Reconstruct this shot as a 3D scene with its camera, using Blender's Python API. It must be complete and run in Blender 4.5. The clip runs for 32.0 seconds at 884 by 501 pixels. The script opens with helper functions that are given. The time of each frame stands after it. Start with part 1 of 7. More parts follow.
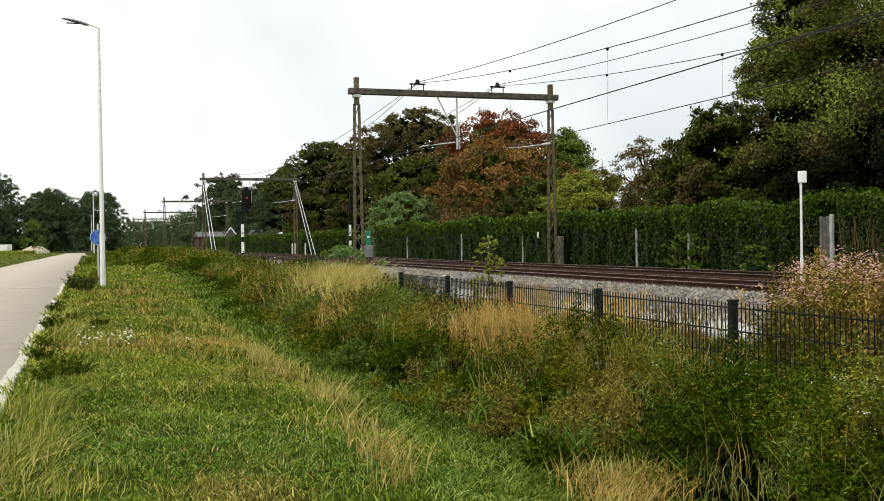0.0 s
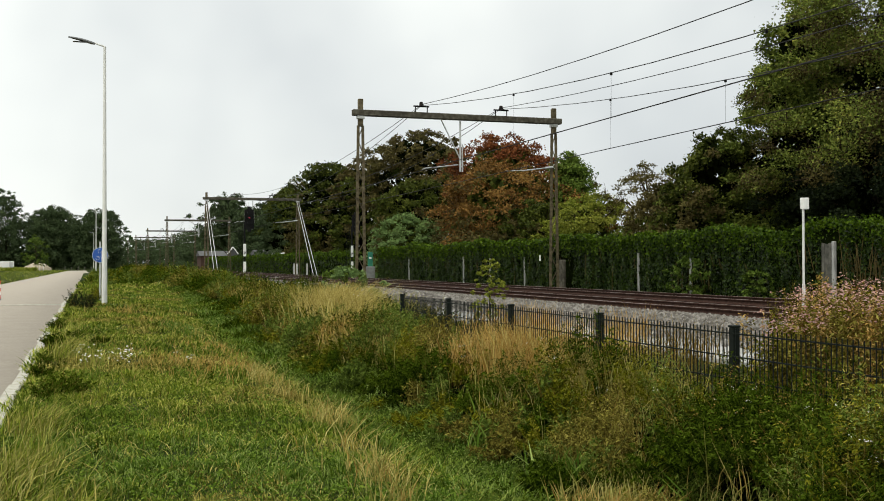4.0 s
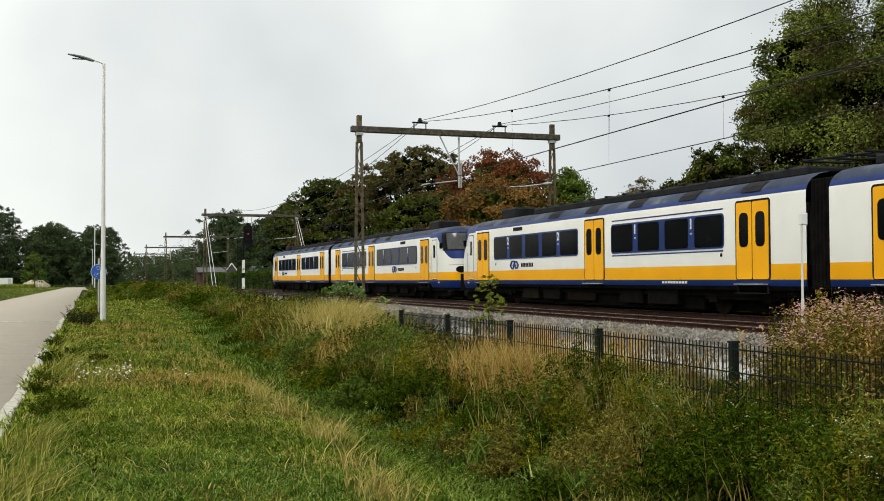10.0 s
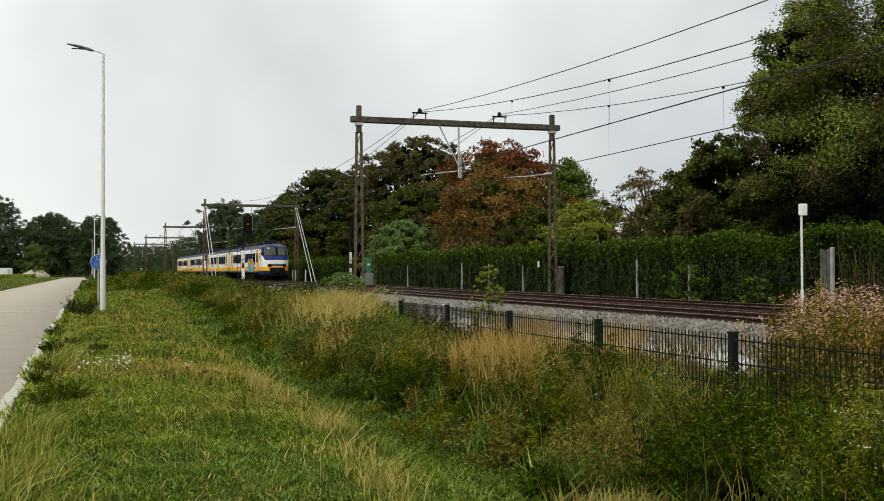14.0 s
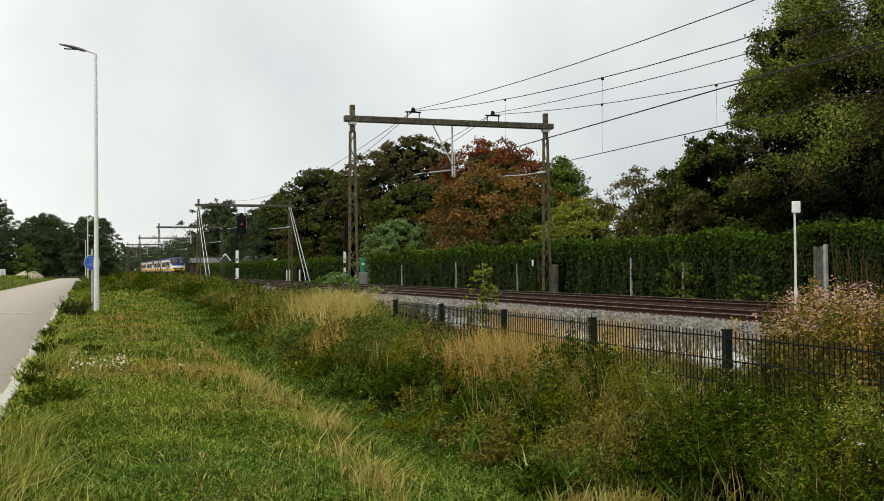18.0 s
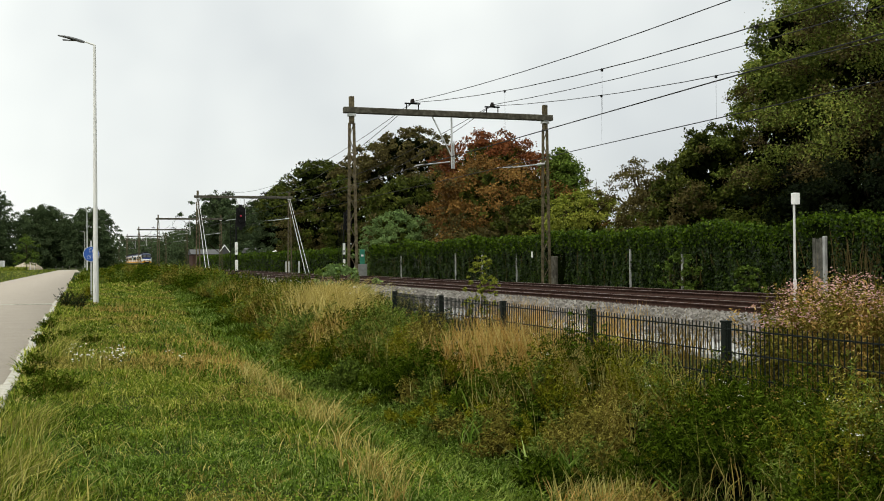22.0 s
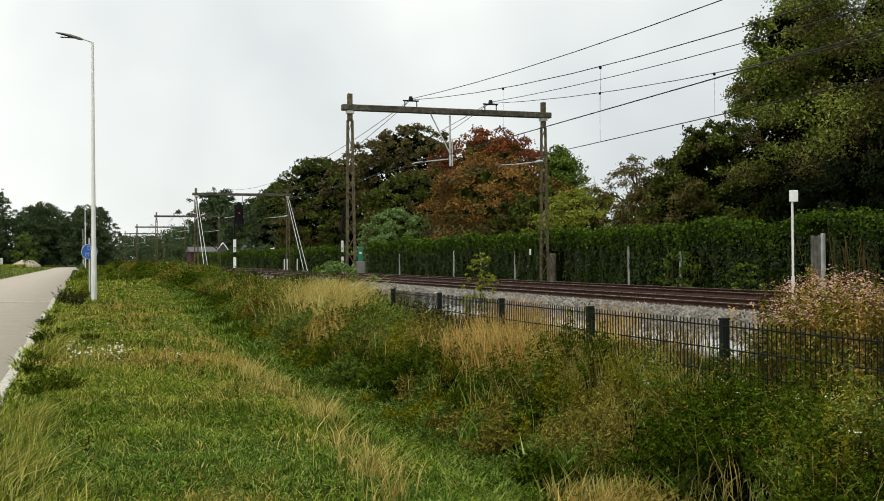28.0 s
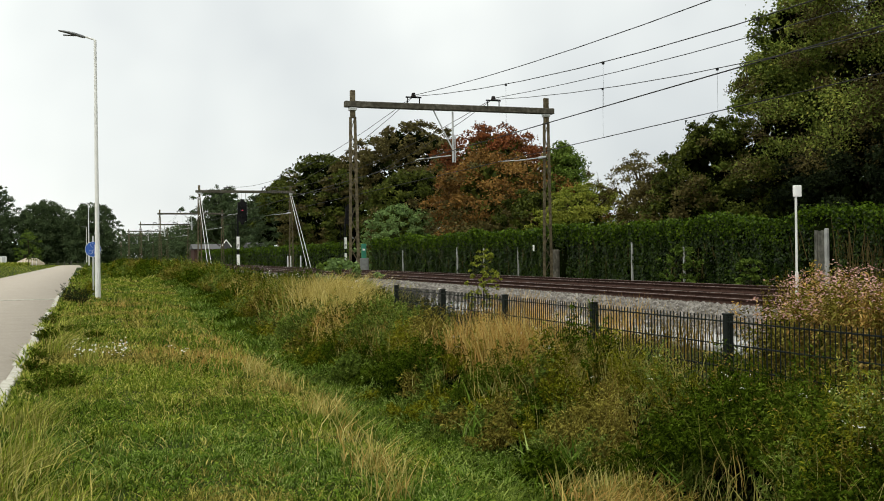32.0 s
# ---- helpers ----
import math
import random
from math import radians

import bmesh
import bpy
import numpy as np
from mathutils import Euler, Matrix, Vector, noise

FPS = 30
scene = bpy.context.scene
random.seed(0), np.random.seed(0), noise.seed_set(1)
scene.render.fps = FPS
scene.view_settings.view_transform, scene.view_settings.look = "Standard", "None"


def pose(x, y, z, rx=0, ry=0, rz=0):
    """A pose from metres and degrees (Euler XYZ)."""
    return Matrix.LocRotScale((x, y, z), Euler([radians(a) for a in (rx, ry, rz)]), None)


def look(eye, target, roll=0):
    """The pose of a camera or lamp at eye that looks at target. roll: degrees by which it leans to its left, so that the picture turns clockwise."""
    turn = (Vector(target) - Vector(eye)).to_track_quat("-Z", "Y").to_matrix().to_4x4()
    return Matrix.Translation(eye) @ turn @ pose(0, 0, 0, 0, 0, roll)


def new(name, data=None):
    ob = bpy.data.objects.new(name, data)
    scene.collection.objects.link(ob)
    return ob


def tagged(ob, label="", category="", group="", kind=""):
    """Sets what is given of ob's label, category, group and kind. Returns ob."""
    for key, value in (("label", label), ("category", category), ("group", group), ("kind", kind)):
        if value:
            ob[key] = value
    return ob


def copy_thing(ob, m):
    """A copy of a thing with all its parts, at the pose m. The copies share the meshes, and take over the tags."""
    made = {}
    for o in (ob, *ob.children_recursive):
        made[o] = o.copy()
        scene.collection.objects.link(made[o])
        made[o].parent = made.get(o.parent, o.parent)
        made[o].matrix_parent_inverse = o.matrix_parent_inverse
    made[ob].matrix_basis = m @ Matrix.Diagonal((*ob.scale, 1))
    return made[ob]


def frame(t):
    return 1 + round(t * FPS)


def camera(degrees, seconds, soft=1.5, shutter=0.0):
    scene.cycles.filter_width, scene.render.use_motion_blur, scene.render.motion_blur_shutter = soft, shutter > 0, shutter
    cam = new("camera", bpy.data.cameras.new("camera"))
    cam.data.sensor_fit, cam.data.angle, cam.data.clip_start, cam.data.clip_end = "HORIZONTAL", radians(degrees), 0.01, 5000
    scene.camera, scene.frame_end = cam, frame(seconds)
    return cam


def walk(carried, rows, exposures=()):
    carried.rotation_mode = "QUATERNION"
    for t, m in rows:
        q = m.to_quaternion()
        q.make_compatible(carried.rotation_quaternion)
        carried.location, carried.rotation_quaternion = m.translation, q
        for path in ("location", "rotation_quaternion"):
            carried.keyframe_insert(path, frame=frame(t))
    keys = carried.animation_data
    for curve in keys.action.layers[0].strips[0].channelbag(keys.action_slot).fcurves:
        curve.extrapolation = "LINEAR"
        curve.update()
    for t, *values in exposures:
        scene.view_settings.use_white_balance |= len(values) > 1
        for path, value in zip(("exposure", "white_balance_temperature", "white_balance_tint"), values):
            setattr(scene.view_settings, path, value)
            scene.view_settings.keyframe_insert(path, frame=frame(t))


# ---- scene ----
cam = camera(45.94, 32.0, soft=0.95)
EYE = (0.0, 0.0, 1.6)
# a hand-held camera on one spot: seconds and the turn in degrees
TURNS = [
    (0, 89.481, 0.868, -18.857),
    (0.5, 89.837, 0.355, -18.717),
    (1, 90.171, 0.077, -18.552),
    (1.5, 90.425, -0.172, -18.378),
    (2, 90.608, -0.261, -18.211),
    (2.5, 90.884, -0.322, -18.272),
    (3, 90.884, -0.307, -18.233),
    (3.5, 90.616, 0.035, -18.661),
    (5.5, 91.195, 0.348, -18.817),
    (6, 91.141, 0.394, -18.846),
    (6.5, 91.202, 0.399, -18.787),
    (7, 91.450, 0.319, -18.768),
    (7.5, 91.633, 0.322, -18.765),
    (8, 91.696, 0.279, -18.758),
    (8.5, 91.685, 0.235, -18.770),
    (9, 91.657, 0.263, -18.771),
    (9.5, 91.620, 0.247, -18.776),
    (10, 91.573, 0.258, -18.818),
    (10.5, 91.483, 0.295, -18.829),
    (11, 91.418, 0.279, -18.864),
    (11.5, 91.341, 0.258, -18.872),
    (12, 91.238, 0.224, -18.830),
    (12.5, 91.245, 0.251, -18.860),
    (13, 91.102, 0.232, -18.811),
    (13.5, 91.050, 0.213, -18.808),
    (14, 91.048, 0.212, -18.834),
    (14.5, 91.015, 0.250, -18.883),
    (16.5, 90.924, 0.271, -18.966),
    (17, 91.056, 0.340, -19.050),
    (17.5, 91.070, 0.412, -19.139),
    (18, 90.994, 0.483, -19.153),
    (18.5, 90.866, 0.591, -19.178),
    (19, 90.802, 0.648, -19.178),
    (19.5, 90.719, 0.643, -19.156),
    (20, 90.655, 0.698, -19.137),
    (20.5, 90.554, 0.730, -19.099),
    (21, 90.545, 0.595, -19.146),
    (21.5, 90.532, 0.521, -19.186),
    (22, 90.531, 0.485, -19.190),
    (22.5, 90.549, 0.443, -19.190),
    (23, 90.563, 0.449, -19.175),
    (23.5, 90.591, 0.430, -19.274),
    (24, 90.529, 0.471, -19.311),
    (24.5, 90.435, 0.484, -19.326),
    (25, 90.409, 0.455, -19.335),
    (25.5, 90.437, 0.486, -19.326),
    (27.5, 90.437, 0.484, -19.316),
    (28, 90.388, 0.491, -19.281),
    (28.5, 90.509, 0.432, -19.232),
    (29, 90.398, 0.448, -19.219),
    (29.5, 90.129, 0.584, -19.200),
    (30, 90.139, 0.675, -19.106),
    (30.5, 90.194, 0.796, -19.041),
    (31, 90.161, 0.821, -19.043),
    (31.5, 90.132, 0.794, -19.086),
    (32, 90.193, 0.703, -19.100),]
walk(cam, [(t, pose(*EYE, a, b, c)) for t, a, b, c in TURNS], exposures=[(0, 0.33, 6650, 5), (1.5, 0.24, 6650, 5), (3, 0.08, 6650, 5), (6, 0.03, 6650, 5), (8, 0.0, 6650, 5), (12, -0.03, 6650, 5), (14, -0.07, 6650, 5), (18, 0.0, 6650, 5), (32, 0.08, 6650, 5)])

# ---- light: a bright overcast sky ----
world = bpy.data.worlds.new("sky")
scene.world = world
world.use_nodes = True
wn, wl = world.node_tree.nodes, world.node_tree.links
wn.clear()
w_out = wn.new("ShaderNodeOutputWorld")
w_bg = wn.new("ShaderNodeBackground")
w_sky = wn.new("ShaderNodeTexSky")
w_sky.sky_type, w_sky.sun_disc = "NISHITA", False
w_sky.sun_elevation, w_sky.sun_rotation = radians(48), radians(-70)
w_noise = wn.new("ShaderNodeTexNoise")
w_noise.inputs["Scale"].default_value, w_noise.inputs["Detail"].default_value = 2.2, 4.0
w_ramp = wn.new("ShaderNodeValToRGB")
w_ramp.color_ramp.elements[0].position, w_ramp.color_ramp.elements[0].color = 0.28, (0.61, 0.635, 0.68, 1)
w_ramp.color_ramp.elements[1].position, w_ramp.color_ramp.elements[1].color = 0.70, (1.11, 1.12, 1.105, 1)
w_scale = wn.new("ShaderNodeVectorMath")
w_scale.operation = "SCALE"
w_scale.inputs["Scale"].default_value = 0.10
w_mix = wn.new("ShaderNodeMix")
w_mix.data_type = "RGBA"
w_mix.inputs["Factor"].default_value = 0.93
wl.new(w_sky.outputs[0], w_scale.inputs[0])
# the cloud is thinner and brighter towards the sun's side
w_co = wn.new("ShaderNodeTexCoord")
w_dot = wn.new("ShaderNodeVectorMath")
w_dot.operation = "DOT_PRODUCT"
w_dot.inputs[1].default_value = (-0.84, -0.54, 0.0)
w_add = wn.new("ShaderNodeMath")
w_add.operation = "MULTIPLY_ADD"
w_add.inputs[1].default_value = 0.74
w_off = wn.new("ShaderNodeMath")
w_off.operation = "ADD"
w_off.inputs[1].default_value = 0.49
wl.new(w_co.outputs["Generated"], w_dot.inputs[0])
wl.new(w_dot.outputs["Value"], w_add.inputs[0])
wl.new(w_noise.outputs["Fac"], w_add.inputs[2])
wl.new(w_add.outputs[0], w_off.inputs[0])
wl.new(w_off.outputs[0], w_ramp.inputs["Fac"])
wl.new(w_scale.outputs[0], w_mix.inputs[6])
wl.new(w_ramp.outputs["Color"], w_mix.inputs[7])
wl.new(w_mix.outputs[2], w_bg.inputs["Color"])
w_bg.inputs["Strength"].default_value = 1.06
wl.new(w_bg.outputs[0], w_out.inputs["Surface"])
sun_data = bpy.data.lights.new("sun", "SUN")
sun_data.energy, sun_data.angle, sun_data.color = 1.9, radians(24), (1.0, 0.96, 0.9)
sun = new("sun", sun_data)
sun.matrix_world = look((0, 0, 60), (28, 18, 0))


# ---- materials ----
def material(name, stops, rough=0.8, metal=0.0, scale=4.0, detail=6.0, bump=0.0, bump_scale=40.0, island=0.0, obrand=0.0,
             coat=0.0, trans=0.0, spec=0.5, emit=0.0, mottle=0.0):
    """A noise-coloured surface. stops: colours from dark to light; island, obrand: how far single pieces differ."""
    m = bpy.data.materials.new(name)
    m.use_nodes = True
    n, l = m.node_tree.nodes, m.node_tree.links
    b = n["Principled BSDF"]
    coords = n.new("ShaderNodeTexCoord")
    tex = n.new("ShaderNodeTexNoise")
    tex.inputs["Scale"].default_value, tex.inputs["Detail"].default_value = scale, detail
    l.new(coords.outputs["Object"], tex.inputs["Vector"])
    value = tex.outputs["Fac"]
    if island or obrand:
        if island:
            g = n.new("ShaderNodeNewGeometry")
            rnd = g.outputs["Random Per Island"]
        else:
            g = n.new("ShaderNodeObjectInfo")
            rnd = g.outputs["Random"]
        mx = n.new("ShaderNodeMix")
        mx.inputs["Factor"].default_value = island or obrand
        l.new(value, mx.inputs[2])
        l.new(rnd, mx.inputs[3])
        value = mx.outputs[0]
    ramp = n.new("ShaderNodeValToRGB")
    lo, hi = (0.0, 1.0) if (island or obrand) > 0.5 else ((0.12, 0.88) if (island or obrand) else (0.28, 0.72))
    e = ramp.color_ramp.elements
    for i, c in enumerate(stops):
        p = lo + (hi - lo) * i / max(1, len(stops) - 1)
        if i < 2:
            e[i].position, e[i].color = p, (*c, 1)
        else:
            k = e.new(p)
            k.color = (*c, 1)
    l.new(value, ramp.inputs["Fac"])
    col = ramp.outputs["Color"]
    if mottle:
        t2 = n.new("ShaderNodeTexNoise")
        t2.inputs["Scale"].default_value, t2.inputs["Detail"].default_value = scale * 0.12, 3.0
        l.new(coords.outputs["Object"], t2.inputs["Vector"])
        r2 = n.new("ShaderNodeMapRange")
        r2.inputs["From Min"].default_value, r2.inputs["From Max"].default_value = 0.3, 0.7
        r2.inputs["To Min"].default_value, r2.inputs["To Max"].default_value = 1 - mottle, 1 + mottle
        l.new(t2.outputs["Fac"], r2.inputs["Value"])
        mul = n.new("ShaderNodeVectorMath")
        mul.operation = "SCALE"
        l.new(col, mul.inputs[0])
        l.new(r2.outputs[0], mul.inputs["Scale"])
        col = mul.outputs[0]
    l.new(col, b.inputs["Base Color"])
    b.inputs["Roughness"].default_value, b.inputs["Metallic"].default_value = rough, metal
    b.inputs["Specular IOR Level"].default_value, b.inputs["Coat Weight"].default_value = spec, coat
    if trans:
        tr = n.new("ShaderNodeBsdfTranslucent")
        l.new(col, tr.inputs["Color"])
        ms = n.new("ShaderNodeMixShader")
        ms.inputs["Fac"].default_value = trans
        l.new(b.outputs[0], ms.inputs[1])
        l.new(tr.outputs[0], ms.inputs[2])
        l.new(ms.outputs[0], n["Material Output"].inputs["Surface"])
    if emit:
        l.new(col, b.inputs["Emission Color"])
        b.inputs["Emission Strength"].default_value = emit
    if bump:
        t3 = n.new("ShaderNodeTexNoise")
        t3.inputs["Scale"].default_value, t3.inputs["Detail"].default_value = bump_scale, 5.0
        l.new(coords.outputs["Object"], t3.inputs["Vector"])
        bp = n.new("ShaderNodeBump")
        bp.inputs["Strength"].default_value, bp.inputs["Distance"].default_value = bump, 0.02
        l.new(t3.outputs["Fac"], bp.inputs["Height"])
        l.new(bp.outputs[0], b.inputs["Normal"])
    return m


M_SOIL = material("soil_turf", [(0.012, 0.018, 0.004), (0.028, 0.04, 0.008), (0.06, 0.075, 0.018)], 0.95, scale=1.2, bump=0.6, bump_scale=30, mottle=0.25, spec=0.03)
M_ROAD = material("road_concrete", [(0.3245, 0.2871, 0.241), (0.3553, 0.3156, 0.265), (0.3914, 0.3489, 0.2944)], 0.92, scale=14.0, bump=0.2, bump_scale=90, mottle=0.05, spec=0.1)
M_EDGE = material("pale_edging", [(0.2952, 0.2788, 0.2296), (0.4264, 0.41, 0.3526), (0.5084, 0.492, 0.4346)], 0.9, scale=6, bump=0.3, bump_scale=50, spec=0.1)
M_BALLAST = material("ballast_grey", [(0.045, 0.04, 0.035), (0.125, 0.117, 0.107), (0.25, 0.237, 0.22)], 0.9, scale=14, bump=0.9, bump_scale=24, mottle=0.2, spec=0.1)
M_STONE = material("ballast_stone", [(0.04, 0.035, 0.029), (0.105, 0.096, 0.084), (0.18, 0.167, 0.15), (0.33, 0.312, 0.285)], 0.9, scale=8, island=0.75, spec=0.08)
M_RAIL = material("rusty_rail", [(0.0221, 0.011, 0.0085), (0.0442, 0.0221, 0.0161), (0.0723, 0.0399, 0.0289)], 0.8, scale=9, bump=0.3, spec=0.12)
M_RAILTOP = material("worn_rail_head", [(0.29, 0.2248, 0.1958), (0.435, 0.3625, 0.3262)], 0.3, 0.7, scale=5)
M_SLEEPER = material("brown_sleeper", [(0.03, 0.02, 0.015), (0.065, 0.047, 0.037)], 0.9, scale=12, bump=0.4, spec=0.1)
M_LATTICE = material("weathered_mast_steel", [(0.0483, 0.0385, 0.0227), (0.1058, 0.0872, 0.0529), (0.1725, 0.145, 0.0888)], 0.85, scale=7, bump=0.3, mottle=0.15, spec=0.1)
M_BEAM = material("weathered_concrete_beam", [(0.0403, 0.036, 0.027), (0.0805, 0.0744, 0.0567), (0.1495, 0.1416, 0.1148)], 0.9, scale=5, bump=0.4, mottle=0.25, spec=0.1)
M_GALV = material("galvanised_steel", [(0.42, 0.43, 0.42), (0.60, 0.61, 0.60)], 0.5, 0.45, scale=8)
M_LAMP = material("lamp_column_paint", [(0.66, 0.66, 0.63), (0.76, 0.76, 0.73)], 0.5, 0.0, scale=3, spec=0.3)
M_DARKGREY = material("dark_grey_housing", [(0.10, 0.105, 0.11), (0.16, 0.165, 0.17)], 0.5, scale=5)
M_BLACK = material("black_paint", [(0.004, 0.004, 0.004), (0.012, 0.012, 0.012)], 0.6, scale=6, spec=0.1)
M_WIRE = material("copper_wire_dull", [(0.02, 0.02, 0.02), (0.05, 0.048, 0.046)], 0.7, 0.2, scale=3, spec=0.2)
M_CERAMIC = material("brown_insulator", [(0.012, 0.009, 0.008), (0.03, 0.02, 0.018)], 0.4, scale=6, spec=0.2)
# near-black: shade between leaves of hedge, crowns and weeds put into the colour
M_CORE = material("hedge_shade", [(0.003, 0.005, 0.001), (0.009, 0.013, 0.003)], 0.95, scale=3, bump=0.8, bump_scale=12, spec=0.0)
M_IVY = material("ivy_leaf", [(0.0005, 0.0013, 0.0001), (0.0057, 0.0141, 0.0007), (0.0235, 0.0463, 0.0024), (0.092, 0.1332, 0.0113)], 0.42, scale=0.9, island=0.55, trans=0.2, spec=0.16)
# yellow-green ivy, lightened: the look of the lit crest put into the colour
M_IVYTOP = material("lit_ivy_leaf", [(0.0037, 0.0091, 0.0004), (0.0278, 0.058, 0.0021), (0.0725, 0.1261, 0.0051), (0.1657, 0.2463, 0.0193)], 0.55, scale=0.9, island=0.65, trans=0.3, spec=0.1)
M_IVYDRY = material("ivy_dry_stem", [(0.039, 0.0308, 0.012), (0.13, 0.098, 0.036)], 0.8, scale=2, island=0.6, trans=0.1, spec=0.05)
M_FENCEWOOD = material("weathered_fence_board", [(0.05, 0.05, 0.043), (0.14, 0.135, 0.115)], 0.9, scale=6, bump=0.3, spec=0.08)
M_WHITEPOST = material("pale_post", [(0.52, 0.52, 0.50), (0.70, 0.70, 0.68)], 0.7, scale=5, spec=0.3)
M_CONCRETE = material("pale_concrete", [(0.264, 0.264, 0.252), (0.368, 0.368, 0.356), (0.44, 0.44, 0.428)], 0.9, scale=3, bump=0.25, bump_scale=40, mottle=0.12, spec=0.1)
M_RUSTBED = material("rust_stained_ballast", [(0.0135, 0.0083, 0.006), (0.0315, 0.0203, 0.015), (0.0638, 0.045, 0.0353)], 0.95, scale=14, bump=0.9, bump_scale=24, mottle=0.2, spec=0.05)
M_BARK = material("bark", [(0.02, 0.014, 0.009), (0.055, 0.04, 0.028)], 0.95, scale=8, bump=0.8, bump_scale=16, spec=0.05)


def leafy(name, stops, trans=0.14):
    return material(name, stops, 0.65, scale=0.55, island=0.36, trans=trans, spec=0.06)


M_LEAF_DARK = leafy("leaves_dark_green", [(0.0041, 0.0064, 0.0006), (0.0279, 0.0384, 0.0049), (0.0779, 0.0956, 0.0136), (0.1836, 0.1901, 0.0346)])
# near-black leaf: painted shade under the trees, and the darkest roadside weeds
M_LEAF_SHADEWEED = leafy("leaves_shade_and_dark_weed", [(0.003, 0.006, 0.002), (0.009, 0.015, 0.005), (0.02, 0.03, 0.009), (0.05, 0.06, 0.018)])
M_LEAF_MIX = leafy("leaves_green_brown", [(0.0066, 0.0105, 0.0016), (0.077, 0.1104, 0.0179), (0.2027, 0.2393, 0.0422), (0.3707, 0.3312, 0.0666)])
M_LEAF_BROWN = leafy("leaves_brown_green", [(0.0124, 0.0106, 0.004), (0.0587, 0.0481, 0.0153), (0.1159, 0.0952, 0.0294), (0.149, 0.1607, 0.0456)])
M_LEAF_RED = leafy("leaves_rust_red", [(0.0181, 0.0057, 0.0024), (0.0933, 0.0297, 0.0107), (0.2054, 0.0693, 0.0218), (0.2977, 0.1456, 0.0454)])
M_LEAF_RUST = leafy("leaves_orange_brown", [(0.0214, 0.0114, 0.0032), (0.1063, 0.056, 0.0145), (0.2253, 0.1213, 0.0305), (0.2718, 0.194, 0.0504)])
M_LEAF_GREEN = leafy("leaves_mid_green", [(0.0084, 0.0173, 0.0027), (0.0506, 0.0867, 0.0116), (0.116, 0.1696, 0.025), (0.2244, 0.2754, 0.0561)])
# cool dark green, lightened: distance haze is put into the leaf colour
M_LEAF_COOL = leafy("leaves_cool_dark_green", [(0.0137, 0.024, 0.0106), (0.0411, 0.064, 0.0262), (0.0754, 0.1062, 0.0439), (0.1371, 0.1657, 0.0714)])
M_LEAF_YELLOW = leafy("leaves_yellow_green", [(0.0243, 0.0345, 0.004), (0.13, 0.1606, 0.0168), (0.2646, 0.2835, 0.0426), (0.432, 0.4104, 0.0864)])
M_LEAF_GREY = leafy("leaves_grey_green", [(0.0427, 0.0715, 0.0211), (0.0997, 0.1595, 0.0496), (0.171, 0.2475, 0.0806), (0.285, 0.374, 0.1364)])
M_GRASS = material("lawn_grass", [(0.0056, 0.0107, 0.0006), (0.101, 0.147, 0.0107), (0.2695, 0.3256, 0.0355), (0.9016, 0.8014, 0.2703)], 0.75, scale=1.3, island=0.72, trans=0.25, spec=0.03)
M_TURFDRY = material("withered_turf", [(0.0193, 0.0187, 0.0033), (0.135, 0.1298, 0.0228), (0.3336, 0.2887, 0.0642), (0.7625, 0.6452, 0.22)], 0.8, scale=1.3, island=0.7, trans=0.2, spec=0.02)
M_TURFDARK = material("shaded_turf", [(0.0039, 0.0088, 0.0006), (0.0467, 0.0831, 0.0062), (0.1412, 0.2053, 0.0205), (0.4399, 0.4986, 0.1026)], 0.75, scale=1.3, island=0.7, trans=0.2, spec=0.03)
M_WEEDBROWN = material("withered_weed_leaf", [(0.0069, 0.0054, 0.0009), (0.0704, 0.0585, 0.0103), (0.2015, 0.1763, 0.0331), (0.4614, 0.4193, 0.0989)], 0.8, scale=0.9, island=0.45, trans=0.14, spec=0.0)
M_WEEDGREEN = material("fresh_weed_leaf", [(0.0027, 0.0057, 0.0006), (0.0427, 0.0701, 0.0076), (0.1449, 0.2002, 0.0287), (0.3624, 0.4213, 0.1168)], 0.7, scale=0.9, island=0.45, trans=0.18, spec=0.04)
M_CLOVER = material("herb_leaf", [(0.0141, 0.0306, 0.0024), (0.0882, 0.1527, 0.0118), (0.235, 0.3172, 0.0412)], 0.75, scale=1.5, island=0.7, trans=0.25, spec=0.05)
M_LUSH = material("lush_grass", [(0.0056, 0.0138, 0.0014), (0.058, 0.11, 0.0105), (0.1627, 0.2471, 0.0353), (0.5353, 0.607, 0.2203)], 0.7, scale=1.2, island=0.72, trans=0.25, spec=0.02)
M_DRY = material("dry_grass", [(0.12, 0.0877, 0.02), (0.36, 0.2866, 0.075), (0.552, 0.4563, 0.15), (0.768, 0.6552, 0.3)], 0.75, scale=1.0, island=0.75, trans=0.3, spec=0.02)
M_PALE = material("pale_grass", [(0.06, 0.068, 0.010), (0.19, 0.19, 0.038), (0.35, 0.33, 0.09), (0.62, 0.55, 0.22)], 0.7, scale=1.0, island=0.75, trans=0.35, spec=0.06)
M_RUST = material("golden_dry_grass", [(0.1344, 0.0728, 0.0157), (0.3696, 0.224, 0.056), (0.5376, 0.3584, 0.112), (0.7392, 0.56, 0.2464)], 0.75, scale=1.0, island=0.75, trans=0.3, spec=0.03)
M_WEED = material("weed_leaf", [(0.0042, 0.0048, 0.0003), (0.0585, 0.0636, 0.0036), (0.1638, 0.1667, 0.0125), (0.3604, 0.322, 0.0484)], 0.75, scale=0.9, island=0.45, trans=0.14, spec=0.0)
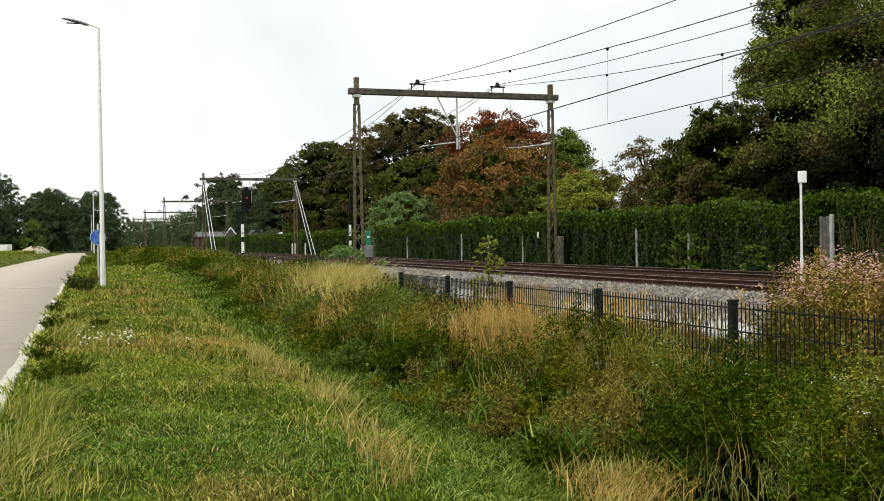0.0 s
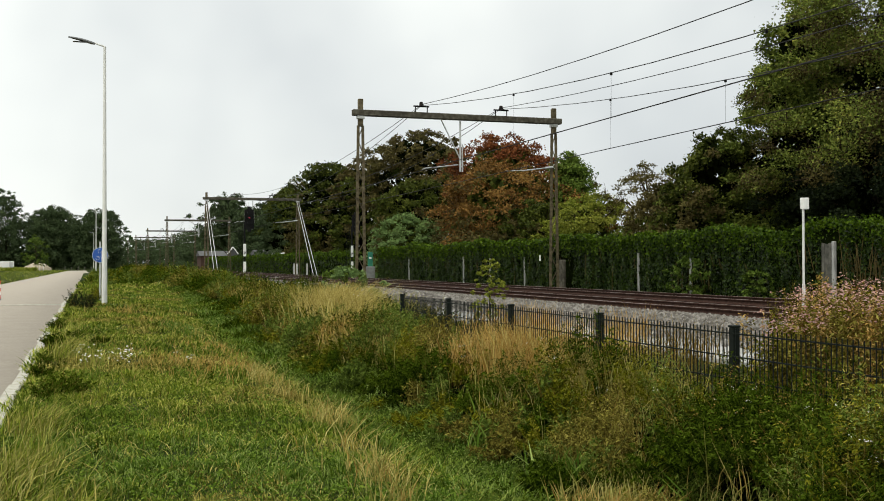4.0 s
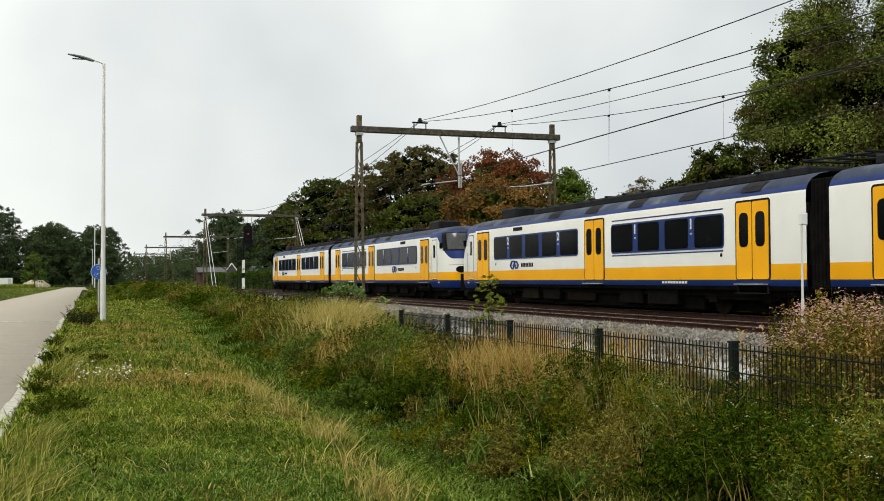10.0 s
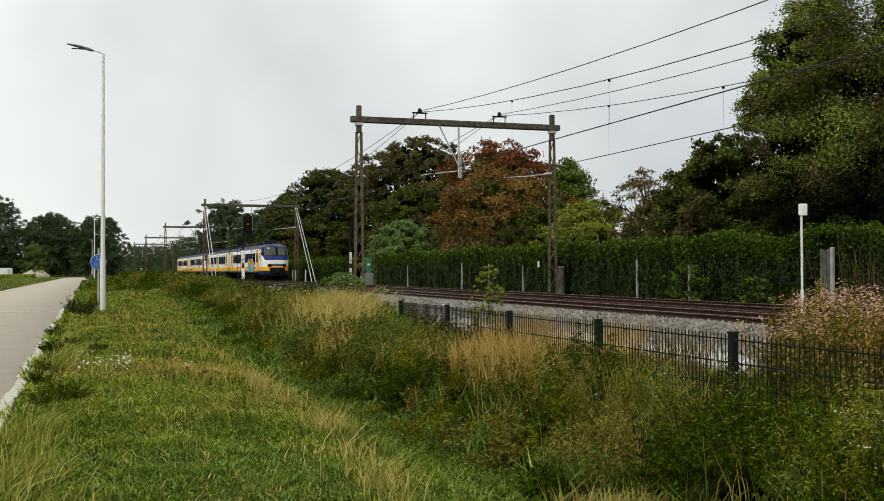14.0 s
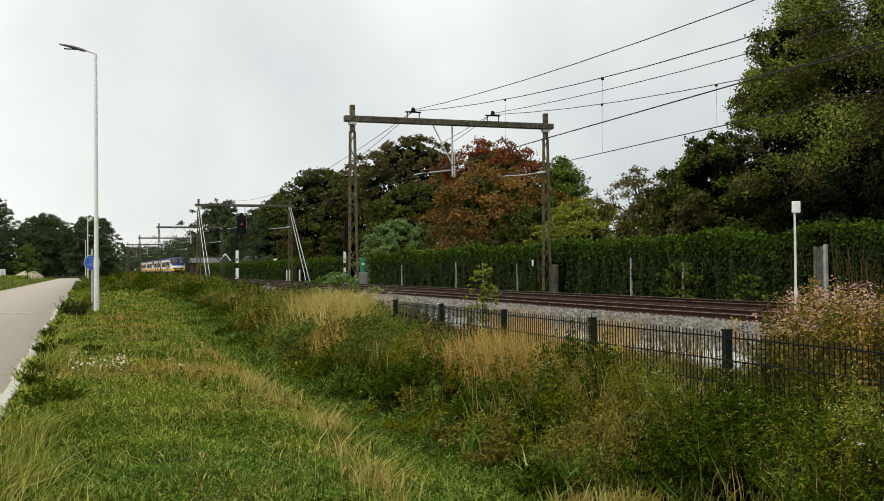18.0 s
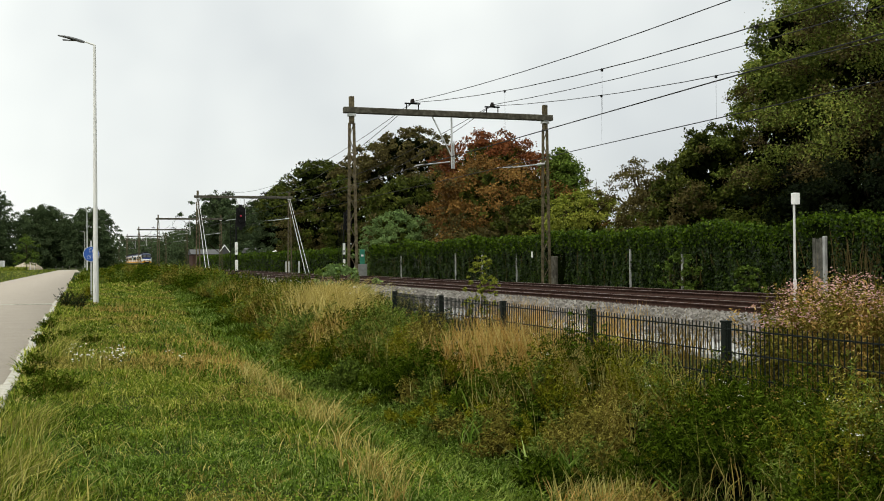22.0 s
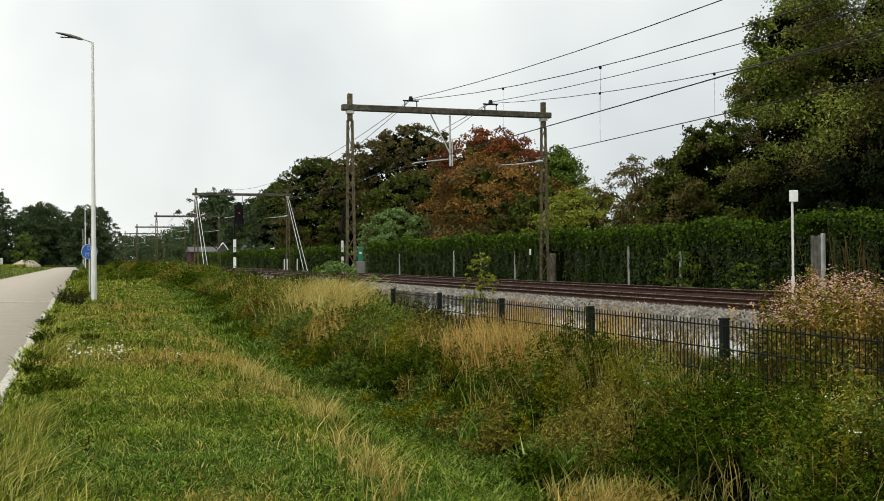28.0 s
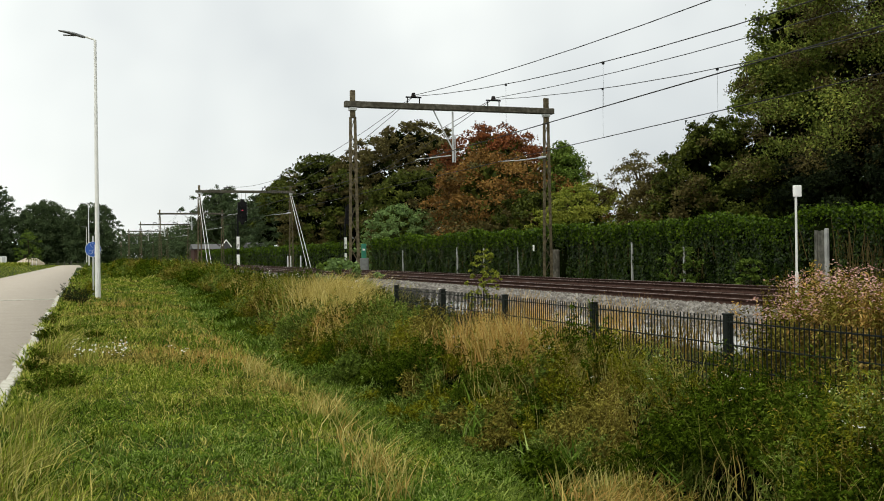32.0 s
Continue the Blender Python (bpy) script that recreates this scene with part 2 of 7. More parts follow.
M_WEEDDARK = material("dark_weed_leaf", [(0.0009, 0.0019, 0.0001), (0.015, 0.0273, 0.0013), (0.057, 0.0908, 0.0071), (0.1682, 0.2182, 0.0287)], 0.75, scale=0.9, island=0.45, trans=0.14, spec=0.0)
M_STALK = material("brown_stalk", [(0.05, 0.031, 0.006), (0.16, 0.108, 0.022), (0.32, 0.23, 0.06)], 0.85, scale=2, island=0.75, spec=0.02)
M_PETALW = material("white_flower", [(0.55, 0.55, 0.47), (0.78, 0.78, 0.72)], 0.7, scale=5, island=0.5, trans=0.2)
M_PETALP = material("pink_flower", [(0.2346, 0.1056, 0.0924), (0.391, 0.22, 0.1974), (0.5278, 0.3872, 0.336)], 0.7, scale=5, island=0.6, trans=0.15, spec=0.03)
M_FENCE = material("fence_green_black", [(0.004, 0.006, 0.005), (0.012, 0.016, 0.013)], 0.6, scale=6, spec=0.1)
M_SAND = material("sand_heap", [(0.30, 0.25, 0.18), (0.45, 0.39, 0.30)], 0.95, scale=2, bump=0.4, spec=0.1)
M_BLUE = material("blue_sign", [(0.01, 0.075, 0.36), (0.02, 0.11, 0.46)], 0.4, scale=2)
M_WHITE = material("white_paint", [(0.70, 0.70, 0.68), (0.80, 0.80, 0.78)], 0.5, scale=3)
M_REDP = material("red_paint", [(0.45, 0.035, 0.025), (0.55, 0.06, 0.04)], 0.5, scale=3)
M_ROOFTILE = material("red_roof_tile", [(0.05, 0.028, 0.022), (0.09, 0.052, 0.042)], 0.85, scale=4, spec=0.1)
M_GREYSHEET = material("grey_roof_sheet", [(0.0495, 0.0495, 0.0495), (0.0743, 0.0743, 0.0743)], 0.7, scale=2)
M_GREENPAINT = material("green_cabinet_paint", [(0.02, 0.16, 0.10), (0.04, 0.24, 0.15)], 0.5, scale=3)
M_CABINET = material("grey_cabinet", [(0.16, 0.165, 0.16), (0.25, 0.255, 0.25)], 0.7, scale=4)
# train
M_T_WHITE = material("train_white", [(0.80, 0.79, 0.74), (0.87, 0.86, 0.82)], 0.4, scale=0.8, mottle=0.05, spec=0.3)
M_T_YELLOW = material("train_yellow", [(0.88, 0.40, 0.0), (0.95, 0.46, 0.004)], 0.45, scale=0.8, mottle=0.05, spec=0.2)
M_T_BLUE = material("train_blue", [(0.005, 0.020, 0.115), (0.008, 0.032, 0.165)], 0.42, scale=0.9, mottle=0.1, spec=0.2)
M_T_ROOF = material("train_roof_dusty", [(0.012, 0.02, 0.048), (0.036, 0.048, 0.082), (0.12, 0.135, 0.165)], 0.6, scale=1.1, mottle=0.35, spec=0.15)
M_T_EQUIP = material("train_roof_equipment", [(0.007, 0.007, 0.008), (0.022, 0.022, 0.024)], 0.75, scale=3, spec=0.12)
M_T_UNDER = material("train_underframe", [(0.003, 0.003, 0.003), (0.010, 0.009, 0.008)], 0.9, scale=4, spec=0.04)
M_T_BROWN = material("train_brake_dust", [(0.006, 0.004, 0.003), (0.0175, 0.012, 0.008)], 0.9, scale=4, spec=0.06)
M_T_GLASS = material("train_dark_glass", [(0.002, 0.0025, 0.003), (0.005, 0.006, 0.007)], 0.12, scale=2, spec=0.05)
M_T_WIND = material("windscreen_glass", [(0.0263, 0.0285, 0.03), (0.0638, 0.0675, 0.069)], 0.2, scale=1.5, spec=0.45)
M_T_LAMP = material("red_tail_glow", [(0.20, 0.02, 0.012), (0.28, 0.03, 0.02)], 0.5, scale=2, spec=0.2)
M_SIG_RED = material("red_signal_glow", [(0.55, 0.02, 0.05), (0.65, 0.03, 0.07)], 0.4, scale=2, emit=0.02)
M_G_PINK = material("spray_pink", [(0.50, 0.33, 0.50), (0.60, 0.42, 0.58)], 0.6, scale=3)
M_G_TEAL = material("spray_turquoise", [(0.10, 0.42, 0.44), (0.16, 0.52, 0.54)], 0.6, scale=3)


# ---- building helpers ----
def mesh_np(name, verts, polys, mats, mat_index=None):
    """A mesh from arrays: verts (n, 3); polys: arrays of corner numbers, one array per corner count."""
    me = bpy.data.meshes.new(name)
    verts = np.asarray(verts, dtype=np.float32).reshape(-1, 3)
    polys = [np.asarray(p, dtype=np.int32) for p in polys if len(p)]
    me.vertices.add(len(verts))
    me.vertices.foreach_set("co", verts.ravel())
    loops = np.concatenate([p.ravel() for p in polys])
    sizes = np.concatenate([np.full(len(p), p.shape[1], dtype=np.int32) for p in polys])
    me.loops.add(len(loops))
    me.loops.foreach_set("vertex_index", loops)
    me.polygons.add(len(sizes))
    me.polygons.foreach_set("loop_start", np.concatenate([[0], np.cumsum(sizes)[:-1]]).astype(np.int32))
    if mat_index is not None:
        me.polygons.foreach_set("material_index", np.asarray(mat_index, dtype=np.int32))
    for m in (mats if isinstance(mats, (list, tuple)) else [mats]):
        me.materials.append(m)
    me.update(calc_edges=True)
    return me


def hold(ob, parent):
    if parent is not None:
        ob.parent = parent
    return ob


def part(name, bm, mat, parent=None, label="", smooth=False):
    """Links a bmesh as one object, under a thing where one is given."""
    me = bpy.data.meshes.new(name)
    bm.to_mesh(me)
    bm.free()
    for m in (mat if isinstance(mat, (list, tuple)) else [mat]):
        me.materials.append(m)
    if smooth:
        for p in me.polygons:
            p.use_smooth = True
    return tagged(hold(new(name, me), parent), label)


def shared(name, me, parent, m=None):
    ob = hold(new(name, me), parent)
    if m is not None:
        ob.matrix_basis = m
    return ob


def empty(name, m=None):
    e = new(name)
    e.empty_display_size = 0.2
    if m is not None:
        e.matrix_basis = m
    return e


def add_box(bm, x0, x1, y0, y1, z0, z1, bevel=0.0):
    r = bmesh.ops.create_cube(bm, size=1, matrix=Matrix.LocRotScale(((x0 + x1) / 2, (y0 + y1) / 2, (z0 + z1) / 2), None, (abs(x1 - x0), abs(y1 - y0), abs(z1 - z0))))
    if bevel:
        edges = list({e for v in r["verts"] for e in v.link_edges})
        bmesh.ops.bevel(bm, geom=edges, offset=bevel, segments=1, affect="EDGES")
    return bm


def box(x0, x1, y0, y1, z0, z1, bevel=0.0):
    return add_box(bmesh.new(), x0, x1, y0, y1, z0, z1, bevel)


def add_tube(bm, a, b, r0, r1=None, seg=8):
    a, b = Vector(a), Vector(b)
    d = b - a
    m = Matrix.Translation((a + b) / 2) @ d.to_track_quat("Z", "Y").to_matrix().to_4x4()
    bmesh.ops.create_cone(bm, cap_ends=True, segments=seg, radius1=r0, radius2=r0 if r1 is None else r1, depth=d.length, matrix=m)
    return bm


def tube(a, b, r0, r1=None, seg=8):
    return add_tube(bmesh.new(), a, b, r0, r1, seg)


def add_bar(bm, a, b, w, h):
    """A flat bar from a to b, w wide across, h thick."""
    a, b = Vector(a), Vector(b)
    d = b - a
    m = Matrix.Translation((a + b) / 2) @ d.to_track_quat("Z", "Y").to_matrix().to_4x4() @ Matrix.Diagonal((w, h, d.length, 1))
    bmesh.ops.create_cube(bm, size=1, matrix=m)
    return bm


def sweep(points, r, mat, name, parent=None, seg=6):
    """A thin round wire through the points."""
    pts = [Vector(p) for p in points]
    verts, quads = [], []
    for i, p in enumerate(pts):
        d = (pts[min(i + 1, len(pts) - 1)] - pts[max(i - 1, 0)]).normalized()
        side = d.cross(Vector((0, 0, 1)))
        side = side.normalized() if side.length > 1e-4 else Vector((1, 0, 0))
        up = side.cross(d).normalized()
        for k in range(seg):
            a = 2 * math.pi * k / seg
            verts.append(p + r * (math.cos(a) * side + math.sin(a) * up))
    for i in range(len(pts) - 1):
        for k in range(seg):
            quads.append((i * seg + k, i * seg + (k + 1) % seg, (i + 1) * seg + (k + 1) % seg, (i + 1) * seg + k))
    return hold(new(name, mesh_np(name, verts, [quads], mat)), parent)


RAIL_Z = 0.56
NEAR_X, FAR_X = 14.1, 18.1
BEND_Y, BEND_R = 400.0, 560.0


def along(s, x0):
    """Place and heading of a track point: straight, then bending away to the west far off."""
    if s <= BEND_Y:
        return x0, s, 0.0
    a = (s - BEND_Y) / BEND_R
    return x0 - (BEND_R + x0) * (1 - math.cos(a)), BEND_Y + (BEND_R + x0) * math.sin(a), a


GX = np.array([-3000, -60, -9, -7.4, -6.9, -1.0, -0.7, 0.4, 2.0, 2.5, 3.1, 3.6, 4.1, 4.7, 5.3, 6.2, 8.0, 11.0, 20.5, 21.6, 24.0, 40, 3000])
GZ = np.array([0.3, 0.1, 0.05, 0.02, -0.05, -0.05, 0.01, 0.03, 0.0, -0.08, -0.30, -0.38, -0.26, -0.02, 0.16, 0.20, 0.16, 0.18, 0.22, 0.30, 0.30, 0.30, 0.3])


def ground_z(x, y):
    x, y = np.asarray(x, float), np.asarray(y, float)
    z = np.interp(x, GX, GZ)
    z = np.where((x > 2.0) & (x < 4.8) & (z < 0), z * np.interp(y, [24, 40], [1.0, 0.25]), z)
    rough = (np.sin(x * 1.7 + y * 0.43) + np.sin(x * 0.61 - y * 0.9 + 1.3) + np.sin(x * 2.9 + y * 1.31 + 0.5)) * 0.018
    soft = np.clip((x + 0.8) / 1.2, 0, 1) * np.clip((9.0 - x) / 2.0, 0, 1)
    return z + rough * soft


# ---- large structure ----
def build_ground():
    xs = np.unique(np.concatenate([GX, np.arange(-0.9, 9.0, 0.3), np.linspace(24, 60, 6), [-200, -600, 200, 700]]))
    ys = np.concatenate([[-1500, -400, -120, -40, -10], np.arange(-4, 40, 0.7), np.arange(40, 120, 3), np.arange(120, 480, 20), [600, 900, 1500, 3500]])
    gx, gy = np.meshgrid(xs, ys)
    v = np.stack([gx, gy, ground_z(gx, gy)], -1).reshape(-1, 3)
    nx, ny = len(xs), len(ys)
    i = (np.arange(ny - 1)[:, None] * nx + np.arange(nx - 1)[None]).ravel()
    me = mesh_np("ground", v, [np.stack([i, i + 1, i + nx + 1, i + nx], 1)], M_SOIL)
    for p in me.polygons:
        p.use_smooth = True
    tagged(new("ground", me), "rough turf sloping into a shallow ditch beside the railway", "ground", kind="structure")


def swing(y):
    """How far the road has swung eastward at y."""
    return np.interp(y, [45, 60, 300], [0.0, 0.1, 2.74])


def strip(name, xs, zs, y0, y1, step, mat, label, category):
    """A lengthwise sheet with the given cross-section."""
    ys = np.arange(y0, y1 + step, step)
    v = np.array([(x + swing(y), y, z) for y in ys for x, z in zip(xs, zs)])
    n = len(xs)
    i = (np.arange(len(ys) - 1)[:, None] * n + np.arange(n - 1)[None]).ravel()
    me = mesh_np(name, v, [np.stack([i, i + 1, i + n + 1, i + n], 1)], mat)
    return tagged(new(name, me), label, category, kind="structure")


def build_road():
    strip("road", [-7.0, -6.95, -4.0, -0.98, -0.96], [-0.06, 0.0, 0.035, 0.0, -0.06], -60, 268, 4, M_ROAD, "pale worn concrete road with a pale edge", "road")
    # pale worn edging along the verge, in slabs
    holder = tagged(empty("road_edging"), "pale crumbling edging strip along the road", "kerb", kind="structure")
    me = box(-0.085, 0.085, -1.0, 1.0, -0.08, 0.0, 0.012)
    d = bpy.data.meshes.new("edging_slab")
    me.to_mesh(d)
    me.free()
    d.materials.append(M_EDGE)
    rng = random.Random(4)
    for k in range(-18, 60):
        shared("slab", d, holder, pose(-0.90 + swing(2 + k * 2.0) + rng.uniform(-0.03, 0.03), 2 + k * 2.0, 0.010 + rng.uniform(-0.006, 0.004), rng.uniform(-0.2, 0.2), rng.uniform(-1, 1), rng.uniform(-0.35, 0.35)))
    b = box(-6.9, -1.0, 43.2, 43.62, 0.0, 0.04)
    part("joint", b, M_EDGE, holder, "pale band across the road")


def build_track(x0, label):
    track = tagged(empty("railway_track"), label, "railway track", group="railway tracks", kind="structure")
    prof = [(-0.07, 0.0), (0.07, 0.0), (0.07, 0.02), (0.012, 0.035), (0.012, 0.115), (0.036, 0.128), (0.036, 0.16), (-0.036, 0.16), (-0.036, 0.128), (-0.012, 0.115), (-0.012, 0.035), (-0.07, 0.02)]
    ss = [-320, -140, 0, 60, 150, 250, 345, 400] + [400 + 8 * k for k in range(1, 36)]
    for side in (-0.755, 0.755):
        v = []
        for s in ss:
            x, y, a = along(s, x0)
            for px, pz in prof:
                q = side + px
                v.append((x + q * math.cos(a), y + q * math.sin(a), RAIL_Z - 0.16 + pz))
        n = len(prof)
        quads, mi = [], []
        for i in range(len(ss) - 1):
            for k in range(n):
                quads.append((i * n + k, i * n + (k + 1) % n, (i + 1) * n + (k + 1) % n, (i + 1) * n + k))
                mi.append(1 if k == 6 else 0)
        hold(new("rail", mesh_np("rail", v, [quads], [M_RAIL, M_RAILTOP], mi)), track)
    b = box(-1.3, 1.3, -0.12, 0.12, -0.19, 0.0, 0.015)
    d = bpy.data.meshes.new("sleeper")
    b.to_mesh(d)
    b.free()
    d.materials.append(M_SLEEPER)
    for k in range(130):
        shared("sleeper", d, track, pose(x0, 4 + 0.6 * k, RAIL_Z - 0.162))
    return track


def build_ballast():
    xs = [7.3, 7.9, 9.6, 10.75, 11.3, 11.9, 12.4, 13.0, 15.2, 16.1, 17.0, 19.3, 20.0, 20.6]
    zs = [0.08, 0.15, 0.16, 0.17, 0.30, 0.375, 0.40, 0.395, 0.385, 0.375, 0.385, 0.385, 0.36, 0.20]
    ys = np.concatenate([np.arange(-320, 0, 8), np.arange(0, 60, 0.5), np.arange(60, 360, 6)])
    rng = np.random.default_rng(5)
    v, nx = [], len(xs)
    for y in ys:
        for k, (x, z) in enumerate(zip(xs, zs)):
            ok = 0 < k < nx - 1
            v.append((x + (rng.uniform(-0.1, 0.1) if not ok else 0), y, z + (rng.uniform(-0.025, 0.02) if ok else 0)))
    i = (np.arange(len(ys) - 1)[:, None] * nx + np.arange(nx - 1)[None]).ravel()
    rusty = np.tile((np.arange(nx - 1) >= 7).astype(int), len(ys) - 1)
    tagged(new("ballast_bed", mesh_np("ballast_bed", v, [np.stack([i, i + 1, i + nx + 1, i + nx], 1)], [M_BALLAST, M_RUSTBED], rusty)),
                 "grey crushed-stone ballast bed under the rails", "ballast", kind="structure")
    # loose stones on the shoulder
    n = 22000
    y = 9 + 50 * rng.random(n) ** 1.25
    x = 9.5 + 3.75 * rng.random(n) ** 0.62
    z = np.interp(x, xs, zs)
    s = rng.uniform(0.028, 0.062, n) * (1 + 0.012 * (y - 9))
    base = np.array([(1, 0, 0), (0, 1, 0), (-1, 0, 0), (0, -1, 0), (0, 0, 1), (0, 0, -1)], float)
    jit = base[None] * rng.uniform(0.6, 1.25, (n, 6, 1)) + rng.uniform(-0.22, 0.22, (n, 6, 3))
    ang = rng.uniform(0, 6.28, n)
    c, q = np.cos(ang), np.sin(ang)
    jx = jit[..., 0] * c[:, None] - jit[..., 1] * q[:, None]
    jy = jit[..., 0] * q[:, None] + jit[..., 1] * c[:, None]
    z = np.where(x < 10.75, np.maximum(z, 0.235), z)
    pts = np.stack([jx, jy, jit[..., 2] * 0.75], -1) * s[:, None, None] + np.stack([x, y, z + 0.3 * s], -1)[:, None]
    tri = np.array([(0, 1, 4), (1, 2, 4), (2, 3, 4), (3, 0, 4), (2, 1, 0), (3, 2, 0)])[:4]
    f = (np.arange(n)[:, None, None] * 6 + tri[None]).reshape(-1, 3)
    tagged(new("ballast_stones", mesh_np("ballast_stones", pts.reshape(-1, 3), [f], M_STONE)), "loose grey crushed stones on the ballast shoulder", "stones", kind="stuff")


def build_path():
    """A pale walkway of concrete slabs beside the ballast."""
    walk_way = tagged(empty("walkway"), "pale concrete slab walkway at the foot of the ballast", "path", kind="structure")
    d = bpy.data.meshes.new("slab")
    bm = box(-1.12, 1.12, -0.745, 0.745, -0.12, 0.0, 0.012)
    bm.to_mesh(d)
    bm.free()
    d.materials.append(M_CONCRETE)
    rng = random.Random(12)
    for k in range(74):
        shared("slab", d, walk_way, pose(9.62 + rng.uniform(-0.012, 0.012), 4.0 + 1.5 * k, 0.235 + rng.uniform(-0.008, 0.008), rng.uniform(-0.3, 0.3), rng.uniform(-0.4, 0.4), rng.uniform(-0.25, 0.25)))


# ---- overhead line ----
PORTALS = [44.5, 107.4, 163.0, 217.0, 271.0, 326.0]
LEG_L, LEG_R, BEAM_Z, TOP_Z = 11.34, 20.65, 8.2, 8.83


def lattice_leg(name, x, parent):
    """A tapered lattice mast: two channel chords with zigzag lacing, solid at its head."""
    leg = part(name, box(x - 0.105, x + 0.105, -0.10, 0.10, 7.62, TOP_Z, 0.015), M_LATTICE, parent)
    z0, zt = 0.15, 7.66

    def half(z):
        return 0.195 + (0.10 - 0.195) * (z - z0) / (zt - z0)
    for s in (-1, 1):
        b = bmesh.new()
        add_bar(b, (x + s * half(z0), 0, z0), (x + s * half(zt), 0, zt), 0.05, 0.12)
        part("chord", b, M_LATTICE, leg)
    n = 11
    for i in range(n):
        za, zb = z0 + 0.5 + (zt - z0 - 0.5) * i / n, z0 + 0.5 + (zt - z0 - 0.5) * (i + 1) / n
        s = 1 if i % 2 else -1
        part("lacing_bar", add_bar(bmesh.new(), (x + s * half(za), 0, za), (x - s * half(zb), 0, zb), 0.035, 0.035), M_LATTICE, leg)
    part("foot", box(x - 0.3, x + 0.3, -0.3, 0.3, 0.0, 0.38, 0.03), M_BEAM, leg, "concrete mast foot")
    part("collar", box(x - 0.16, x + 0.16, -0.14, 0.14, BEAM_Z - 0.25, BEAM_Z - 0.115, 0.01), M_GALV, leg, "pale bearing plate under the beam")
    return leg


def catenary_portal():
    p = tagged(empty("catenary_portal"), "weathered lattice-leg catenary portal with a concrete beam over two tracks", "catenary portal", group="catenary portals")
    lattice_leg("mast", LEG_L, p)
    lattice_leg("mast", LEG_R, p)
    b = box(LEG_L - 0.36, LEG_R + 0.36, -0.17, 0.17, BEAM_Z - 0.11, BEAM_Z + 0.15, 0.02)
    part("beam", b, M_BEAM, p)
    for x in (NEAR_X + 0.05, FAR_X - 0.1):
        b = bmesh.new()
        for s in (-0.28, 0.28):
            add_tube(b, (x + s, 0, BEAM_Z + 0.14), (x + s, 0, BEAM_Z + 0.42), 0.025)
        add_box(b, x - 0.36, x + 0.36, -0.04, 0.04, BEAM_Z + 0.40, BEAM_Z + 0.46)
        ins = part("insulator_stand", b, M_BLACK, p)
        b = bmesh.new()
        for k in range(4):
            add_tube(b, (x, 0, BEAM_Z + 0.45 + 0.05 * k), (x, 0, BEAM_Z + 0.48 + 0.05 * k), 0.12 - 0.015 * k, seg=10)
        part("insulator", b, M_CERAMIC, ins)
    b = bmesh.new()
    add_tube(b, (16.0, 0, BEAM_Z - 0.15), (16.0, 0, 5.75), 0.045, seg=8)
    add_tube(b, (16.12, 0.05, 7.0), (16.12, 0.05, 5.75), 0.03, seg=6)
    part("drop_tube", b, M_GALV, p, "pale galvanised drop tube")
    part("diagonal_strut", tube((15.07, 0, BEAM_Z - 0.1), (15.98, 0, 6.35), 0.032), M_GALV, p)
    b = tube((15.9, 0, 6.06), (14.3, -0.3, 5.84), 0.026)
    add_tube(b, (14.3, -0.3, 5.86), (14.1, -0.3, 5.78), 0.02)
    part("steady_arm", b, M_GALV, p)
    b = tube((20.6, 0, 6.08), (18.9, -0.3, 5.84), 0.026)
    add_tube(b, (20.6, 0, 6.08), (20.2, -0.06, 6.02), 0.06)
    add_tube(b, (18.9, -0.3, 5.86), (18.1, -0.3, 5.80), 0.02)
    part("steady_arm", b, M_GALV, p)
    return p


def build_portals():
    first = catenary_portal()
    first.matrix_basis = pose(0, PORTALS[0], 0)
    for k, y in enumerate(PORTALS[1:]):
        q = copy_thing(first, pose(0, y, 0))
        if k == 0:
            for x in (LEG_L, LEG_R):
                b = bmesh.new()
                for s in (-0.09, 0.09):
                    add_tube(b, (x + s, -0.1, BEAM_Z - 0.3), (x + s * 2, -9.2, 0.1), 0.028)
                part("anchor_stay", b, M_GALV, q, "pale double anchor stay")
            tagged(q, "weathered lattice portal with pale anchor stays over the tracks", "catenary portal", "catenary portals")


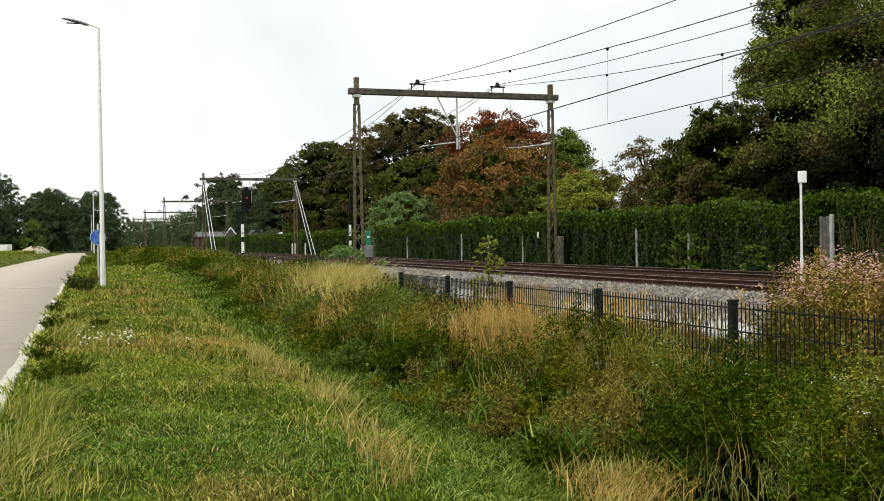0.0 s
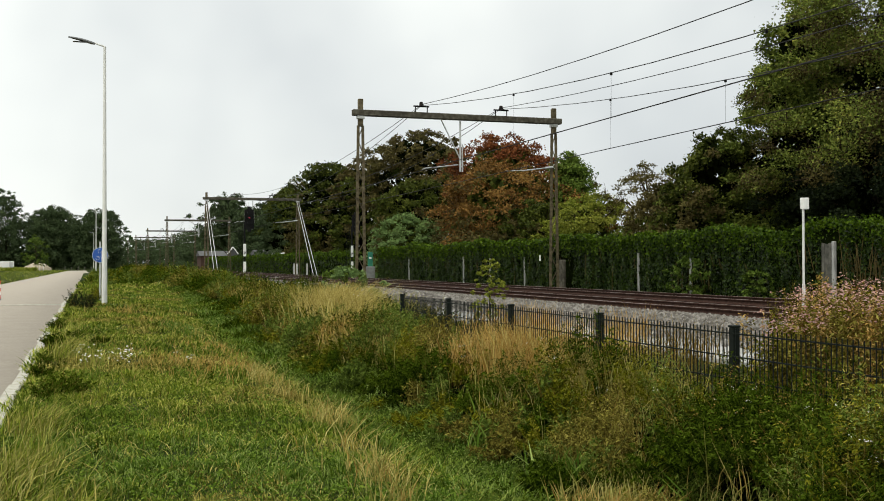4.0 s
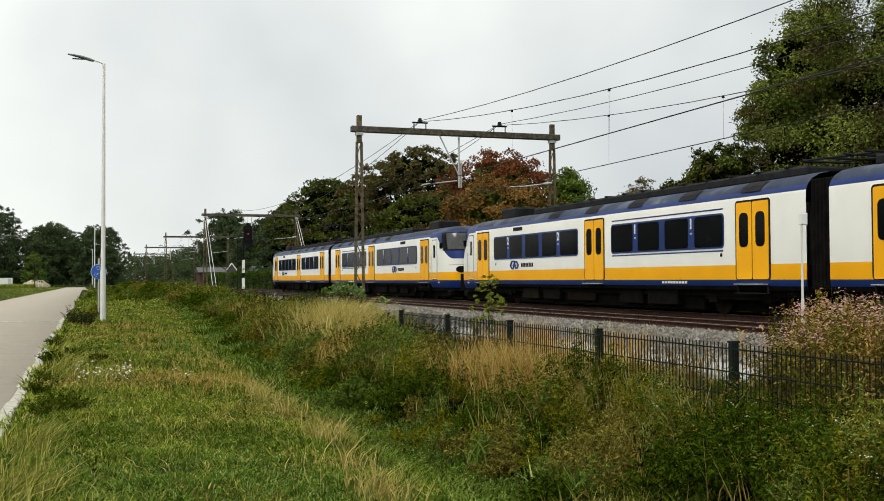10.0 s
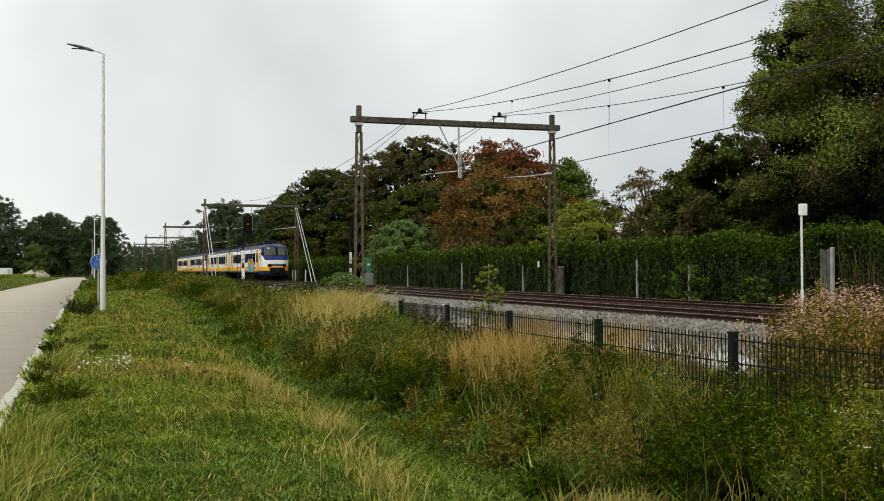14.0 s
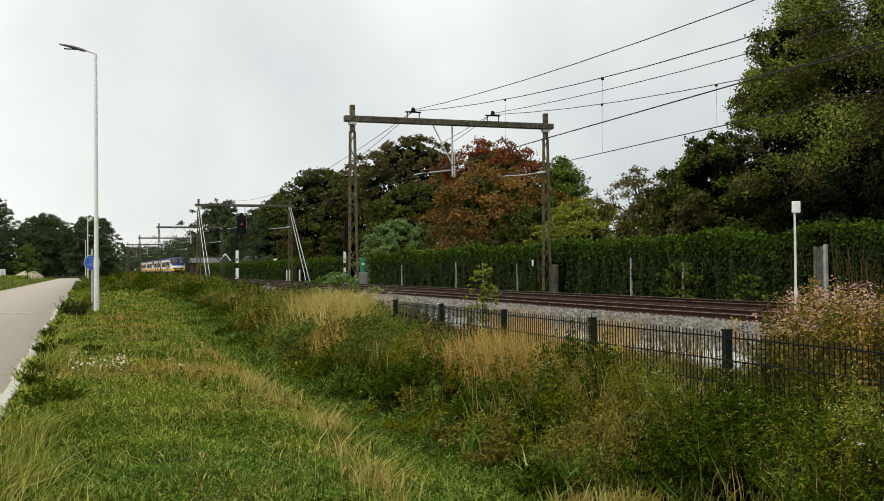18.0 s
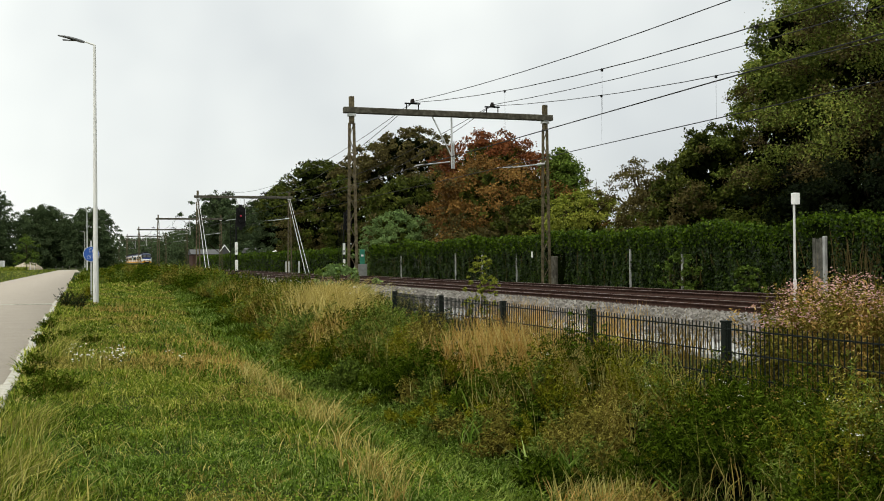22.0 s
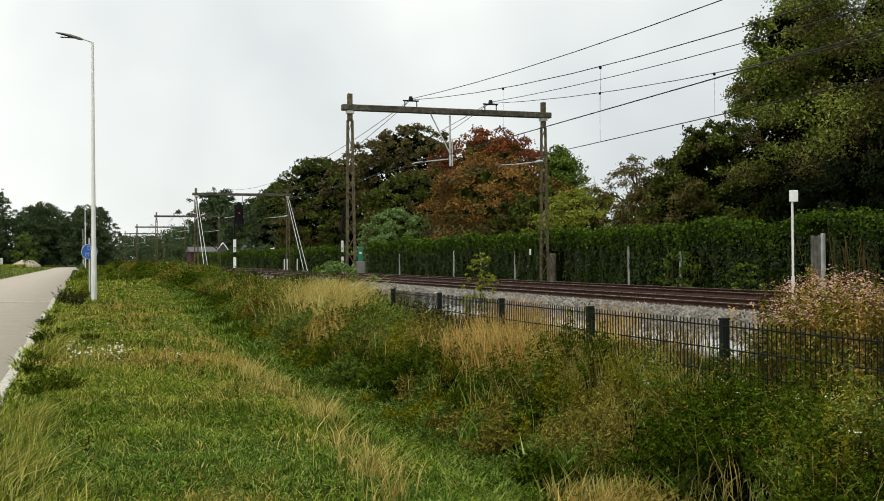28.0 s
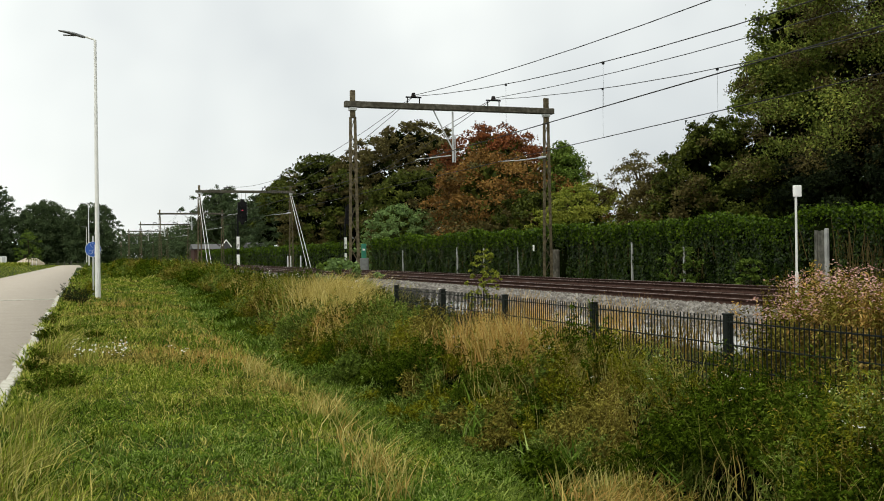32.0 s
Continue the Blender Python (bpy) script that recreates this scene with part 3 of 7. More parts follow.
def build_wires():
    spans = [(-20.1, 44.5)] + list(zip(PORTALS[:-1], PORTALS[1:])) + [(326.0, 381.0)]
    contact_z = 5.75

    def mess_z(u):
        return 6.61 + (BEAM_Z + 0.47 - 6.61) * (2 * u - 1) ** 2
    for x in (NEAR_X + 0.05, FAR_X - 0.15):
        pts_m, pts_f = [], []
        for a, b in spans:
            for k in range(0, 16):
                u = k / 16
                y = a + (b - a) * u
                pts_m.append((x, y, mess_z(u)))
                pts_f.append((x + 0.05, y, 7.45 + (BEAM_Z + 0.53 - 7.45) * (2 * u - 1) ** 2))
        tagged(sweep(pts_m, 0.013, M_WIRE, "messenger_wire"), "dark sagging catenary cable above the track", "overhead wire", "overhead wires")
        tagged(sweep(pts_f, 0.013, M_WIRE, "feeder_wire"), "dark feeder cable between the portals", "overhead wire", "overhead wires")
        c = tagged(empty("contact_wire"), "dark contact wire with droppers above the track", "overhead wire", "overhead wires")
        for s in (-0.025, 0.025):
            sweep([(x + s, y, contact_z) for y in (-20.1, 12, 44.5, 107.4, 217, 381)], 0.009, M_WIRE, "wire", c)
        for a, b in spans[:3]:
            for k in (-3, -2, -1, 0, 1, 2, 3):
                y = (a + b) / 2 + 7.2 * k
                zt = mess_z((y - a) / (b - a))
                d = part("dropper", tube((x, y, contact_z), (x, y, zt), 0.0035, seg=5), M_WIRE, c)
                part("clamp", box(x - 0.03, x + 0.03, y - 0.03, y + 0.03, zt - 0.06, zt + 0.02), M_BLACK, d)


build_ground()
build_road()
build_ballast()
build_path()
build_track(NEAR_X, "rusty rails on dark sleepers in grey ballast")
build_track(FAR_X, "rusty rails on dark sleepers beside the ivy wall")
build_portals()
build_wires()


# ---- leaves, blades ----
def unit_rows(a):
    return a / np.maximum(np.linalg.norm(a, axis=-1, keepdims=True), 1e-9)


def leaf_arrays(rng, pts, size, normal=None, flat=0.5, narrow=0.55):
    """Folded four-corner leaves at pts. normal: a preferred facing; flat: how strictly it is kept."""
    n = len(pts)
    d = unit_rows(rng.normal(size=(n, 3)))
    if normal is not None:
        d = unit_rows(normal * flat + d * (1 - flat))
    t = unit_rows(np.cross(d, unit_rows(rng.normal(size=(n, 3)))))
    b = np.cross(d, t)
    s = np.asarray(size)[:, None] * rng.uniform(0.7, 1.3, (n, 1))
    w = s * narrow
    v = np.stack([pts - t * s * 0.5, pts + b * w * 0.5 + d * s * 0.08, pts + t * s * 0.5 - d * s * 0.12, pts - b * w * 0.5 + d * s * 0.08], 1)
    return v.reshape(-1, 3), np.arange(n * 4).reshape(n, 4)


def leaf_tips(rng, pts, size, normal, flat, narrow=0.6):
    """Plain three-corner leaves for crowns that stay far off."""
    n = len(pts)
    d = unit_rows(normal * flat + unit_rows(rng.normal(size=(n, 3))) * (1 - flat))
    t = unit_rows(np.cross(d, unit_rows(rng.normal(size=(n, 3)))))
    b = np.cross(d, t)
    s = np.asarray(size)[:, None] * rng.uniform(0.65, 1.35, (n, 1))
    w = s * narrow * 0.5
    v = np.stack([pts - t * s * 0.45 - b * w, pts + t * s * 0.55, pts - t * s * 0.45 + b * w], 1)
    return v.reshape(-1, 3), np.arange(n * 3).reshape(n, 3)


def tufts(rng, x, y, per, h, w, spread, lean, mats, pick, name, label, category="grass"):
    """Short blades that fan out from tuft centres; pick: which material each tuft takes."""
    for k, mat in enumerate(mats):
        sel = np.nonzero(pick == k)[0]
        if not len(sel):
            continue
        i = np.repeat(sel, per)
        n = len(i)
        a = rng.uniform(0, 6.283, n)
        out = np.stack([np.cos(a), np.sin(a), np.zeros(n)], -1)
        r = np.sqrt(rng.random(n))[:, None]
        px, py = x[i] + out[:, 0] * r[:, 0] * spread[i], y[i] + out[:, 1] * r[:, 0] * spread[i]
        root = np.stack([px, py, ground_z(px, py) - 0.015], -1)
        hh = h[i] * rng.uniform(0.55, 1.35, n)
        a2 = rng.uniform(0, 6.283, n)
        bend = (out * (0.35 + 0.65 * r) + 0.5 * np.stack([np.cos(a2), np.sin(a2), 0 * a2], -1)) * (lean * hh * rng.uniform(0.3, 1.3, n))[:, None]
        up = np.zeros((n, 3))
        up[:, 2] = hh
        side = np.stack([-np.sin(a2 + 0.8), np.cos(a2 + 0.8), 0 * a2], -1) * w[i][:, None]
        mid = root + up * 0.62 + bend * 0.36
        tip = root + up * rng.uniform(0.55, 1.0, (n, 1)) + bend
        v = np.stack([root, mid + side, tip, mid - side], 1).reshape(-1, 3)
        tagged(new(name, mesh_np(name, v, [np.arange(n * 4).reshape(n, 4)], mat)), label, category, kind="stuff")


def clumps(rng, x, y, rad, hgt, shoots, leaves, size, mats, pick, name, label, category="weeds", narrow=0.32, low=0.2, stem=0.0, dome=0.5, fine=False):
    """Bushy plants: shoots that spread from one root and carry small leaves, so that hollows stay between the plants."""
    for k, mat in enumerate(mats):
        sel = np.nonzero(pick == k)[0]
        if not len(sel):
            continue
        i = np.repeat(sel, shoots)
        n = len(i)
        az = rng.uniform(0, 6.283, n)
        t = np.sqrt(rng.random(n))
        bx, by = x[i] + np.cos(az) * rad[i] * 0.25 * t, y[i] + np.sin(az) * rad[i] * 0.25 * t
        base = np.stack([bx, by, ground_z(bx, by) - 0.02], -1)
        reach = np.stack([np.cos(az) * rad[i] * t, np.sin(az) * rad[i] * t, hgt[i] * (1 - dome * t ** 2) * rng.uniform(0.7, 1.12, n)], -1)
        j = np.repeat(np.arange(n), leaves)
        m = len(j)
        u = low + (1 - low) * rng.random(m) ** 0.75
        p = base[j] + reach[j] * np.stack([u ** 1.5, u ** 1.5, u], -1)
        a = rng.uniform(0, 6.283, m)
        off = size[i][j] * rng.uniform(0.2, 0.9, m) * (1.25 - 0.6 * u)
        p += np.stack([np.cos(a) * off, np.sin(a) * off, rng.normal(0, 0.25, m) * off], -1)
        nrm = unit_rows(np.stack([np.cos(a) * 0.45, np.sin(a) * 0.45, np.full(m, 0.8)], -1))
        v, q = leaf_tips(rng, p, size[i][j] * (1.15 - 0.35 * u), nrm, 0.5, narrow) if fine else leaf_arrays(rng, p, size[i][j] * (1.15 - 0.35 * u), nrm, 0.5, narrow)
        tagged(new(name, mesh_np(name, v, [q], mat)), label, category, kind="stuff")
        if stem:
            tip = base + reach * rng.uniform(0.9, 1.15, (n, 1))
            mid = base + reach * np.array([0.36, 0.36, 0.5])
            side = np.stack([-np.sin(az), np.cos(az), 0 * az], -1) * stem
            v = np.stack([base, mid + side, tip, mid - side], 1).reshape(-1, 3)
            tagged(new("weed_stalks", mesh_np("weed_stalks", v, [np.arange(n * 4).reshape(n, 4)], M_STALK)), "thin brown stalks among the weeds", "weeds", kind="stuff")


def waves(x, y, scale, seed):
    """An uneven field from 0 to 1 with patches about scale metres wide."""
    r = random.Random(seed)
    f = 0 * np.asarray(x, float)
    for k in range(6):
        a, q = r.uniform(0, 6.283), (0.6 + 0.25 * k) * 3.1 / scale
        f = f + np.sin(q * (x * math.cos(a) + y * math.sin(a)) + r.uniform(0, 6.283)) / (1 + 0.3 * k)
    return np.clip(0.5 + 0.24 * f, 0, 1)


def blades(rng, x, y, h, w, lean, mat, name, label, category, zoff=0.0, wind=(0.5, 0.1)):
    """Bent grass blades rooted on the ground, joined."""
    n = len(x)
    z = ground_z(x, y) - 0.02 + zoff
    root = np.stack([x, y, z], -1)
    az = rng.uniform(0, 6.283, n)
    side = np.stack([np.cos(az), np.sin(az), np.zeros(n)], -1)
    la = rng.uniform(0, 6.283, n)
    dirn = np.stack([np.cos(la) + wind[0], np.sin(la) + wind[1], np.zeros(n)], -1) * (lean * rng.uniform(0.3, 1.2, n))[:, None] * h[:, None]
    up = np.zeros((n, 3))
    up[:, 2] = h
    mid = root + up * 0.5 + dirn * 0.28
    tip = root + up * rng.uniform(0.75, 1.0, (n, 1)) + dirn
    ww = np.asarray(w)[:, None] * 1.15
    v = np.stack([root, mid + side * ww, tip, mid - side * ww], 1).reshape(-1, 3)
    q = np.arange(n * 4).reshape(n, 4)
    return tagged(new(name, mesh_np(name, v, [q], mat)), label, category, kind="stuff")


def tree(name, x, y, height, crown_w, leaf_mat, label, seed, leaves=9000, leaf=0.26, crown_base=0.25, z0=0.3, second=None, second_share=0.3,
         sprays=160, trunk_r=0.22, category="tree", ragged=0.2, core=0.62, cone=0.0, spray=0.11, twigs=0, dark_inside=False):
    """Tapered trunk with limbs that end in the leaf sprays of an uneven crown. cone: how far the crown narrows upward."""
    rng = np.random.default_rng(seed)
    if height > 3:
        leaves, leaf = int(leaves * (0.95 if y < 60 else 0.7)), leaf * (0.88 if y < 60 else 0.98)
    thing = tagged(empty(name, pose(x, y, z0)), label, category)
    half = crown_w / 2
    zb, zr = height * crown_base, height * (1 - crown_base)
    ph = rng.uniform(0, 6.283, 8)

    def reach(az, u):
        """The crown's radius at the share u of its height."""
        lens = np.clip(1 - np.abs(2 * u - 0.86) ** 2.8 / 1.48, 0.0, 1) ** 0.55
        lens = lens * (1 - cone * u)
        lobes = 1 + 0.13 * np.sin(3 * az + ph[0] + 5 * u) + 0.10 * np.sin(5 * az + ph[1] - 7 * u) + 0.09 * np.sin(9 * u + ph[2] + 2 * az) + 0.06 * np.sin(17 * u + ph[3] + 4 * az)
        return half * lens * lobes
    n, spray = int(sprays * 1.35), spray * 0.9
    u = rng.random(n) ** 0.9
    az = rng.uniform(0, 6.283, n)
    f = np.sqrt(rng.uniform(0.34, 1.0, n)) + ragged * 0.35 * np.maximum(0, rng.normal(size=n))
    rad = reach(az, u) * f
    top = u > 0.93
    cz = zb + zr * u * np.where(top, rng.uniform(0.92, 1.04, n), 1.0)
    centres = np.stack([np.cos(az) * rad, np.sin(az) * rad, cz], -1)
    size = spray * crown_w * rng.uniform(0.5, 1.25, n) * (1 - 0.25 * u)
    b = bmesh.new()
    bend = (rng.uniform(-0.3, 0.3) * trunk_r * 4, rng.uniform(-0.3, 0.3) * trunk_r * 4)
    add_tube(b, (0, 0, -0.4), (bend[0], bend[1], height * 0.45), trunk_r, trunk_r * 0.6, 8)
    add_tube(b, (bend[0], bend[1], height * 0.45), (0, 0, height * 0.85), trunk_r * 0.6, trunk_r * 0.12, 8)
    part("trunk", b, M_BARK, thing)
    for k in rng.choice(n, min(n, 20), replace=False):
        b = bmesh.new()
        e = Vector(centres[k])
        a = Vector((0, 0, max(height * 0.12, e.z * rng.uniform(0.45, 0.75))))
        m = a.lerp(e, 0.5) + Vector((0, 0, 0.12 * (e - a).length * rng.uniform(-0.2, 0.8)))
        add_tube(b, a, m, trunk_r * 0.34, trunk_r * 0.2, 5)
        add_tube(b, m, e, trunk_r * 0.2, trunk_r * 0.05, 5)
        part("limb", b, M_BARK, thing)
    b = bmesh.new()
    for k in rng.choice(n, min(n, twigs), replace=False, p=f ** 8 / np.sum(f ** 8)):
        e = Vector(centres[k])
        o = Vector((e.x, e.y, 0)).normalized()
        for j in range(4):
            d = (o * 0.6 + Vector(rng.normal(0, 0.6, 3)) + Vector((0, 0, 0.5))).normalized() * min(crown_w, 8) * rng.uniform(0.06, 0.15)
            k2 = e + d * 0.6 + Vector(rng.normal(0, 0.1, 3)) * d.length
            add_tube(b, e, k2, trunk_r * 0.07, trunk_r * 0.04, 4)
            add_tube(b, k2, e + d, trunk_r * 0.04, trunk_r * 0.015, 4)
    if twigs:
        tagged(part("twigs", b, M_BARK, thing), kind="stuff")
    else:
        b.free()
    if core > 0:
        # crown inside: large leaves with gaps, darkened in colour to stand for shade
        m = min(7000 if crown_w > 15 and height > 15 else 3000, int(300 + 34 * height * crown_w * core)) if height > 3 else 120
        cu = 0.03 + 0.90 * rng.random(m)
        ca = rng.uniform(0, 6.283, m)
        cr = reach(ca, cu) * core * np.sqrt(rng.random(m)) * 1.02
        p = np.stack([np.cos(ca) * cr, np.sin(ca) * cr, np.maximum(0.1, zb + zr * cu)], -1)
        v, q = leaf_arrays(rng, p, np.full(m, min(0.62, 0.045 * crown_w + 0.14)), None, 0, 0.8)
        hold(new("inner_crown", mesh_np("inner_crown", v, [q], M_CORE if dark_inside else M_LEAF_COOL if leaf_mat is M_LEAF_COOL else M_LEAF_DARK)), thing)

    def foliage(count, idx):
        w = size[idx] ** 2
        k = rng.choice(idx, count, p=w / w.sum())
        g = unit_rows(rng.normal(size=(count, 3))) * (rng.random((count, 1)) ** 0.5 * (1 + 0.2 * rng.normal(size=(count, 1)))) * np.array([1.0, 1.0, 0.56])
        out = unit_rows(np.stack([centres[k, 0], centres[k, 1], 0.25 * half + 0 * centres[k, 0]], -1))
        droop = -0.25 * (g[:, 0] ** 2 + g[:, 1] ** 2)
        p = centres[k] + (g + out * 0.15) * size[k][:, None]
        p[:, 2] += droop * size[k]
        p[:, 2] = np.maximum(p[:, 2], 0.1)
        face = unit_rows(out * 0.5 + np.array([0, 0, 0.8]))
        return leaf_tips(rng, p, np.full(count, leaf), face, 0.45, 0.8) if height > 3 else leaf_arrays(rng, p, np.full(count, leaf), face, 0.45)
    order = np.arange(n)
    # second: other leaves low down; M_LEAF_DARK there puts crown shade into the colour
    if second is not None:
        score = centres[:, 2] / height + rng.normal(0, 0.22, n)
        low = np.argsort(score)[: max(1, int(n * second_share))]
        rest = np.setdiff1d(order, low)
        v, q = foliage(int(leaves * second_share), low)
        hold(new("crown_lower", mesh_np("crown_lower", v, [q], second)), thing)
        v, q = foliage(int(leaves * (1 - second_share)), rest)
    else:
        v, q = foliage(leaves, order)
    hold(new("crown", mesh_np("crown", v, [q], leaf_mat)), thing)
    return thing


def build_trees():
    T = tree
    big = "tall dense dark green tree behind the ivy wall"
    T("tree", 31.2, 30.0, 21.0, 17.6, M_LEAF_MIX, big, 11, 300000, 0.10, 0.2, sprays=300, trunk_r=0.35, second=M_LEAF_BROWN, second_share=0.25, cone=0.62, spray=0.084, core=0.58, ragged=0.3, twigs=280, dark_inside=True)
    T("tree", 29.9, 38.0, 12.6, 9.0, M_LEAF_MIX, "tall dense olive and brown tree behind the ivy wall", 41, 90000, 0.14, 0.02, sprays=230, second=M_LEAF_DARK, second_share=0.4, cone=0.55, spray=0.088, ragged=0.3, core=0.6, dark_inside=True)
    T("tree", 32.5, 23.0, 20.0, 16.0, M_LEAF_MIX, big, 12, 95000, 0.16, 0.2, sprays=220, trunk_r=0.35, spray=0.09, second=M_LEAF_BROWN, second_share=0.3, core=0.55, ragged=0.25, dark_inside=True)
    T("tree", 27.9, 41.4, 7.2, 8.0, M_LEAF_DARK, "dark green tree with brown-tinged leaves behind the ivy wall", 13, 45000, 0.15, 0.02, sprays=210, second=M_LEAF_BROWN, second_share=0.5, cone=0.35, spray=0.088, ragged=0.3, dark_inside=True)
    T("tree", 28.3, 46.4, 5.4, 6.2, M_LEAF_BROWN, "low brownish green tree behind the ivy wall", 14, 26000, 0.14, 0.0, sprays=190, second=M_LEAF_MIX, second_share=0.4, cone=0.35, spray=0.10)
    T("tree", 30.0, 36.2, 14.2, 3.4, M_LEAF_MIX, "thin-crowned tree with bare twig ends behind the ivy wall", 15, 2200, 0.11, 0.45, sprays=90, ragged=0.3, core=0.0, trunk_r=0.13, twigs=60)
    T("shrub", 29.5, 51.0, 6.5, 5.4, M_LEAF_BROWN, "sparse brown autumn shrub behind the ivy wall", 16, 15000, 0.13, 0.05, sprays=160, second=M_LEAF_RUST, second_share=0.4, ragged=0.5, category="shrub", core=0.0, twigs=40)
    T("shrub", 27.3, 53.6, 5.1, 5.6, M_LEAF_YELLOW, "rounded yellow-green shrub behind the ivy wall", 17, 30000, 0.13, 0.0, sprays=150, category="shrub", core=0.35)
    # added shrubs in near-black leaves: the shade under the tall crowns as colour
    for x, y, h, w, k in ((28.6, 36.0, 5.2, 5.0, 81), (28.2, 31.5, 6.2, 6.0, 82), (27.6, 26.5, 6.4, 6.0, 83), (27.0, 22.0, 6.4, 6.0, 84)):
        T("shrub", x, y, h, w, M_LEAF_SHADEWEED, "added near-black shrubs standing for the shade below the tall trees", k, 26000, 0.13, 0.0, sprays=130, trunk_r=0.12, category="shrub", dark_inside=True)
    T("tree", 35.4, 73.6, 9.4, 9.0, M_LEAF_GREEN, "mid-green tree behind the ivy wall", 18, 36000, 0.18, 0.0, sprays=200, cone=0.6)
    T("tree", 29.0, 64.5, 5.4, 5.4, M_LEAF_DARK, "green-brown tree behind the ivy wall", 19, 26000, 0.18, 0.0, sprays=170, second=M_LEAF_BROWN, second_share=0.5)
    T("tree", 33.6, 83.0, 12.0, 9.0, M_LEAF_RED, "copper-red tree with a flat open crown", 20, 40000, 0.2, 0.2, sprays=230, cone=-0.25, second=M_LEAF_RUST, second_share=0.3, trunk_r=0.3, core=0.5)
    T("tree", 30.5, 74.5, 8.8, 11.0, M_LEAF_RUST, "orange-brown tree in front of the copper tree", 21, 46000, 0.2, 0.0, sprays=280, second=M_LEAF_BROWN, second_share=0.5)
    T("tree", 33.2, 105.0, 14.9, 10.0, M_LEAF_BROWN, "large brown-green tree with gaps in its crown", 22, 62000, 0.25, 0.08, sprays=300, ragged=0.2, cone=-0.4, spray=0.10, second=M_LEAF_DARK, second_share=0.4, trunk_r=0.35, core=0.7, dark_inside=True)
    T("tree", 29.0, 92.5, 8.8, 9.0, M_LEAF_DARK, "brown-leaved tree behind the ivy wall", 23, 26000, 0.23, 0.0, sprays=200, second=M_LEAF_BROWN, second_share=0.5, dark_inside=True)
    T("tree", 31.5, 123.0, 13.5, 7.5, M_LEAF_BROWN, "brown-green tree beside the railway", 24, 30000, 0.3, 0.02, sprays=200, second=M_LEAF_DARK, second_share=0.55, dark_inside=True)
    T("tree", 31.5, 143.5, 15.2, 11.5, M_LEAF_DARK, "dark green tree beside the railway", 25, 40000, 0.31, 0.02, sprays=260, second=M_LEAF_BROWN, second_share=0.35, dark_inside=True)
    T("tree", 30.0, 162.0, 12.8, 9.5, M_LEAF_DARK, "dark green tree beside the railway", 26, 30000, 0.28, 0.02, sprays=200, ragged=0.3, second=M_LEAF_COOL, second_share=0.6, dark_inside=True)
    T("shrub", 25.2, 84.0, 5.3, 6.2, M_LEAF_GREY, "pale grey-green shrub above the ivy wall", 27, 16000, 0.18, 0.0, sprays=130, category="shrub")
    T("tree", 29.5, 186.0, 11.6, 11.0, M_LEAF_COOL, "green tree beside the railway", 28, 26000, 0.3, 0.2, sprays=120)
    T("tree", 26.8, 212.0, 15.0, 11.5, M_LEAF_COOL, "dark tree with gaps beside the railway", 29, 30000, 0.3, 0.32, sprays=110, core=0.45, ragged=0.25)
    T("tree", 30.0, 250.0, 9.5, 20.0, M_LEAF_COOL, "distant dark tree beside the railway", 30, 24000, 0.32, 0.0, sprays=110)
    T("tree", 34.0, 330.0, 11.0, 30.0, M_LEAF_COOL, "distant dark tree beyond the railway", 31, 24000, 0.45, 0.0, sprays=110)
    T("tree", 24.0, 440.0, 11.0, 30.0, M_LEAF_COOL, "distant dark tree beyond the railway", 32, 24000, 0.55, 0.0, sprays=110)
    T("tree", 3.0, 307.2, 16.6, 14.4, M_LEAF_COOL, "large dark tree at the end of the road", 33, 60000, 0.32, 0.0, sprays=320, spray=0.09, core=0.85)
    T("tree", -9.2, 320.0, 17.6, 16.0, M_LEAF_COOL, "large dark tree at the end of the road", 34, 60000, 0.32, 0.0, sprays=320, spray=0.09, core=0.85)
    T("tree", -3.2, 330.0, 13.4, 17.0, M_LEAF_COOL, "dark tree at the end of the road", 39, 20000, 0.42, 0.0, sprays=150, core=0.85)
    T("tree", -21.8, 314.9, 21.6, 10.6, M_LEAF_COOL, "dark ragged tree at the end of the road", 35, 14000, 0.38, 0.0, sprays=110, ragged=0.45)
    T("tree", -16.6, 326.0, 14.6, 17.9, M_LEAF_COOL, "dark tree at the end of the road", 38, 18000, 0.42, 0.0, sprays=150, core=0.85)
    T("tree", -34.6, 320.0, 16.6, 20.5, M_LEAF_COOL, "large dark tree beyond the meadow", 36, 20000, 0.42, 0.0, sprays=150, core=0.85)
    T("tree", -10.6, 240.6, 7.3, 6.4, M_LEAF_GREEN, "young light-green tree beside the road", 37, 6000, 0.2, 0.15, sprays=70, ragged=0.4, trunk_r=0.08, core=0.0, cone=0.5)
    rng = np.random.default_rng(77)
    # a belt of far woods closes the view; unseen west end added for reflections
    n = 34000
    ang = rng.uniform(-1.3, 0.65, n)
    r = rng.uniform(470, 560, n)
    x, y = np.sin(ang) * r, np.cos(ang) * r
    keep = ~((np.abs(x + 6 - (18 - (y - 345) ** 2 / 1120)) < 8) & (y < 500))
    top = 9 + 4.5 * np.sin(ang * 23) * np.sin(ang * 9 + 1) + 2.5 * np.sin(ang * 61)
    z = rng.random(n) ** 0.8 * top
    p = np.stack([x, y, z], -1)[keep]
    v, q = leaf_arrays(rng, p, np.full(len(p), 1.5), None, 0, 0.8)
    tagged(new("far_woods", mesh_np("far_woods", v, [q], M_LEAF_COOL)), "dark far woods along the horizon", "woods", kind="stuff")


# ---- the ivy wall ----
HEDGE_X = 22.2


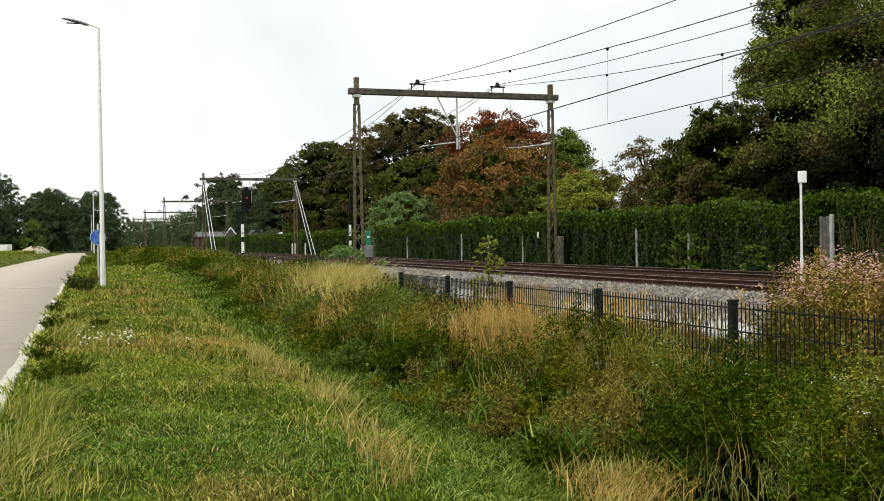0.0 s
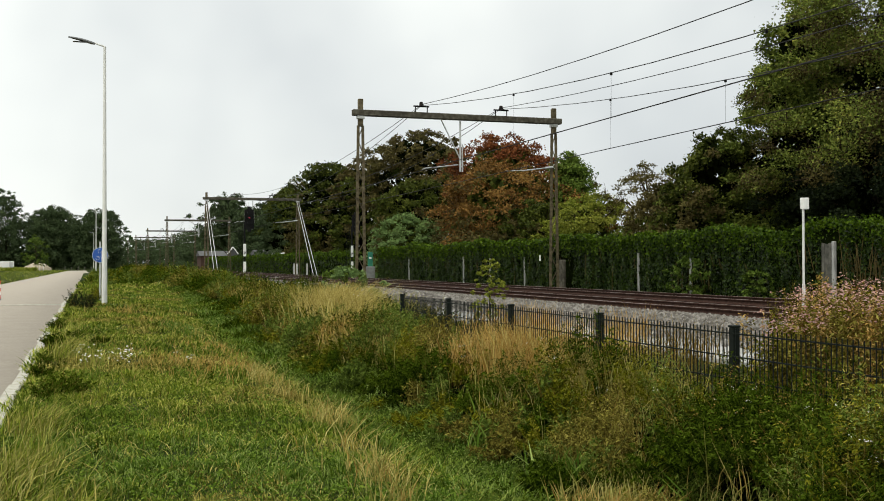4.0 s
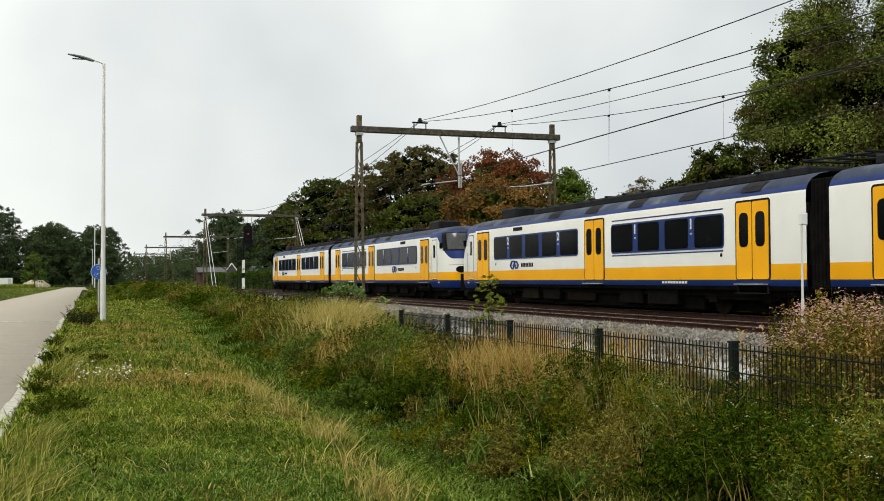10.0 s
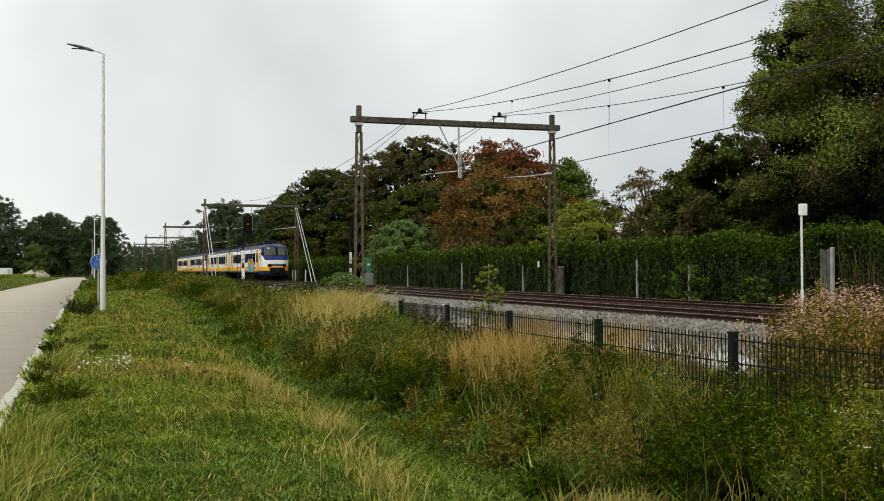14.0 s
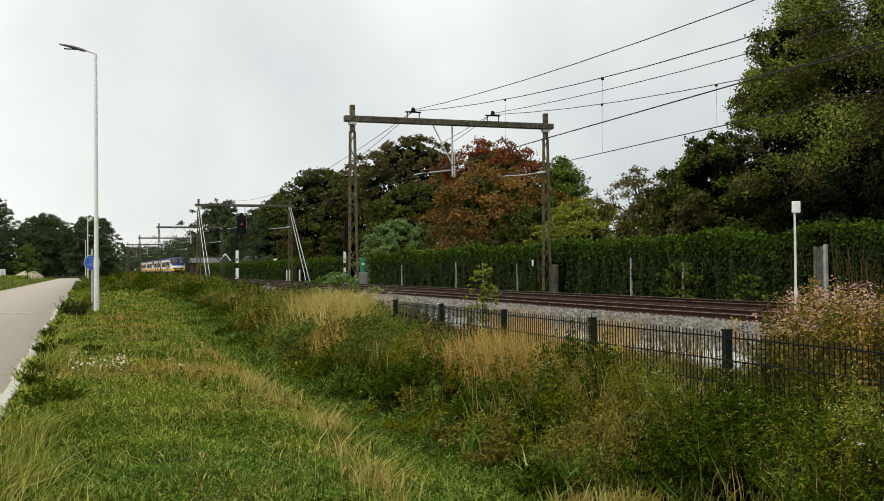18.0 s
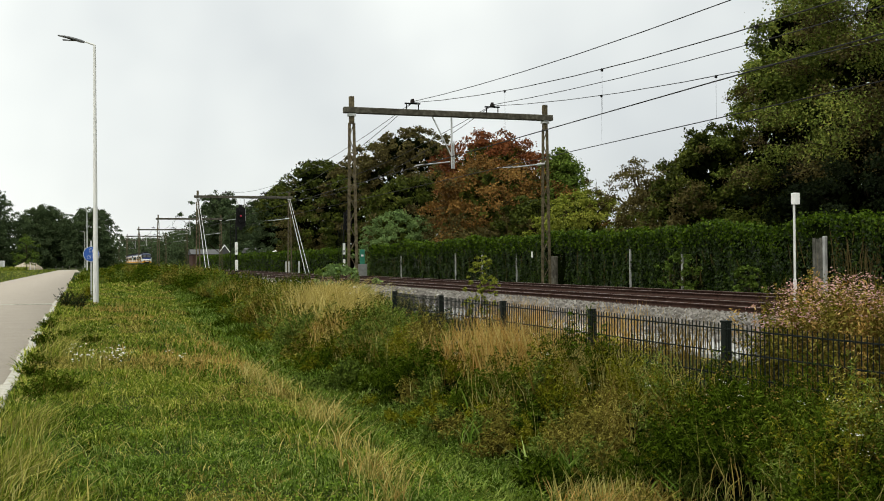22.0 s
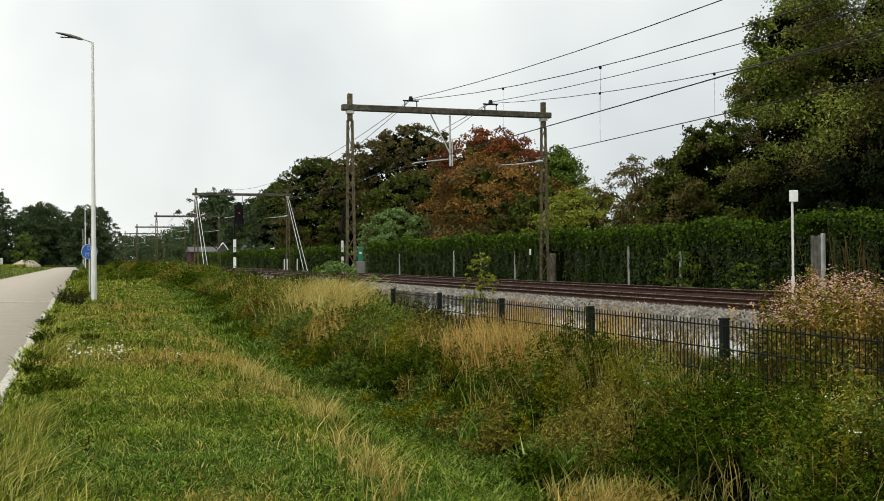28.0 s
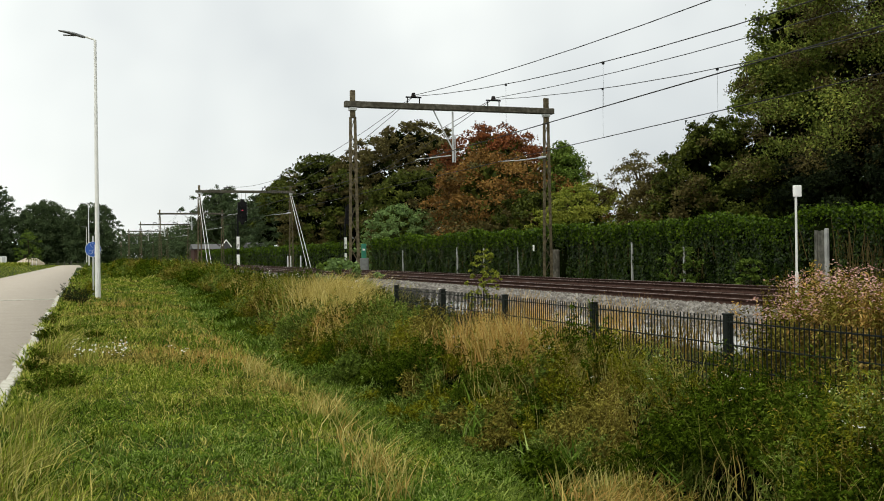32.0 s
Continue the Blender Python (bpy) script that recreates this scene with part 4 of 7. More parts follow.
def build_hedge():
    rng = np.random.default_rng(51)
    for y0, y1, zt, count in ((-6, 80.5, 2.72, 150000), (88.0, 210.0, 2.62, 26000)):
        wall = tagged(empty("ivy_wall"), "long fence overgrown with dark green ivy", "hedge", "ivy walls")
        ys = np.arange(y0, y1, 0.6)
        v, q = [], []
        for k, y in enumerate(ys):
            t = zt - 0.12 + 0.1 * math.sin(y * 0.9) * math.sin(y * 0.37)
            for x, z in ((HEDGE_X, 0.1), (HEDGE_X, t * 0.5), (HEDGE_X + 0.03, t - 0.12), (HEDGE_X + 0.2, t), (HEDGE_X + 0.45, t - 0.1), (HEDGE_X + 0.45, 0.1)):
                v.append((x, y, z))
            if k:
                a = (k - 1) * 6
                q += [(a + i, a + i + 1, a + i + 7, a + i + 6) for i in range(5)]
        # near-black sheet: the shade behind the leaves is in its colour
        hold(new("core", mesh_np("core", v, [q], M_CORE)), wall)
        # leaves over the face and the top, thinner in places
        n = count
        y = y0 + (y1 - y0) * (rng.random(n) ** 1.05)
        u = rng.random(n)
        crest = zt + 0.13 * np.sin(y * 0.9) * np.sin(y * 0.37) + 0.06 * np.sin(y * 2.3) + 0.26 * (waves(0 * y, y, 1.7, 7) - 0.5)
        ontop = u > 0.80
        z = np.where(ontop, crest + rng.normal(0, 0.09, n) - 0.03, 0.12 + (crest - 0.12) * rng.random(n) ** 0.9)
        bulge = 0.05 * np.sin(y * 1.7 + z * 0.6) + 0.06 * np.sin(y * 6.3 + 1.4 * np.sin(z * 1.5)) + 0.05 * np.sin(y * 0.6 - z * 2.0)
        x = HEDGE_X - 0.12 - np.abs(bulge) - 0.10 * rng.random(n) - 0.12 * np.clip((z - 1.9), 0, 1)
        x = np.where(ontop, HEDGE_X - 0.2 + 0.6 * rng.random(n), x)
        thin = ((np.sin(y * 0.83 + 1) * np.sin(y * 0.31) > 0.45) & (z < 1.7) & (rng.random(n) < 0.6)) | ((np.sin(y * 7.1 + 1.2 * np.sin(z * 1.3 + y)) + 0.6 * np.sin(y * 2.3) > 0.5) & (z < 2.2) & (rng.random(n) < 0.45))
        gap = ((y > 26.5) & (y < 27.35)) | ((y > 45.2) & (y < 47.2) & (z < 1.9))
        keep = ~thin & ~(gap & ~ontop & (rng.random(n) < 0.93))
        p = np.stack([x, y, z], -1)[keep]
        face = np.where(ontop[keep][:, None], np.array([[-0.35, 0, 1.0]]), np.array([[-1.0, 0, 0.12]]))
        grow = 0.075 + 0.0011 * np.clip(p[:, 1] - 20, 0, 200)
        # lighter leaves towards the crest paint in the light from above
        paler = ontop[keep] | (rng.random(len(p)) < np.clip(1 - (crest[keep] - p[:, 2]) / 0.95, 0, 0.7)) | ((y0 > 50) & (rng.random(len(p)) < 0.2))
        lv, lq = leaf_arrays(rng, p[~paler], grow[~paler], unit_rows(face[~paler]), 0.62, 0.85)
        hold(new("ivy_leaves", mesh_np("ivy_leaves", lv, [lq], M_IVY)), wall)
        lv, lq = leaf_arrays(rng, p[paler], grow[paler] * 1.15, unit_rows(face[paler]), 0.5, 0.85)
        tagged(hold(new("ivy_crest", mesh_np("ivy_crest", lv, [lq], M_IVYTOP)), wall), "lighter leaves along the top, light from above put into their colour")
        # thin climbing stems over the face
        m = n // 450
        y = np.where(rng.random(m) < 0.25, rng.uniform(24.3, 26.4, m), y0 + (y1 - y0) * rng.random(m))
        z = 0.15 + 1.5 * rng.random(m)
        ln = 0.3 + 0.8 * rng.random(m)
        x = HEDGE_X - 0.17 - 0.10 * rng.random(m)
        w = 0.010 + 0.0002 * np.clip(y, 0, 100)
        sl = rng.normal(0, 0.12, m)
        lv = np.stack([np.stack([x, y - w, z], -1), np.stack([x, y + w, z], -1), np.stack([x - 0.03, y + w + sl, z + ln], -1), np.stack([x - 0.03, y - w + sl, z + ln], -1)], 1).reshape(-1, 3)
        hold(new("climbing_stem", mesh_np("climbing_stem", lv, [np.arange(m * 4).reshape(m, 4)], M_IVYDRY)), wall)
        if y0 < 0:
            for yy, zb, zz, w in ((38.9, 0.55, 2.0, 0.05), (34.9, 0.6, 1.75, 0.04), (60.5, 0.35, 2.0, 0.06), (72.0, 0.4, 1.9, 0.06), (56.0, 0.5, 1.9, 0.04), (51.0, 0.6, 1.9, 0.04)):
                part("post", box(HEDGE_X - 0.30, HEDGE_X - 0.20, yy - w / 2, yy + w / 2, zb - 0.2, zz, 0.01), M_CONCRETE, wall, "pale fence post in the ivy")
            part("post", box(HEDGE_X - 0.36, HEDGE_X - 0.24, 26.64, 26.76, 0.1, 2.25, 0.02), M_CONCRETE, wall, "thick pale concrete fence post")
            for k in range(3):
                yy = 26.9 + k * 0.16
                part("board", box(HEDGE_X - 0.30, HEDGE_X - 0.265, yy - 0.07, yy + 0.07, 0.2, 2.2 - 0.03 * (k % 2), 0.006), M_FENCEWOOD, wall)
            part("slab", box(HEDGE_X - 0.62, HEDGE_X - 0.5, 45.4, 46.1, 0.2, 1.75, 0.03), M_BEAM, wall, "grey leaning concrete slab")
            part("plate", box(HEDGE_X - 0.42, HEDGE_X - 0.38, 48.6, 48.75, 1.7, 2.0, 0.005), M_WHITE, wall, "small white plate")
    # low shrubs at the foot of the ivy
    for x, y, h, w, s in ((21.3, 34.0, 1.5, 1.5, 61), (21.4, 29.9, 1.1, 1.1, 62)):
        tree("bush", x, y, h, w, M_LEAF_GREEN, "small bright green bush at the foot of the ivy", s, 2400, 0.10, 0.0, 0.25, sprays=46, trunk_r=0.02, category="bush", core=0.0)


build_hedge()
build_trees()
# ---- the train ----
SIDE = 1.42


def shell_profile():
    """Half cross-section of a car from the sill to the roof's crest: x, z, band."""
    return [(1.34, 0.70), (1.40, 0.82), (SIDE, 0.99), (SIDE, 1.39), (SIDE, 3.14), (1.41, 3.20), (1.36, 3.34), (1.24, 3.48), (1.02, 3.60), (0.66, 3.68), (0.0, 3.72)]


BANDS = [4, 2, 1, 0, 0, 2, 3, 3, 3, 3]
SHELL_MATS = [M_T_WHITE, M_T_YELLOW, M_T_BLUE, M_T_ROOF, M_T_UNDER]
CAB_Y = 23.35


def nose_tip(z):
    return 26.2 - 0.36 * max(0.0, z - 2.05) - 0.10 * max(0.0, 0.95 - z) - 0.75 * max(0.0, z - 3.3) - 0.08 * max(0.0, z - 1.45)


def nose_point(z, a, w=SIDE, grow=0.0):
    """A point of the rounded cab at height z, a radians round from the +x side."""
    cx, sy = math.cos(a), abs(math.sin(a))
    f = sy ** (2 / 3.9)
    wide = (w + grow) * (1 - 0.07 * f)
    return Vector((wide * math.copysign(abs(cx) ** (2 / 3.9), cx), CAB_Y + (nose_tip(z) + grow - CAB_Y) * f, z))


def nose_angle(y, z):
    """How far round the cab the side reaches the length y."""
    f = min(1.0, max(0.0, (y - CAB_Y) / (nose_tip(z) - CAB_Y)))
    return math.asin(f ** 1.95)


def blue_edge(a):
    """The lower edge of the blue cab panel: it swings down from the roof to the nose."""
    u = min(a, math.pi - a)
    u = min(1.0, max(0.0, (u - radians(10)) / radians(42)))
    return 3.2 - 1.15 * math.sin(u * math.pi / 2) ** 0.85


def car_shell():
    prof = shell_profile()
    full = [(x, z) for x, z in prof] + [(-x, z) for x, z in prof[-2::-1]]
    bands = BANDS + BANDS[::-1]
    ys = [0.42] + [2 + 1.94 * k for k in range(0, 11)] + [CAB_Y]
    v = [(x, y, z) for y in ys for x, z in full]
    n = len(full)
    q, mi = [], []
    for j in range(len(ys) - 1):
        for i in range(n - 1):
            q.append((j * n + i, j * n + i + 1, (j + 1) * n + i + 1, (j + 1) * n + i))
            mi.append(bands[i])
    # rounded cab: rings at rising heights, swept round the nose
    zs = [0.45, 0.62, 0.80, 0.99, 1.2, 1.39, 1.55, 1.7, 1.85, 1.97, 2.05, 2.15, 2.3, 2.5, 2.7, 2.9, 3.05, 3.14, 3.24, 3.34, 3.44, 3.54, 3.62, 3.68, 3.72]
    px, pz = [p[0] for p in prof], [p[1] for p in prof]
    m = 36
    base = len(v)
    ring = []
    for z in zs:
        w = float(np.interp(z, pz, px)) if z >= 0.7 else 1.34 - 0.12 * (0.7 - z) / 0.25
        w = max(w, 0.02)
        row = [tuple(nose_point(z, math.pi * k / m, w)) for k in range(m + 1)]
        ring.append(row)
        v += row
    for j in range(len(zs) - 1):
        zc = (zs[j] + zs[j + 1]) / 2
        for k in range(m):
            a = base + j * (m + 1) + k
            q.append((a, a + 1, a + m + 2, a + m + 1))
            mi.append(4 if zc < 0.6 else 2 if zc < 0.99 else (1 if zc < 1.39 else (3 if zc > 3.42 else (2 if zc > 3.12 else 0))))
    me = mesh_np("car_body", v, [q], SHELL_MATS, mi)
    for p in me.polygons:
        p.use_smooth = True
    me.set_sharp_from_angle(angle=radians(35))
    return me


def rounded(y0, y1, z0, z1, r, thick):
    """A panel lying in the side's plane (x outward) with rounded corners."""
    bm = bmesh.new()
    pts = []
    for cy, cz, a0 in ((y1 - r, z1 - r, 0), (y0 + r, z1 - r, 90), (y0 + r, z0 + r, 180), (y1 - r, z0 + r, 270)):
        for k in range(4):
            a = radians(a0 + 30 * k)
            pts.append((cy + r * math.cos(a), cz + r * math.sin(a)))
    back = [bm.verts.new((0, y, z)) for y, z in pts]
    front = [bm.verts.new((thick, y, z)) for y, z in pts]
    bm.faces.new(front)
    n = len(pts)
    for i in range(n):
        bm.faces.new((back[i], back[(i + 1) % n], front[(i + 1) % n], front[i]))
    return bm


def text_mesh(body, size, mat, name, parent, m, label="", depth=0.004, bold=0.0):
    cu = bpy.data.curves.new(name, "FONT")
    cu.body, cu.size, cu.extrude, cu.offset = body, size, depth, bold
    cu.align_x, cu.align_y = "CENTER", "CENTER"
    tmp = bpy.data.objects.new("tmp_text", cu)
    scene.collection.objects.link(tmp)
    bpy.context.view_layer.update()
    me = bpy.data.meshes.new_from_object(tmp.evaluated_get(bpy.context.evaluated_depsgraph_get()))
    bpy.data.objects.remove(tmp)
    bpy.data.curves.remove(cu)
    me.materials.clear()
    me.materials.append(mat)
    ob = hold(new(name, me), parent)
    ob.matrix_basis = m
    return tagged(ob, label)


def on_side(s, y, z, off=0.0):
    """The pose of lettering on the car's side s (1: +x, -1: -x), reading left to right from outside."""
    m = Matrix(((0, 0, 1, 0), (1, 0, 0, 0), (0, 1, 0, 0), (0, 0, 0, 1)))
    if s < 0:
        m = Matrix(((0, 0, -1, 0), (-1, 0, 0, 0), (0, 1, 0, 0), (0, 0, 0, 1)))
    return Matrix.Translation((s * (SIDE + off), y, z)) @ m


def put_side(bm, s, off):
    """Moves a panel made by rounded() out to side s."""
    for v in bm.verts:
        v.co.x = s * (SIDE + off + v.co.x)
    if s < 0:
        bmesh.ops.reverse_faces(bm, faces=bm.faces)
    return bm


def car_side(unit, e, s, first):
    """Doors, windows and marks on side s of the car at end e (1 or -1 along y)."""
    def Y(a):
        return a * e

    def span(a, b):
        return (min(Y(a), Y(b)), max(Y(a), Y(b)))
    for a, b in ((1.9, 3.3), (11.0, 12.38), (21.72, 23.1)):
        y0, y1 = span(a, b)
        d = part("door", put_side(rounded(y0 - 0.065, y1 + 0.065, 0.985, 3.115, 0.09, 0.010), s, 0.0), M_BLACK, unit, "yellow double sliding door")
        ym = (y0 + y1) / 2
        for u0, u1 in ((y0, ym - 0.02), (ym + 0.02, y1)):
            part("leaf", put_side(rounded(u0, u1, 1.0, 3.06, 0.05, 0.016), s, 0.008), M_T_YELLOW, d)
            uc, hw = (u0 + u1) / 2, (u1 - u0) * 0.29
            part("pane", put_side(rounded(uc - hw, uc + hw, 1.86, 2.78, 0.14, 0.008), s, 0.024), M_T_GLASS, d)
        part("step", box(s * SIDE, s * (SIDE + 0.16), y0 + 0.05, y1 - 0.05, 0.86, 0.885), M_GALV, d, "grey door step")
        if a > 20 or a < 2:
            b2 = box(s * (SIDE - 0.02), s * (SIDE + 0.12), y0 + 0.02, y1 - 0.02, 0.62, 0.645)
            for yy in (y0 + 0.05, y1 - 0.05):
                add_box(b2, s * (SIDE - 0.01), s * (SIDE + 0.02), yy - 0.02, yy + 0.02, 0.62, 0.86)
            part("footboard", b2, M_T_EQUIP, d)
    for a, b, n in ((3.9, 10.45, 4), (12.95, 21.1, 5)):
        y0, y1 = span(a, b)
        w = part("window", put_side(rounded(y0, y1, 1.86, 2.84, 0.13, 0.014), s, 0.0), M_T_BLUE, unit, "dark window band with blue pillars")
        pitch = (y1 - y0) / n
        for k in range(n):
            c0, c1 = y0 + k * pitch + (0.05 if k == 0 else 0.17), y0 + (k + 1) * pitch - (0.05 if k == n - 1 else 0.17)
            part("pane", put_side(rounded(c0, c1, 1.91, 2.79, 0.09, 0.008), s, 0.012), M_T_GLASS, w)
        for k in range(1, n):
            c = y0 + k * pitch
            part("pillar", put_side(rounded(c - 0.145, c + 0.145, 1.9, 2.80, 0.01, 0.006), s, 0.0125), M_T_BLUE, w, "blue window pillar")
        marks = (1, n - 1)
        for k in marks:
            ch = "1" if first and n == 4 else "2"
            text_mesh(ch, 0.40, M_WHITE, "class_number", w, on_side(s, y0 + k * pitch, 2.60, 0.028), bold=0.018)
            part("pictogram", put_side(rounded(y0 + k * pitch - 0.06, y0 + k * pitch + 0.06, 2.30, 2.36, 0.01, 0.002), s, 0.020), M_GALV, w)
        if first and n == 4:
            for z in (2.95, 1.79):
                part("class_stripe", put_side(rounded(y0 + 0.05, y1 - 0.05, z - 0.02, z + 0.02, 0.01, 0.004), s, 0.0), M_T_BLUE, w, "thin dark blue stripe")
    def curved(ya, yb, z0, z1, grow, name, mat, parent, label=""):
        bm = bmesh.new()
        rows = []
        for j in range(7):
            z = z0 + (z1 - z0) * j / 6
            row = []
            for i in range(5):
                q = nose_point(z, nose_angle(ya + (yb - ya) * i / 4, z), SIDE, grow)
                row.append(bm.verts.new((s * q.x, e * q.y, z)))
            rows.append(row)
        for j in range(6):
            for i in range(4):
                f = (rows[j][i], rows[j][i + 1], rows[j + 1][i + 1], rows[j + 1][i])
                bm.faces.new(f if s * e > 0 else f[::-1])
        return part(name, bm, mat, parent, label)
    cd = curved(23.62, 24.32, 1.02, 3.04, 0.006, "cab_door", M_T_UNDER, unit, "white driver's door with grab rails")
    curved(23.645, 24.295, 1.05, 3.01, 0.011, "leaf", M_T_WHITE, cd)
    curved(23.67, 24.27, 1.08, 1.38, 0.015, "kick_panel", M_T_YELLOW, cd)
    curved(23.83, 24.10, 2.12, 2.76, 0.016, "pane", M_T_GLASS, cd)
    for ya in (23.56, 24.40):
        q = nose_point(1.7, nose_angle(ya, 1.7), SIDE, 0.04)
        part("grab_rail", tube((s * q.x, e * q.y, 1.15), (s * q.x, e * q.y, 2.25), 0.015, seg=6), M_GALV, cd)
    y0, y1 = span(18.0, 18.95)
    part("vent", put_side(rounded(y0, y1, 3.0, 3.15, 0.01, 0.008), s, 0.0), M_BLACK, unit, "dark intake grille")
    # the operator's mark and its line of writing, as plain shapes
    c0 = Y(18.82) if e * s < 0 else Y(16.8)
    sg = s
    mk = part("logo_mark", put_side(rounded(c0 - 0.34, c0 + 0.34, 1.59, 1.615, 0.01, 0.003), s, 0.002), M_T_BLUE, unit, "dark blue operator mark")
    bm = bmesh.new()
    x = s * (SIDE + 0.006)
    for (ya, za, yb, zb) in ((-0.42, 1.6, -0.25, 1.76), (-0.25, 1.76, 0.0, 1.76), (0.0, 1.76, 0.12, 1.48), (0.12, 1.48, 0.30, 1.48), (0.30, 1.48, 0.42, 1.6), (-0.42, 1.6, -0.25, 1.46), (-0.25, 1.46, -0.12, 1.46), (-0.12, 1.46, 0.02, 1.70), (0.25, 1.74, 0.42, 1.6), (0.1, 1.74, 0.25, 1.74)):
        add_bar(bm, (x, c0 + sg * ya, za), (x, c0 + sg * yb, zb), 0.06, 0.06)
    part("mark_line", bm, M_T_BLUE, mk)
    for k in range(8):
        yc = c0 + sg * (0.74 + 0.155 * k)
        part("writing_bar", box(x - 0.004, x + 0.004, yc - 0.055, yc + 0.055, 1.52, 1.68), M_T_EQUIP, mk)
    for a in (4.05, 20.9):
        part("socket", put_side(rounded(Y(a) - 0.05, Y(a) + 0.05, 1.62, 1.72, 0.03, 0.006), s, 0.0), M_T_UNDER, unit)
    # small unreadable lines on the sill
    bm = bmesh.new()
    for k in range(9):
        add_box(bm, x - 0.012, x - 0.004 + 0.004, Y(7.2) + 0.16 * k, Y(7.2) + 0.16 * k + 0.11, 0.88, 0.95)
    part("sill_writing", bm, M_WHITE, unit)


def car_under(unit, e):
    def Y(a):
        return a * e
    rng = random.Random(9)
    part("underframe", box(-1.15, 1.15, *sorted((Y(0.6), Y(23.6))), 0.52, 0.80, 0.02), M_T_UNDER, unit)
    # shade under the floor put in as a black box
    part("underfloor_shade_box", box(-1.0, 1.0, *sorted((Y(5.6), Y(19.2))), 0.10, 0.56, 0.04), M_T_UNDER, unit, "black box standing for the shade under the floor")
    for a, b in ((6.6, 8.4), (8.8, 10.3), (12.2, 14.4), (14.9, 16.4), (16.9, 18.4)):
        y0, y1 = sorted((Y(a), Y(b)))
        for s in (-1, 1):
            part("equipment_box", box(s * 0.5, s * rng.uniform(1.12, 1.28), y0, y1, rng.uniform(0.22, 0.3), 0.74, 0.03), M_T_BROWN if rng.random() < 0.12 else M_T_UNDER, unit)
    for c in (3.6, 21.2):
        yc = Y(c)
        bm = bmesh.new()
        for s in (-1, 1):
            add_box(bm, s * 0.98, s * 1.12, yc - 1.75, yc + 1.75, 0.42, 0.62, 0.02)
            for k in (-1.25, 1.25):
                add_box(bm, s * 0.96, s * 1.2, yc + k - 0.2, yc + k + 0.2, 0.34, 0.6, 0.02)
        # black block between the wheels: the shade there given a shape
        add_box(bm, -0.62, 0.62, yc - 1.95, yc + 1.95, 0.1, 0.62, 0.02)
        bg = part("bogie", bm, M_T_UNDER, unit)
        for k in (-1.25, 1.25):
            for s in (-1, 1):
                part("wheel", tube((s * 0.68, yc + k, 0.46), (s * 0.82, yc + k, 0.46), 0.46, seg=20), M_T_BROWN, bg)
    # one more added black box, for the shade under the cab
    part("cab_shade_box", box(-1.0, 1.0, *sorted((Y(23.0), Y(25.3))), 0.16, 0.54, 0.04), M_T_UNDER, unit)
    # roof gear
    y0, y1 = sorted((Y(1.2), Y(18.3)))
    part("roof_fairing", box(-0.78, 0.78, y0, y1, 3.62, 3.9, 0.06), M_T_EQUIP, unit, "low black roof fairing")
    for k in range(13):
        yy = Y(2.0 + 1.25 * k)
        part("roof_rib", box(-0.82, 0.82, yy - 0.06, yy + 0.06, 3.88, 3.94, 0.01), M_T_EQUIP, unit)
    y0, y1 = sorted((Y(20.6), Y(22.3)))
    part("roof_cooler", box(-0.6, 0.6, y0, y1, 3.62, 4.14, 0.08), M_T_EQUIP, unit, "tall black cooler box on the roof")
    for k in range(5):
        y0, y1 = sorted((Y(2.3 + 3.1 * k), Y(3.2 + 3.1 * k)))
        for s in (-1, 1):
            bm = bmesh.new()
            vs = [bm.verts.new((s * xx, yy, zz)) for xx, zz in ((1.385, 3.32), (1.27, 3.475), (1.05, 3.612)) for yy in (y0, y1)]
            for a in (0, 2):
                f = (vs[a], vs[a + 1], vs[a + 3], vs[a + 2])
                bm.faces.new(f if s < 0 else f[::-1])
            for v in bm.verts:
                v.co.x *= 1.004
                v.co.z += 0.006
            part("roof_patch", bm, M_T_EQUIP, unit)


